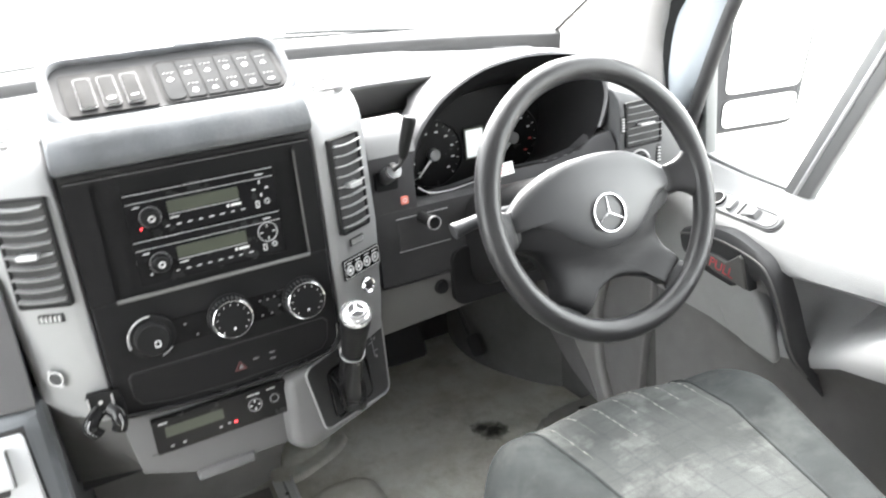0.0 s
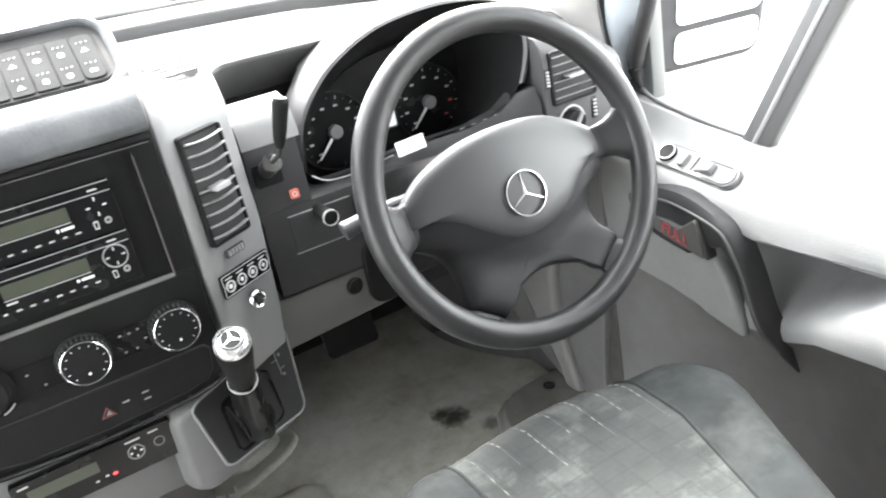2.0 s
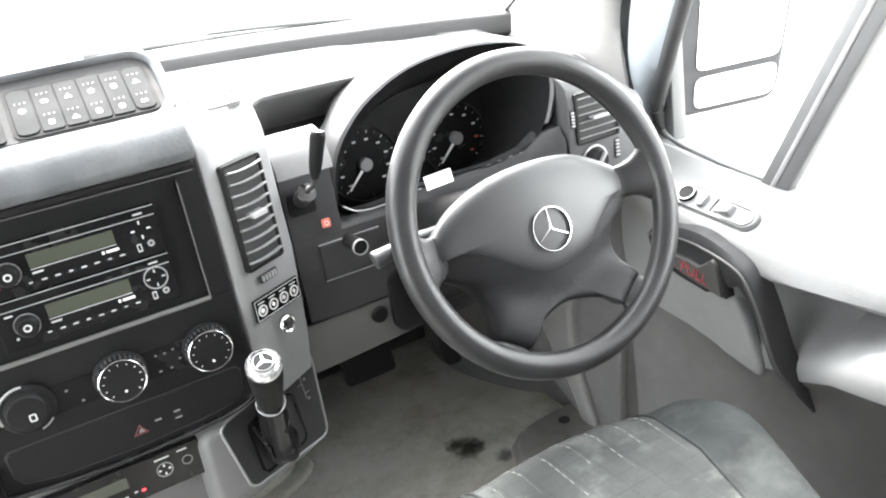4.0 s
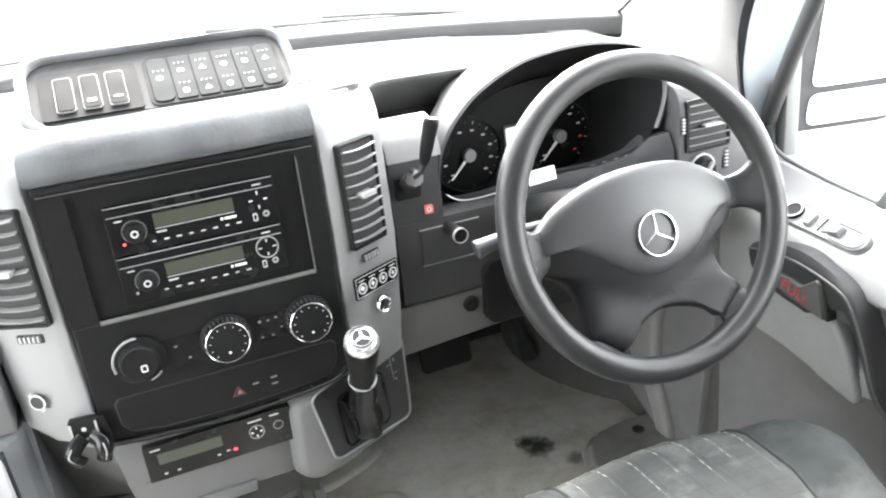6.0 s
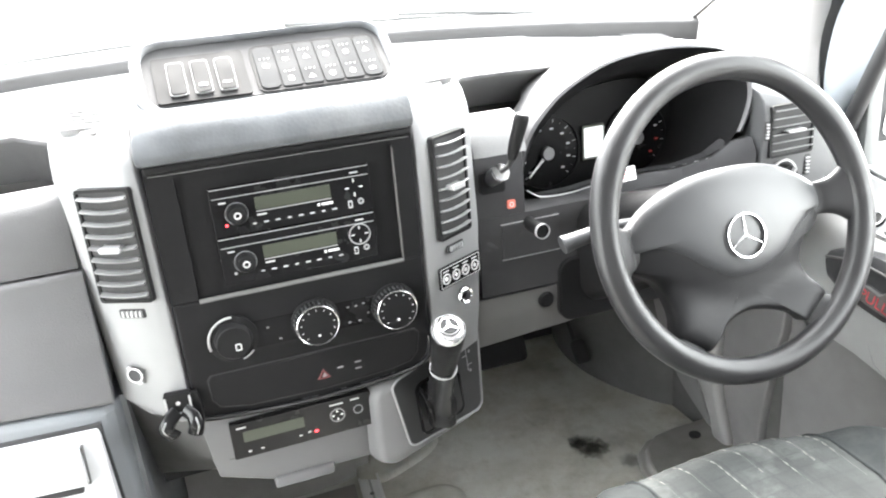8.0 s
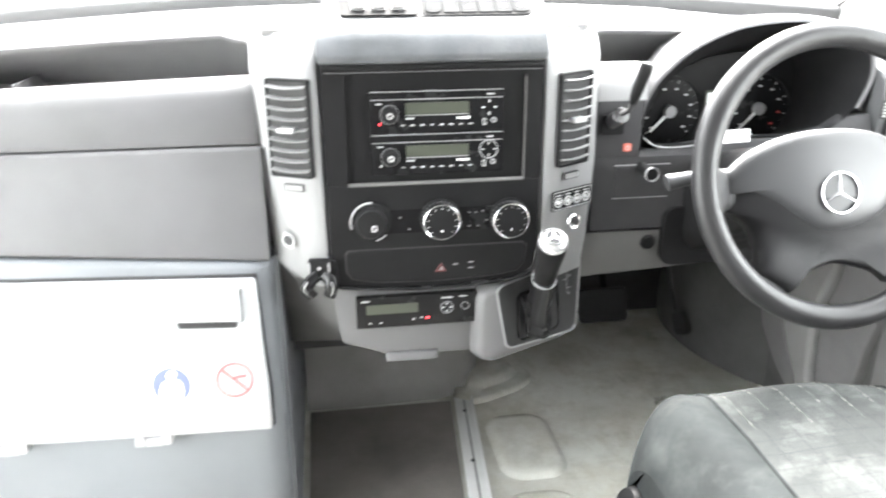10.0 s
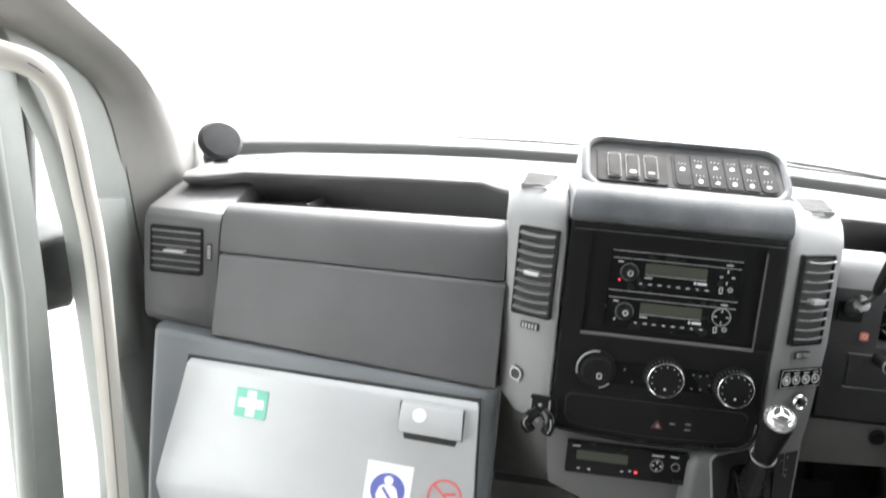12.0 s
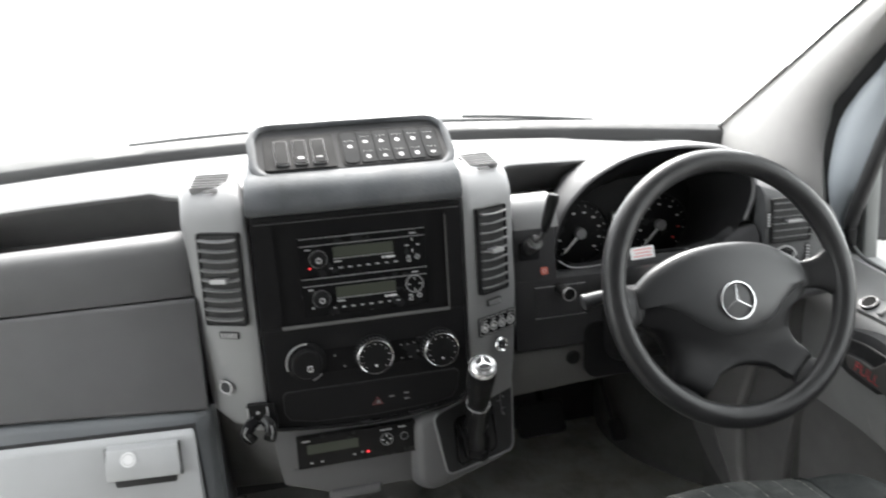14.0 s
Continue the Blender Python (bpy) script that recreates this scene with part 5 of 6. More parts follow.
pad_up = smooth2([(-0.148, 0.004), (-0.11, 0.036), (-0.06, 0.056), (0.0, 0.063), (0.06, 0.058), (0.105, 0.04), (0.14, 0.016), (0.139, -0.006), (0.118, -0.012), (0.09, -0.03), (0.06, -0.056), (0.02, -0.07), (-0.02, -0.07), (-0.058, -0.05), (-0.088, -0.028), (-0.118, -0.014), (-0.148, -0.016)])
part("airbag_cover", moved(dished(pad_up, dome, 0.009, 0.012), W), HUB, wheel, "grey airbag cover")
pad_low = smooth2([(-0.15, -0.008), (-0.11, -0.01), (-0.05, -0.035), (0.0, -0.05), (0.05, -0.04), (0.11, -0.01), (0.14, -0.004), (0.132, -0.024), (0.108, -0.037), (0.094, -0.06), (0.096, -0.088), (0.1125, -0.112), (0.104, -0.1215), (0.084, -0.136), (0.073, -0.142), (0.054, -0.126), (0.0, -0.113),
                   (-0.046, -0.126), (-0.069, -0.146), (-0.08, -0.14), (-0.1, -0.127), (-0.1095, -0.119), (-0.104, -0.088), (-0.112, -0.06), (-0.135, -0.042), (-0.152, -0.034)])


def low_dome(x, y):
    """Follows the cover's dome down to its lower edge, then the two arms rise towards the rim."""
    arm = min(1.0, max(0.0, (-y - 0.06) / 0.04))
    return dome(x, max(y, -0.07)) - 0.004 - 0.1 * max(0.0, -0.07 - y) + 0.35 * arm * max(0.0, math.hypot(x, y) - 0.1)


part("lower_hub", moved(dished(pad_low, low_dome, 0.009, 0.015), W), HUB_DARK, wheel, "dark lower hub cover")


def spoke(ang, r0, w0, flare, low, mat, label=""):
    """A web that leaves the hub at r0 and widens with soft fillets into the rim."""
    rings = []
    for r in (r0 - 0.012, r0, *step(r0 + 0.003, 0.179, 8)):
        f = max(0.0, (r - r0) / (0.179 - r0))
        w = w0 + flare * f ** 2.3
        top = lerp(low, 0.012, f ** 0.85)
        th = lerp(0.016, 0.022, f)
        rings.append([(w / 2 * math.copysign(abs(math.cos(a)) ** 0.55, math.cos(a)), r - (0.004 * math.cos(a) ** 2 if r > 0.17 else 0), top - th / 2 + th / 2 * math.copysign(abs(math.sin(a)) ** 0.7, math.sin(a))) for a in [2 * math.pi * (j + 0.5) / 20 for j in range(20)]])
    part("spoke", moved(rings_bm(rings), W @ pose(0, 0, 0, 0, 0, ang - 90)), mat, wheel, label)


spoke(184, 0.139, 0.05, 0.075, -0.017, RIM)
spoke(1, 0.134, 0.042, 0.075, -0.014, RIM)
spoke(236, 0.158, 0.043, 0.055, -0.008, RIM)
spoke(306, 0.155, 0.044, 0.055, -0.008, RIM)
em = W @ pose(0, -0.021, 0.0025)
badge = part("emblem", moved(frame_slab(circle(0.0268, 40), circle(0.0256, 40), 0.005, -0.004), em), CHROME, wheel, "chrome ring emblem")
for a in (90, 210, 330):
    part("emblem_spoke", moved(rings_bm([[(-0.0026, 0.0, 0.0), (0.0026, 0.0, 0.0), (0.0005, 0.0245, 0.0), (-0.0005, 0.0245, 0.0)], [(-0.0004, 0.0, 0.0045), (0.0004, 0.0, 0.0045), (0.0002, 0.0245, 0.003), (-0.0002, 0.0245, 0.003)]]), em @ pose(0, 0, 0, 0, 0, a - 90)), CHROME, badge)
bar(0.02, 0.003, W @ pose(0.012, -0.078, -0.011), HUB, wheel, "embossed_mark")
part("hub_back", moved(lathe([(0.06, -0.07), (0.075, -0.045), (0.06, -0.03), (0, -0.03)], 32), W @ pose(0, -0.03, 0)), BLACK, wheel)
column = thing("steering_column", "black steering column shroud with stalk switch", "steering column")
part("shroud", rings_bm([[(0.495 + x * 1.0, 0.755, 0.655 + z) for x, z in rrect(0.13, 0.1, 0.03)], [(0.495 + x * 1.1, 0.86, 0.605 + z * 1.15) for x, z in rrect(0.14, 0.12, 0.03)], [(0.5 + x * 1.3, 0.95, 0.56 + z * 1.3) for x, z in rrect(0.15, 0.13, 0.03)]]), BLACK, column)
part("stalk", tube(spline([(0.45, 0.81, 0.65), (0.4, 0.805, 0.652), (0.36, 0.80, 0.652), (0.318, 0.798, 0.647), (0.308, 0.798, 0.645)], 4), 0.009, 14, radii=[0.006, 0.006, 0.007, 0.007, 0.008, 0.008, 0.009, 0.009, 0.009, 0.01, 0.01, 0.0105, 0.011, 0.0115, 0.012, 0.012, 0.011]), HUB, column, "grey stalk switch")
part("stalk", tube(spline([(0.53, 0.80, 0.655), (0.58, 0.795, 0.668), (0.62, 0.79, 0.675)], 5), 0.009, 12), BLACK, column)
part("lower_cover", rings_bm([[(0.496 + x, y, 0.515 + z) for x, z in rrect(0.248, 0.1, 0.022, 6)] for y in (1.0, 0.934, 0.931)]), BLACK, column, "black lower column cover", bevel=0.004)

# ---- driver's door ----
door = thing("driver_door", "grey driver's door with armrest, pull handle and window", "door")


def door_ring(y, zt, pts):
    """Inner skin at one place along the door, from the window's sill down over ledge, waist, scoop and armrest."""
    line = spline([(x, z, 0) for x, z in [(0.878, zt + 0.001)] + pts + [(0.822 if y > 0.75 else 0.85, 0.05)]], 3)
    return [(1.0, y, zt - 0.004), (0.893, y, zt)] + [(p.x, y, p.y) for p in line] + [(1.0, y, 0.03)]


DOOR_ROWS = [(0.97, 0.64, [(0.86, 0.612), (0.835, 0.59), (0.815, 0.565), (0.81, 0.52), (0.81, 0.48), (0.812, 0.45), (0.815, 0.42), (0.818, 0.38), (0.82, 0.32)]),
             (0.88, 0.622, [(0.855, 0.597), (0.827, 0.577), (0.803, 0.552), (0.798, 0.51), (0.798, 0.47), (0.80, 0.44), (0.805, 0.41), (0.812, 0.37), (0.822, 0.31)]),
             (0.80, 0.606, [(0.852, 0.582), (0.822, 0.563), (0.797, 0.543), (0.793, 0.50), (0.794, 0.46), (0.797, 0.43), (0.803, 0.40), (0.812, 0.36), (0.825, 0.30)]),
             (0.70, 0.592, [(0.852, 0.568), (0.822, 0.551), (0.798, 0.53), (0.795, 0.49), (0.797, 0.455), (0.803, 0.42), (0.81, 0.38), (0.818, 0.33), (0.845, 0.28)]),
             (0.645, 0.587, [(0.854, 0.563), (0.828, 0.545), (0.808, 0.52), (0.812, 0.485), (0.95, 0.462), (0.955, 0.41), (0.85, 0.372), (0.826, 0.335), (0.847, 0.28)]),
             (0.60, 0.583, [(0.856, 0.56), (0.832, 0.541), (0.815, 0.515), (0.82, 0.482), (0.975, 0.466), (0.98, 0.40), (0.85, 0.370), (0.822, 0.338), (0.847, 0.285)]),
             (0.54, 0.58, [(0.857, 0.558), (0.836, 0.54), (0.82, 0.512), (0.824, 0.482), (0.95, 0.474), (0.945, 0.43), (0.825, 0.408), (0.80, 0.37), (0.845, 0.30)]),
             (0.45, 0.577, [(0.858, 0.556), (0.838, 0.538), (0.823, 0.51), (0.824, 0.482), (0.846, 0.472), (0.836, 0.462), (0.793, 0.447), (0.788, 0.385), (0.842, 0.31)]),
             (0.25, 0.575, [(0.858, 0.554), (0.838, 0.536), (0.825, 0.51), (0.826, 0.485), (0.842, 0.476), (0.83, 0.468), (0.785, 0.452), (0.78, 0.385), (0.842, 0.31)]),
             (-0.02, 0.573, [(0.858, 0.552), (0.838, 0.534), (0.825, 0.51), (0.826, 0.485), (0.842, 0.476), (0.83, 0.468), (0.785, 0.452), (0.78, 0.385), (0.842, 0.31)])]
upper_rings, lower_rings = [], []
for row in DOOR_ROWS:
    ring = door_ring(*row)
    upper_rings.append(ring[:27] + [(1.0, row[0], ring[26][2])])
    lower_rings.append([(1.0, row[0], ring[26][2] - 0.001)] + [(x + (0.004 if k == 0 else 0.0015), y, z) for k, (x, y, z) in enumerate(ring[26:-1])] + [ring[-1]])
part("door_panel", rings_bm(upper_rings), DOOR, door, "light grey moulded door panel")
# lower part of the skin takes a darker grey to paint its shade
part("lower_panel_shaded", rings_bm(lower_rings), CARPET, door, "lower door panel in a darker grey for shade")
# black handle: a frame round the catch that runs down into a blade
HO = spline([(0.785, 0.835, 0.528), (0.784, 0.797, 0.54), (0.784, 0.736, 0.542), (0.784, 0.676, 0.522), (0.785, 0.648, 0.496), (0.795, 0.634, 0.445), (0.805, 0.619, 0.375), (0.815, 0.603, 0.335), (0.828, 0.583, 0.293)], 5)
HI = spline([(0.786, 0.835, 0.495), (0.786, 0.80, 0.474), (0.786, 0.745, 0.462), (0.786, 0.698, 0.452), (0.79, 0.683, 0.43), (0.796, 0.675, 0.405), (0.812, 0.665, 0.334), (0.823, 0.635, 0.302), (0.832, 0.586, 0.286)], 5)
HI = [p - Vector((0, 0, 0.012 * max(0.0, min(1.0, (18 - k) / 5)))) for k, p in enumerate(HI)]
HI = [a.lerp(b, 1.0 if k < 12 else lerp(1.0, 0.46, (k - 11) / 7) if k < 18 else max(0.34, 0.46 - 0.012 * (k - 18))) for k, (a, b) in enumerate(zip(HO, HI))]
handle_rings = []
for k, (a, b) in enumerate(zip(HO, HI)):
    e = min(1.0, (len(HO) - 1 - k) / 9 + 0.12)
    deep = 0.03 * e
    handle_rings.append([a + Vector((deep, 0, 0)), a + Vector((-0.004 * e, 0, 0)), a.lerp(b, 0.1) + Vector((-0.010 * e, 0, 0)), a.lerp(b, 0.3) + Vector((-0.013 * e, 0, 0)), a.lerp(b, 0.7) + Vector((-0.010 * e, 0, 0)), a.lerp(b, 0.92) + Vector((-0.006 * e, 0, 0)), b, b + Vector((deep, 0, 0))])
part("pull_handle", rings_bm(handle_rings), DRIVER, door, "black curved pull handle")
# thin lighter tube paints the highlight that runs along the handle
part("handle_highlight", tube([a.lerp(b, 0.16) + Vector((-0.0125 * min(1.0, (len(HO) - 1 - k) / 9 + 0.12), 0, 0)) for k, (a, b) in enumerate(zip(HO, HI)) if k < len(HO) - 4], 0.002, 8), KNEE, door, "fine paler line as highlight along the handle")
CATCH = [(0.784, 0.503), (0.75, 0.502), (0.73, 0.497), (0.716, 0.506), (0.703, 0.516), (0.697, 0.511), (0.687, 0.461), (0.74, 0.472), (0.778, 0.483)]
part("catch_recess", rings_bm([[(0.79, 0.735 + (y - 0.735) * 1.07, 0.49 + (z - 0.49) * 1.12) for y, z in CATCH], [(0.7705, 0.735 + (y - 0.735) * 1.07, 0.49 + (z - 0.49) * 1.12) for y, z in CATCH]]), DRIVER, door, "dark catch recess", bevel=0.002)
part("door_catch", rings_bm([[(0.785, y, z) for y, z in CATCH], [(0.765, y, z) for y, z in CATCH]]), KNEE, door, "grey door catch lever", bevel=0.002)
du = Vector((0, -0.1, -0.024)).normalized()
dn = Vector((-1, 0, 0))
lettering("PULL", 0.0235, Matrix.Translation((0.7643, 0.737, 0.4855)) @ Matrix((du, dn.cross(du), dn)).transposed().to_4x4(), RED_WORN, door, "pull_lettering")
FLAP = [(0.81, 0.49), (0.795, 0.43), (0.765, 0.355), (0.73, 0.335), (0.666, 0.317), (0.66, 0.335), (0.68, 0.41), (0.70, 0.452), (0.76, 0.465)]
part("bag_pocket", rings_bm([[(0.83, y, z) for y, z in FLAP], [(0.798 + (0.45 - z) * 0.12, y, z) for y, z in FLAP]]), DOOR, door, "light grey pocket moulding below the handle", bevel=0.014, seg=3)
# mirror and window switches on the ledge
sw_u = Vector((0.001, -0.116, -0.014)).normalized()
sw_n = Vector((-0.55, -0.1, 0.83)).normalized()
sw_n = (sw_n - sw_u * sw_n.dot(sw_u)).normalized()
SM = Matrix.Translation((0.8314, 0.7585, 0.5635)) @ Matrix((sw_u, sw_n.cross(sw_u), sw_n)).transposed().to_4x4()
panel = part("switch_plate", moved(slab(rrect(0.152, 0.036, 0.0175, 6, 0.002, 0), 0.006), SM), COLUMN, door, "grey oval switch plate", bevel=0.002)
part("plate_gap", moved(slab(rrect(0.157, 0.041, 0.02, 6, 0.002, 0), 0.002), SM), KNEE, panel)
part("mirror_control", moved(lathe([(0.0145, 0.006), (0.0145, 0.009), (0.012, 0.012), (0, 0.012)], 24), SM @ pose(-0.048, 0.001, 0)), BLACK, panel)
part("control_ring", moved(frame_slab(circle(0.0135, 24), circle(0.012, 24), 0.0125, 0.01), SM @ pose(-0.048, 0.001, 0)), ALLOY, panel)
part("toggle", moved(slab(rrect(0.012, 0.024, 0.004), 0.013), SM @ pose(-0.016, 0, 0)), COLUMN, panel, "grey toggle with a bright edge", bevel=0.002)
part("toggle_edge", moved(box(0.0035, 0.0052, -0.01, 0.01, 0.0115, 0.0138), SM @ pose(-0.016, 0, 0)), ALLOY, panel, bevel=0.0005)
part("switch_well", moved(frame_slab(rrect(0.058, 0.03, 0.014), rrect(0.054, 0.026, 0.012), 0.0085), SM @ pose(0.044, 0, 0)), DOOR, panel, "raised rim of the scooped switch well")
part("window_switch", moved(rings_bm([[(-0.006, -0.012, 0.006), (0.026, -0.009, 0.006), (0.026, 0.009, 0.006), (-0.006, 0.012, 0.006)], [(-0.004, -0.01, 0.008), (0.022, -0.007, 0.0165), (0.022, 0.007, 0.0165), (-0.004, 0.01, 0.008)]]), SM @ pose(0.014, 0, 0)), COLUMN, panel, "grey window switch", bevel=0.002)
part("switch_slit", moved(box(-0.011, -0.0085, -0.012, 0.012, 0.006, 0.0072), SM @ pose(0.014, 0, 0)), BLACK, panel)

# window: front frame, divider bar and panes
gasket = spline([(0.884, 0.745, 1.04), (0.888, 0.845, 0.87), (0.890, 0.915, 0.715), (0.892, 0.926, 0.668), (0.892, 0.90, 0.632), (0.89, 0.80, 0.609), (0.89, 0.68, 0.592)], 5)
part("window_gasket", tube(gasket[:19], 0.013, 10, radii=[0.013] * 15 + [0.011, 0.009, 0.007, 0.005]), RUBBER, door, "black rubber window gasket")
part("window_seal", tube(gasket[18:], 0.0035, 8), GASKET, door, "thin grey seal along the window sill")
FRAME = [(0.655, 0.945, 0.958), (0.70, 0.937, 0.962), (0.75, 0.912, 0.976), (0.80, 0.89, 0.975), (0.87, 0.864, 0.957), (0.92, 0.838, 0.915), (0.96, 0.815, 0.868), (1.03, 0.765, 0.808), (1.2, 0.62, 0.665), (1.38, 0.45, 0.5)]
frame_line = list(zip(spline([(0.89, a, z) for z, a, b in FRAME], 4), spline([(0.884, b, z) for z, a, b in FRAME], 4)))
part("door_frame", rings_bm([[a + Vector((0.02, 0, 0)), a, a.lerp(b, 0.25) + Vector((-0.012, 0, 0)), a.lerp(b, 0.6) + Vector((-0.016, 0, 0)), a.lerp(b, 0.9) + Vector((-0.009, 0, 0)), b, b + Vector((0.02, 0.004, 0))] for a, b in frame_line]), FRAME_PAINT, door, "pale blue-grey door frame")
part("frame_seal", rings_bm([[b + Vector((0.004, -0.004, 0)), b + Vector((-0.014, 0.004, 0.001)), b + Vector((-0.02, 0.016, 0.004)), b + Vector((-0.014, 0.03, 0.01)), b + Vector((0.01, 0.034, 0.01))] for a, b in frame_line]), RUBBER, door, "black rubber door seal")
div = part("window_divider", rings_bm([[(0.882 + dx, y + dy, z) for dx, dy in ((0, -0.024), (0.022, -0.024), (0.022, 0.026), (0, 0.026))] for y, z in ((0.70, 0.58), (0.56, 0.835), (0.40, 1.13), (0.28, 1.36))]), GASKET, door, "dark grey window divider bar", bevel=0.003)
part("divider_channel", tube([(0.8835, 0.70, 0.585), (0.8835, 0.56, 0.84), (0.8835, 0.40, 1.135)], 0.0045, 8), ALLOY, div, "bright channel edge")
part("divider_foot", box(0.874, 0.91, 0.66, 0.69, 0.576, 0.584), RUBBER, div)
pane = part("door_glass", box(0.893, 0.897, -0.02, 0.93, 0.56, 1.42), GLASS, door, "clear door window")
pane.visible_shadow = False
part("door_header", tube([(0.888, 0.80, 1.02), (0.88, 0.6, 1.28), (0.87, 0.4, 1.4), (0.87, -0.02, 1.42)], 0.03, 10), RUBBER, door)

# outside mirror
dm = thing("door_mirror", "dark grey two-pane door mirror on an arm outside", "door mirror")
MM = facing(1.1, 0.985, 0.79, 4, -22, 2)


def leaning(y0, y1, inset, r=0.016, lean=0.0):
    """A mirror outline whose outer side leans out towards the top."""
    side = lambda y: 0.094 + 0.27 * (y + 0.165) - inset
    near = lambda y: -0.1 + inset + lean * (0.12 + y + 0.165)
    pts = [(near(y0), y0), (side(y0), y0), (side(y1), y1), (near(y1), y1)]
    out = []
    for k, p in enumerate(pts):
        p, before, after = Vector(p), Vector(pts[k - 1]), Vector(pts[(k + 1) % 4])
        a, b = p + (before - p).normalized() * r, p + (after - p).normalized() * r
        out += [tuple(a.lerp(p, u).lerp(p.lerp(b, u), u)) for u in (0, 0.25, 0.5, 0.75, 1)]
    return out


part("housing", moved(slab(leaning(-0.165, 0.235, 0, 0.03), -0.06), MM), DRIVER, dm, "dark grey mirror housing", bevel=0.012, seg=3)
part("main_glass", moved(slab(leaning(-0.088, 0.222, 0.012, lean=0.18), 0.003), MM), MIRROR, dm, "large mirror glass")
part("wide_glass", moved(slab(leaning(-0.153, -0.1, 0.012, lean=0.18), 0.003), MM), MIRROR, dm, "small wide-angle glass")
part("arm", tube([(0.915, 0.975, 0.86), (0.97, 1.0, 0.87), (1.05, 1.03, 0.88)], 0.02, 12), BLACK, dm)
part("mirror_foot", box(0.899, 0.93, 0.90, 1.0, 0.62, 0.9), GASKET, dm, bevel=0.008)

# right-hand footwell side trim and step
def on_side(outline, x0, x1):
    """A panel on the footwell's side: a (y, z) outline standing from x1 in to x0."""
    return rings_bm([[(x1, y, z) for y, z in outline], [(x0, y, z) for y, z in outline]])


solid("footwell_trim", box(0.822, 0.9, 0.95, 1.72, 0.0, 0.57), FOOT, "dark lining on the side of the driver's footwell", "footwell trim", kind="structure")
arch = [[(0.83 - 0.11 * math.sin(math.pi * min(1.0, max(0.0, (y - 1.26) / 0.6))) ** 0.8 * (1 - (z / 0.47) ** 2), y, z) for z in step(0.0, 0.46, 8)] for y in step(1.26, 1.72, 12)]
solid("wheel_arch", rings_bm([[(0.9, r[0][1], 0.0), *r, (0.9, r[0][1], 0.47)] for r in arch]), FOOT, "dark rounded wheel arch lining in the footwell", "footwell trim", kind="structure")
KICK = [(1.27, 0.57), (1.335, 0.40), (1.32, 0.26), (1.278, 0.159), (1.24, 0.12), (1.203, 0.09), (1.12, 0.045), (1.104, 0.045), (1.119, 0.07), (1.142, 0.112), (1.18, 0.162), (1.221, 0.233), (1.245, 0.40), (1.25, 0.57)]
solid("kick_panel", on_side(KICK, 0.797, 0.83), CARPET, "grey curved kick panel in the footwell", "footwell trim", kind="structure", bevel=0.006)
POST = [(1.238, 0.57), (1.236, 0.40), (1.213, 0.233), (1.172, 0.162), (1.134, 0.112), (1.111, 0.07), (1.098, 0.03), (1.05, 0.03), (1.056, 0.05), (1.09, 0.142), (1.098, 0.22), (1.093, 0.29), (1.062, 0.373), (1.04, 0.57)]
solid("pillar_foot", on_side(POST, 0.79, 0.83), POST_TRIM, "pale grey pillar trim in the footwell", "pillar trim", kind="structure", bevel=0.012, seg=3)
EDGE = [(1.034, 0.57), (1.056, 0.373), (1.087, 0.29), (1.092, 0.22), (1.084, 0.142), (1.05, 0.05), (1.05, 0.0), (0.985, 0.0), (0.98, 0.117), (0.962, 0.25), (0.94, 0.336), (0.93, 0.57)]
solid("door_surround", on_side(EDGE, 0.803, 0.83), CARPET, "grey trim along the driver's door opening", "pillar trim", kind="structure", bevel=0.005)
STEP = [(0.62, 0.80), (0.618, 1.04), (0.63, 1.085), (0.652, 1.125), (0.69, 1.152), (0.74, 1.158), (0.825, 1.158), (0.84, 0.80)]
solid("sill_step", rings_bm([[(x - 0.012 * (x < 0.7), y + 0.012 * (y > 1.1), 0.0) for x, y in STEP], [(x - 0.01 * (x < 0.7), y + 0.01 * (y > 1.1), 0.018) for x, y in STEP], [(x, y, 0.021) for x, y in STEP], [(x + 0.003, y - 0.002, 0.035) for x, y in STEP]]), STEP_VINYL,
      "grey vinyl-covered sill step", "step", kind="structure", bevel=0.004)
solid("floor_plug", moved(lathe([(0.012, 0), (0.012, 0.002), (0.008, 0.003), (0, 0.002)], 16), pose(0.763, 1.114, 0.035)), RUBBER, "small black plug in the sill step", "plug")

# pedal at the end of the footwell
pd = thing("pedal", "black rubber-faced brake pedal", "pedal")
PDM = facing(0.484, 1.455, 0.15, 20)
part("pedal_pad", moved(slab(rrect(0.122, 0.082, 0.012), 0.012), PDM), BLACK, pd, bevel=0.004)
part("pedal_arm", tube([(0.5, 1.466, 0.14), (0.51, 1.62, 0.34), (0.51, 1.71, 0.45)], 0.009, 8), KEY, pd)
pd = thing("pedal", "small black rubber accelerator pedal", "pedal")
part("pedal_pad", moved(slab(rrect(0.038, 0.06, 0.01), 0.012), facing(0.697, 1.47, 0.075, 40)), RUBBER, pd, bevel=0.004)
part("pedal_arm", tube([(0.697, 1.483, 0.08), (0.693, 1.6, 0.25), (0.693, 1.71, 0.4)], 0.006, 8), RUBBER, pd)
stain_shape = rrect(0.17, 0.21, 0.05, 6, 0.6, 1.195)
solid("oil_stain", rings_bm([[(x, y, z) for x, y in stain_shape] for z in (0.0002, 0.0008)]), STAIN, "soft-edged dark oily stain on the vinyl floor", "stain")

# ---- driver's seat ----
seat = thing("driver_seat", "worn grey cloth driver's seat cushion with pale stitching", "seat")
SX0, SX1 = 0.2, 0.652


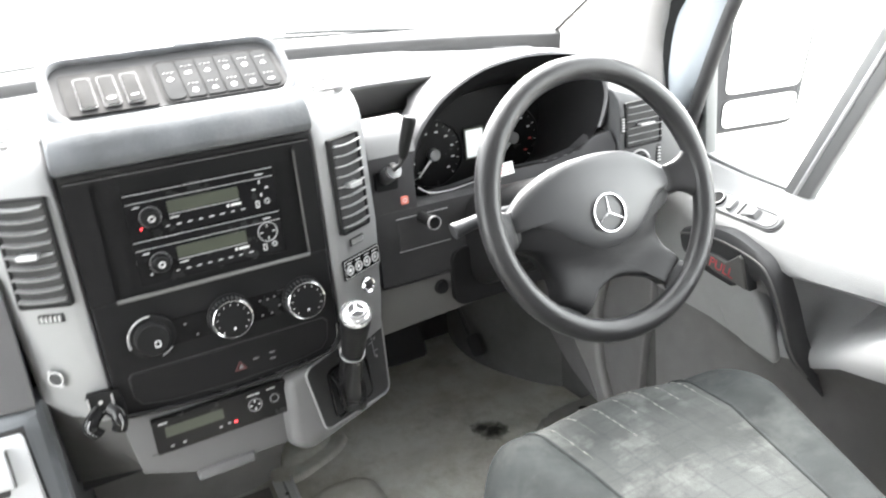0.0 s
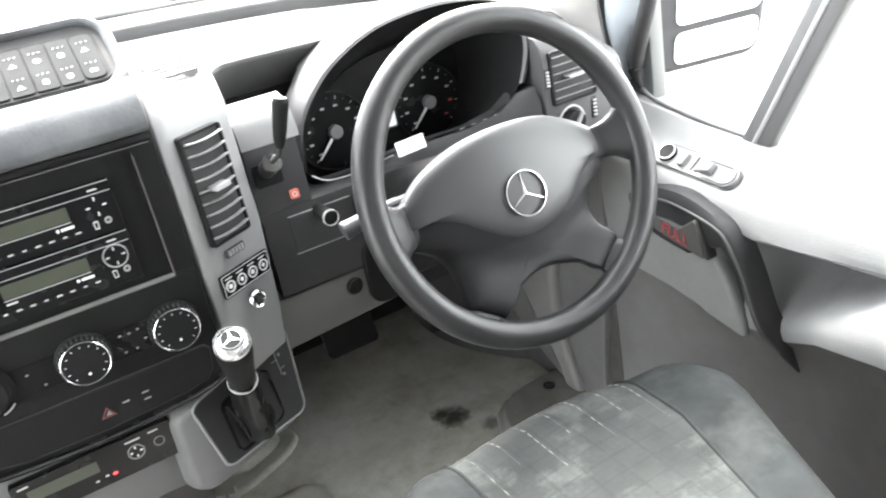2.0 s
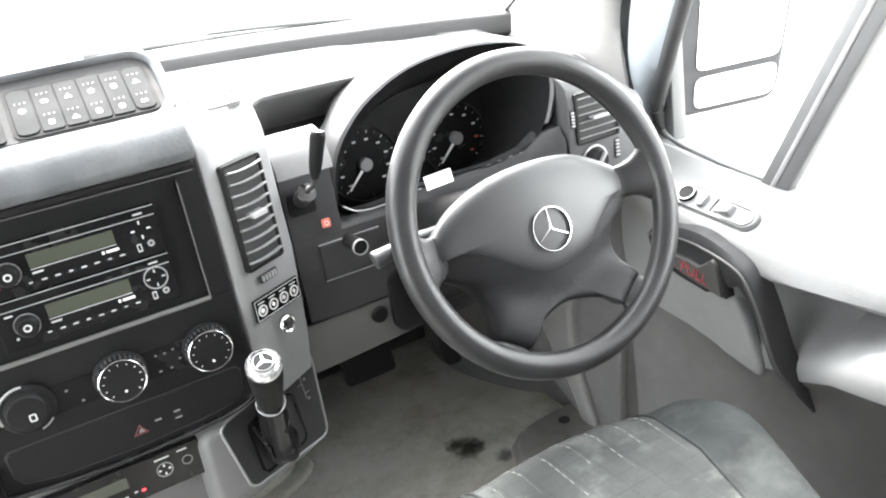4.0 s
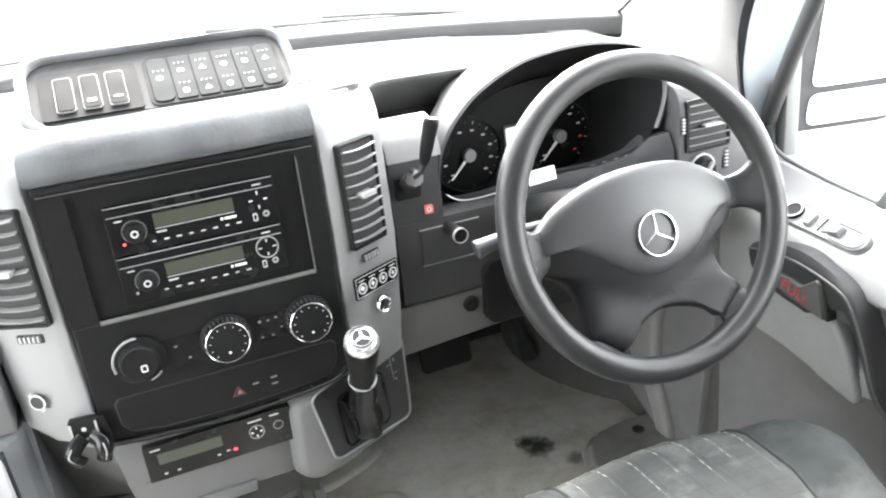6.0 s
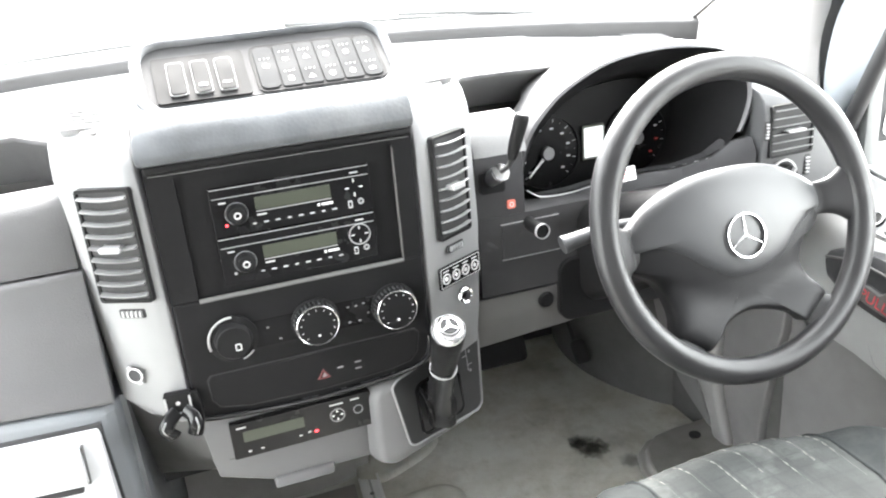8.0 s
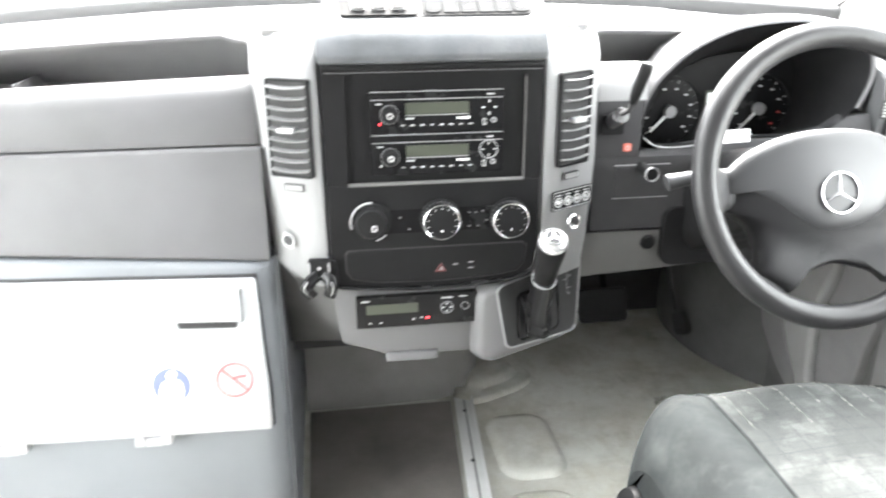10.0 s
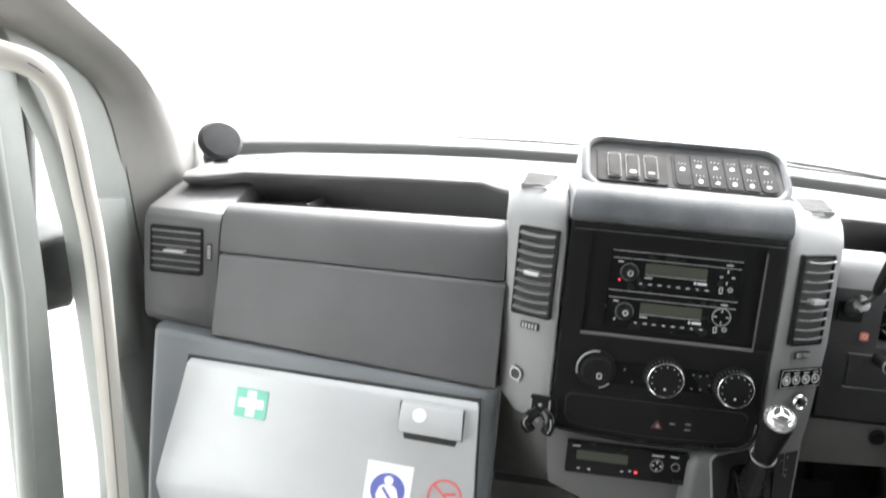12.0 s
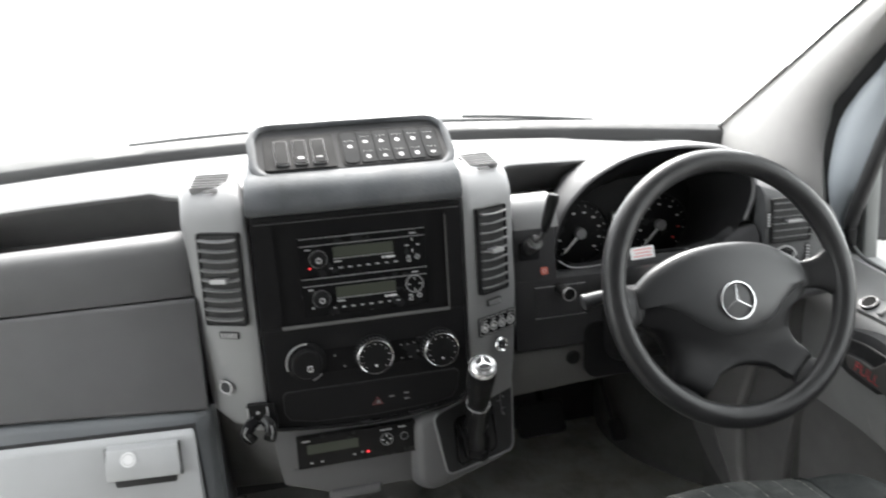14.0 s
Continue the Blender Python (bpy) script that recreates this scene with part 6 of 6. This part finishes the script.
def seat_profile(x, lift=0.0):
    """Points (y, z) over the cushion from its back to under its front roll."""
    s = (x - SX0) / (SX1 - SX0)
    e = min(s, 1 - s)
    edge = min(1.0, e / 0.16)
    drop = 0.075 * (1 - math.sqrt(max(0.0, 1 - (1 - edge) ** 2.2)))
    crown = 0.008 * math.sin(math.pi * min(1, max(0, (s - 0.22) / 0.53))) + 0.012 * math.exp(-((s - 0.88) / 0.09) ** 2) + 0.010 * math.exp(-((s - 0.12) / 0.09) ** 2)
    zt = 0.428 + crown - drop + lift
    yf = 0.655 - 0.05 * (2 * max(0, s - 0.42)) ** 2.6 - 0.02 * (2 * max(0, 0.42 - s)) ** 2.6 - 0.045 * (1 - edge) ** 2 + lift
    pts = [(0.08, zt - 0.02), (0.25, zt - 0.012), (0.42, zt - 0.004), (0.50, zt)]
    for k in range(1, 9):
        a = radians(90 - 13 * k)
        pts.append((yf - 0.085 + 0.085 * math.cos(a), zt - 0.075 + 0.075 * math.sin(a)))
    return pts


def drawn_in(x, y):
    """The cushion narrows a little towards the backrest."""
    return x - 0.42 * max(0.0, 0.52 - y) * max(0.0, (x - 0.34) / 0.288)


def seat_piece(xs, under=0.30):
    return rings_bm([[(drawn_in(x, y), y, z) for y, z in seat_profile(x)] + [(x, 0.60, under), (drawn_in(x, 0.08), 0.08, under)] for x in xs])


IN0, IN1 = 0.295, 0.532
part("cushion_insert", seat_piece(step(IN0, IN1, 24)), CLOTH, seat, "grey checked cloth centre panel")
part("side_bolster", seat_piece([SX0 + 0.001, SX0 + 0.004, SX0 + 0.01, SX0 + 0.018] + step(SX0 + 0.03, IN0 - 0.001, 10)), BOLSTER, seat, "dark blue-grey side bolster")
part("side_bolster", seat_piece(step(IN1 + 0.001, SX1 - 0.03, 10) + [SX1 - 0.018, SX1 - 0.01, SX1 - 0.004, SX1 - 0.001]), BOLSTER, seat, "dark blue-grey side bolster")
for x in (IN0, IN1):
    part("piping", tube([(drawn_in(x, y), y, z + 0.0005) for y, z in seat_profile(x)], 0.0022, 8), BOLSTER, seat)
fray = random.Random(8)
for k in range(7):
    x = IN0 + 0.02 + 0.034 * k
    line = [Vector((drawn_in(x, y), y, z)) for y, z in seat_profile(x, 0.0004)]
    dense = []
    for a, b in zip(line, line[1:]):
        n = max(1, int((b - a).length / 0.0025))
        dense += [a.lerp(b, j / n) for j in range(n)]
    first = int(len(dense) * (0.76 if k % 2 else 0.7))
    dashes = dense[first:]
    thick, on = [], True
    for i in range(len(dashes)):
        if i % 5 == 0:
            on = fray.random() > 0.55 * (1 - i / len(dashes)) ** 1.5
        thick.append(0.00065 if on and i % 5 < 3 else 0.0001)
    part("stitch_row", tube(dashes, 0.0005, 5, radii=thick), THREAD, seat, "pale dashed stitching")
part("seat_base", rings_bm([[(0.22, 0.08, 0.0), (0.61, 0.08, 0.0), (0.61, 0.55, 0.0), (0.22, 0.55, 0.0)], [(0.22, 0.08, 0.305), (0.61, 0.08, 0.305), (0.61, 0.58, 0.305), (0.22, 0.58, 0.305)]]), BLACK, seat, "black seat box", bevel=0.01)
part("adjuster", moved(lathe([(0.028, -0.03), (0.03, 0.0), (0.024, 0.012), (0, 0.014)], 20), pose(0.195, 0.56, 0.30, 0, -70, 0)), BLACK, seat, "black seat adjuster knob")
buckle = thing("belt_buckle", "black seat belt buckle with red button", "belt buckle")
part("buckle_body", moved(slab(rrect(0.045, 0.06, 0.01), 0.02), pose(0.168, 0.42, 0.30, 25, -15, 0)), BLACK, buckle, bevel=0.004)
part("release_button", moved(slab(rrect(0.026, 0.014, 0.003, 3, 0, 0.018), 0.022), pose(0.168, 0.42, 0.30, 25, -15, 0)), RED, buckle)
part("buckle_stem", tube([(0.175, 0.40, 0.31), (0.2, 0.32, 0.2), (0.215, 0.3, 0.1)], 0.01, 8), RUBBER, buckle)

# ---- passenger side: locker panel, locker, stickers ----
def panel_profile(zt):
    return [(0.884, zt - 0.002), (0.878, zt - 0.01), (0.868, 0.40), (0.866, 0.26), (0.872, 0.0), (1.1, 0.0), (1.1, zt - 0.002)]


panel_rings = []
for x, dy in ((-0.79, 0.012), (-0.786, 0.004), (-0.778, 0.0), (-0.29, 0.0), (-0.27, 0.001), (-0.256, 0.005), (-0.246, 0.012), (-0.24, 0.021), (-0.2375, 0.034)):
    top = lerp(0.572, 0.53, (x + 0.79) / 0.5525)
    panel_rings.append([(x, y + (dy if y < 1 else 0), z) for y, z in panel_profile(top)])
solid("locker_panel", rings_bm(panel_rings), PANEL, "blue-grey panel under the dashboard round the locker", "panel", kind="structure", bevel=0.005)
locker = thing("locker", "silver painted locker lid with hinges and stickers", "locker")
def lid_y(z):
    return 0.838 + (z - 0.35) * 0.1647


LID = [((-0.722, 0.874, 0.5295), (-0.266, 0.874, 0.511)), *(((xl, lid_y(zl), zl), (xr, lid_y(zr), zr)) for xl, zl, xr, zr in ((-0.727, 0.522, -0.264, 0.503), (-0.737, 0.46, -0.262, 0.45), (-0.748, 0.405, -0.26, 0.40), (-0.756, 0.36, -0.2575, 0.355), (-0.759, 0.337, -0.257, 0.331))),
       ((-0.7595, 0.8358, 0.329), (-0.257, 0.8352, 0.3235)), ((-0.753, 0.846, 0.288), (-0.2572, 0.846, 0.2745))]
lid = part("lid", rings_bm([[a, b, (b[0], 0.885, b[2]), (a[0], 0.885, a[2])] for a, b in LID]), SILVER, locker, "silver painted lid", bevel=0.003)
part("lid_gap", rings_bm([[(-0.727, 0.8745, 0.5335), (-0.262, 0.8745, 0.5155), (-0.262, 0.89, 0.5155), (-0.727, 0.89, 0.5335)], [(-0.764, 0.8648, 0.34), (-0.253, 0.8648, 0.33), (-0.253, 0.89, 0.33), (-0.764, 0.89, 0.34)], [(-0.757, 0.8645, 0.284), (-0.2535, 0.8645, 0.271), (-0.2535, 0.89, 0.271), (-0.757, 0.89, 0.284)]]), RUBBER, locker, "dark joint round the lid")
part("lid_handle", rings_bm([[(-0.379, 0.874, 0.5085), (-0.288, 0.874, 0.504), (-0.288, 0.885, 0.504), (-0.379, 0.885, 0.5085)], [(-0.381, 0.851, 0.505), (-0.287, 0.851, 0.5), (-0.287, 0.87, 0.5), (-0.381, 0.87, 0.505)],
                             [(-0.382, 0.841, 0.484), (-0.286, 0.841, 0.479), (-0.286, 0.862, 0.479), (-0.382, 0.862, 0.484)], [(-0.382, 0.84, 0.464), (-0.286, 0.84, 0.459), (-0.286, 0.858, 0.454), (-0.382, 0.858, 0.459)]]), SILVER, locker, "silver box-shaped lift handle", bevel=0.005, seg=3)
em2 = facing(-0.352, 0.8445, 0.491, 22)
dot = part("handle_sticker", moved(slab(circle(0.0105, 24), 0.001), em2), PAPER, locker, "small round white sticker")
part("sticker_ring", moved(frame_slab(circle(0.008, 24), circle(0.0068, 24), 0.0014), em2), PRINT, dot)
# black piece paints the shadow that the handle throws below itself
part("handle_shadow", rings_bm([[(-0.377, 0.8535, 0.464), (-0.291, 0.8535, 0.459), (-0.291, 0.866, 0.459), (-0.377, 0.866, 0.464)], [(-0.374, 0.8512, 0.4475), (-0.294, 0.8512, 0.4435), (-0.294, 0.862, 0.4435), (-0.374, 0.862, 0.4475)]]), RUBBER, locker, "black piece as the shadow in the recess under the handle", bevel=0.002)
part("handle_gap", rings_bm([[(-0.384, 0.8555, 0.505), (-0.284, 0.8555, 0.5), (-0.284, 0.88, 0.5), (-0.384, 0.88, 0.505)], [(-0.384, 0.8525, 0.458), (-0.284, 0.8525, 0.453), (-0.284, 0.87, 0.453), (-0.384, 0.87, 0.458)]]), KNEE, locker, "dark joint round the handle")
for hx in (-0.628, -0.428):
    zt = lerp(0.2885, 0.275, (hx + 0.753) / 0.496) + 0.003
    h = part("hinge", joined(box(hx - 0.026, hx - 0.012, 0.841, 0.868, zt - 0.016, zt), box(hx - 0.014, hx + 0.014, 0.844, 0.868, zt - 0.019, zt - 0.004), box(hx + 0.012, hx + 0.026, 0.841, 0.868, zt - 0.016, zt)), ALLOY, locker, "bright metal hinge", bevel=0.002)
    for dx in (-0.007, 0.007):
        part("screw", moved(lathe([(0.0035, 0), (0.003, 0.0015), (0, 0.002)], 12), facing(hx + dx, 0.844, zt - 0.011)), STEEL, h)

lid_up = Vector((0, 0.028, 0.17)).normalized()
lid_out = Vector((0, -lid_up.z, lid_up.y))


def on_lid(x, z, roll=0.0):
    y = 0.838 + (z - 0.35) / lid_up.z * lid_up.y - 0.0008
    return Matrix.Translation((x, y, z)) @ Matrix((Vector((1, 0, 0)), lid_up, lid_out)).transposed().to_4x4() @ pose(0, 0, 0, 0, 0, roll)


belt = thing("seat_belt_sticker", "white square sticker with blue round seat belt sign", "sticker")
m = on_lid(-0.391, 0.366, -3)
part("sheet", moved(slab(rrect(0.072, 0.084, 0.001, 2), 0.0008), m), PAPER, belt)
part("blue_disc", moved(slab(circle(0.0268, 40), 0.0012), m @ pose(0, 0.0, 0)), BLUE, belt)
part("pictogram", moved(slab([(-0.015, -0.0205), (-0.007, -0.0235), (0.0, -0.0225), (0.007, -0.0235), (0.015, -0.0205), (0.0175, -0.008), (0.0135, 0.004), (0.007, 0.0085), (-0.007, 0.0085), (-0.0135, 0.004), (-0.0175, -0.008)], 0.0016), m), WHITE, belt)
part("pictogram_top", moved(slab(circle(0.0072, 18), 0.0016), m @ pose(0, 0.0155, 0)), WHITE, belt)
part("pictogram_strap", moved(box(-0.002, 0.002, -0.014, 0.014, 0.0016, 0.002), m @ pose(0.001, -0.007, 0, 0, 0, 40)), BLUE, belt)
smoke = thing("no_smoking_sticker", "red no-smoking sign stuck on the locker lid", "sticker")
m = on_lid(-0.303, 0.367, -2)
part("ring", moved(frame_slab(circle(0.0265, 40), circle(0.0232, 40), 0.001), m), RED_FADED, smoke)
part("slash", moved(box(-0.0245, 0.0245, -0.0016, 0.0016, 0, 0.0011), m @ pose(0, 0, 0, 0, 0, -42)), RED_FADED, smoke)
part("cigarette", moved(box(-0.004, 0.014, -0.002, 0.002, 0, 0.0007), m @ pose(0.003, 0.004, 0, 0, 0, 8)), RED_FADED, smoke)
aid = thing("first_aid_sticker", "small green sticker with white cross", "sticker")
m = on_lid(-0.617, 0.472, -3)
part("sheet", moved(slab(rrect(0.05, 0.046, 0.001, 2), 0.0008), m), GREEN, aid)
part("cross", moved(slab([(-0.007, -0.02), (0.007, -0.02), (0.007, -0.007), (0.02, -0.007), (0.02, 0.007), (0.007, 0.007), (0.007, 0.02), (-0.007, 0.02), (-0.007, 0.007), (-0.02, 0.007), (-0.02, -0.007), (-0.007, -0.007)], 0.0012), m), WHITE, aid)

# side of the locker box towards the gangway, and a black sheet for the shade under the console
solid("locker_side", box(-0.2395, -0.2325, 0.906, 1.72, 0.0, 0.53), PANEL, "blue-grey side of the locker box", "panel", kind="structure")
solid("console_shade", box(-0.227, 0.23, 1.05, 1.08, 0.30, 0.72), RUBBER, "black sheet painted as shade behind the centre console", "panel", kind="structure")
toe = [(-0.227, 1.36), (-0.05, 1.36), (0.06, 1.365), (0.13, 1.385), (0.17, 1.43), (0.185, 1.5), (0.19, 1.6), (0.19, 1.72), (-0.227, 1.72)]
solid("toe_board", rings_bm([[(x, y - 0.03 if y < 1.4 else y, 0.0) for x, y in toe], [(x, y - 0.012 if y < 1.4 else y, 0.012) for x, y in toe], [(x, y, 0.035) for x, y in toe], [(x, y + (0.02 if y < 1.7 else 0), 0.5) for x, y in toe]]), TOE, "grey toe board under the centre console", "panel", kind="structure")
mat_plan = ((-0.22, 0.11), (-0.012, 0.11), (0.0905, 1.318), (-0.22, 1.318))
solid("floor_mat", rings_bm([[(x, y, z) for x, y in mat_plan] for z in (0.0, 0.004)]), MAT, "dark brown gangway mat beside the rail", "floor mat", bevel=0.0015)


def floor_rise(x0, x1, y0, y1, r, h, label):
    """A low rounded mound pressed up in the vinyl, with soft edges."""
    rings = []
    for inset, z in ((0, 0.0), (0.004, h * 0.25), (0.009, h * 0.7), (0.016, h * 0.95), (0.026, h)):
        rings.append([((x0 + x1) / 2 + x, (y0 + y1) / 2 + y, z) for x, y in rrect(x1 - x0 - 2 * inset, y1 - y0 - 2 * inset, max(0.006, r - inset), 8)])
    return solid("floor_ridge", rings_bm(rings), FLOOR, label, "floor ridge", kind="structure")


floor_rise(0.146, 0.284, 1.018, 1.245, 0.05, 0.008, "soft-edged raised panel moulded into the vinyl floor")
floor_rise(0.13, 0.27, 0.72, 0.985, 0.05, 0.008, "soft-edged raised panel moulded into the vinyl floor")
# two-tier flange where the tunnel meets the floor at the head of the rail
FLANGE = smooth2([(0.1, 1.318), (0.147, 1.3), (0.209, 1.321), (0.266, 1.351), (0.298, 1.392), (0.285, 1.44), (0.23, 1.47), (0.16, 1.45), (0.11, 1.39)], 4)
fcx, fcy = 0.2, 1.4
flange_rings = []
for grow, z in ((1.0, 0.0), (0.985, 0.005), (0.94, 0.009), (0.89, 0.0095), (0.66, 0.0075), (0.62, 0.012), (0.56, 0.021), (0.46, 0.024), (0.2, 0.026)):
    flange_rings.append([(fcx + (x - fcx) * grow, fcy + (y - fcy) * grow + (1 - grow) * 0.045, z) for x, y in FLANGE])
solid("floor_ridge", rings_bm(flange_rings), FLOOR, "low two-step flange at the head of the rail", "floor ridge", kind="structure")
rail = thing("floor_rail", "flat aluminium rail screwed to the floor", "floor rail")
RM = pose(0.121, 1.327, 0.0, 0, 0, -4.9)
part("rail_bar", moved(box(-0.021, 0.021, -1.03, 0.0, 0.001, 0.0065), RM), RAIL, rail, bevel=0.0015)
part("rail_groove", moved(box(-0.0025, 0.0025, -1.02, -0.005, 0.006, 0.0068), RM), ALLOY, rail)
for k in range(6):
    part("screw", moved(lathe([(0.0048, 0), (0.004, 0.001), (0, 0.0012)], 12), RM @ pose(-0.002, -0.06 - 0.18 * k, 0.0068)), HUB, rail)
part("rail_edge", moved(box(0.016, 0.021, -1.03, -0.001, 0.0065, 0.0095), RM), RAIL, rail, bevel=0.001)

# round dark camera pod on the dash's corner
cam_pod = thing("dash_camera", "round dark camera pod on a short stand", "dash camera")
part("camera_body", moved(lathe([(0.0, -0.018), (0.024, -0.016), (0.034, -0.006), (0.036, 0.004), (0.03, 0.013), (0.0, 0.016)], 32), facing(-0.788, 1.13, 0.853, 25, 38) @ Matrix.Diagonal((1.15, 1.05, 1, 1))), RUBBER, cam_pod)
part("camera_stand", tube([(-0.785, 1.14, 0.80), (-0.79, 1.135, 0.84)], 0.014, 12), RUBBER, cam_pod)

# ---- entrance side ----
grab = thing("grab_handle", "cream powder-coated grab handle by the entrance", "grab handle")
rail_line = spline([(-0.885, 0.58, 0.975), (-0.84, 0.585, 0.968), (-0.80, 0.615, 0.95), (-0.80, 0.66, 0.90), (-0.80, 0.70, 0.80), (-0.80, 0.735, 0.69), (-0.80, 0.775, 0.47), (-0.80, 0.815, 0.21), (-0.80, 0.818, 0.17), (-0.80, 0.80, 0.15), (-0.83, 0.775, 0.145), (-0.89, 0.75, 0.145)], 6)
part("rail", tube(rail_line, 0.0152, 16), BEIGE, grab)
part("rail_seam", tube([p + Vector((0.0075, -0.0132, 0)) for p in rail_line[10:-20]], 0.0011, 6), KNEE, grab, "fine weld seam down the handle")
for y, z in ((0.58, 0.975), (0.75, 0.145)):
    part("fixing_flange", tube([(-0.895, y, z), (-0.885, y, z)], 0.03, 20), BEIGE, grab)
trim_rings = []
for z, y_in, y_out, x_in in ((0.0, 1.06, 0.99, -0.80), (0.3, 1.03, 0.95, -0.82), (0.58, 0.99, 0.885, -0.85), (0.70, 0.965, 0.855, -0.862), (0.85, 0.93, 0.79, -0.872), (1.0, 0.85, 0.68, -0.875), (1.15, 0.7, 0.52, -0.87), (1.42, 0.45, 0.3, -0.84)):
    trim_rings.append([(x_in, y_in, z), (x_in - 0.018, y_out, z), (-0.93, y_out + 0.01, z), (-0.93, y_in + 0.12, z), (x_in, y_in + 0.1, z)])
solid("entrance_trim", rings_bm(trim_rings), ENTRY, "grey trim panel between dashboard and entrance", "pillar trim", kind="structure", bevel=0.008)
solid("trim_joint", tube(spline([(-0.873, 0.84, 1.01), (-0.872, 0.905, 0.90), (-0.868, 0.945, 0.80), (-0.860, 0.972, 0.69), (-0.850, 0.992, 0.58)], 6), 0.002, 8), KNEE, "dark joint between pillar trim and entrance trim", "trim", kind="structure")
part_cover = thing("fuse_cover", "grey clip-on cover on the entrance trim", "cover")
part("cover_plate", rings_bm([[(-0.872, 0.93, 0.763), (-0.888, 0.845, 0.769), (-0.866, 0.9, 0.5), (-0.85, 0.965, 0.5)], [(-0.862, 0.929, 0.763), (-0.877, 0.84, 0.769), (-0.858, 0.895, 0.5), (-0.842, 0.963, 0.5)]]), ENTRY, part_cover, bevel=0.002)
entry = thing("entrance_door", "glazed entrance door with grey metal frame", "door")
part("front_stile", rings_bm([[(-0.935, y - 0.045, z), (-0.905, y - 0.045, z), (-0.905, y + 0.035, z), (-0.935, y + 0.035, z)] for y, z in ((0.83, 0.0), (0.79, 0.35), (0.75, 0.65), (0.69, 0.95), (0.62, 1.2), (0.55, 1.42))]), ENTRY, entry, "pale grey door frame", bevel=0.006)
part("stile_seal", tube([(-0.9, 0.745, 0.1), (-0.9, 0.705, 0.65), (-0.9, 0.645, 0.95), (-0.9, 0.57, 1.2)], 0.012, 10), ENTRY, entry)
part("rear_stile", box(-0.94, -0.905, -0.02, 0.05, 0.0, 1.42), PANEL, entry, bevel=0.006)
part("kick_panel", rings_bm([[(x, y, z) for x, y, z in ((-0.94, 0.05, 0.0), (-0.91, 0.05, 0.0), (-0.91, 1.05, 0.0), (-0.94, 1.05, 0.0))], [(-0.94, 0.05, 0.14), (-0.91, 0.05, 0.14), (-0.91, 1.05, 0.2), (-0.94, 1.05, 0.2)]]), PANEL, entry)
part("top_rail", box(-0.94, -0.905, 0.0, 0.56, 1.36, 1.42), PANEL, entry)
pane = part("door_glass", box(-0.926, -0.922, 0.03, 1.08, 0.12, 1.40), GLASS, entry, "clear glass")
pane.visible_shadow = False
lm = thing("door_mirror", "dark mirror arm and housing outside the entrance", "door mirror")
part("arm", rings_bm([[(-0.945, 0.80, 0.585), (-0.945, 0.93, 0.57), (-0.945, 0.93, 0.70), (-0.945, 0.80, 0.70)], [(-1.06, 0.86, 0.60), (-1.06, 0.98, 0.6), (-1.06, 0.98, 0.72), (-1.06, 0.86, 0.72)]]), BLACK, lm, bevel=0.015)
part("housing", moved(slab(rrect(0.2, 0.37, 0.03), 0.06), facing(-1.12, 0.92, 0.82, 0, 20)), BLACK, lm, bevel=0.012)
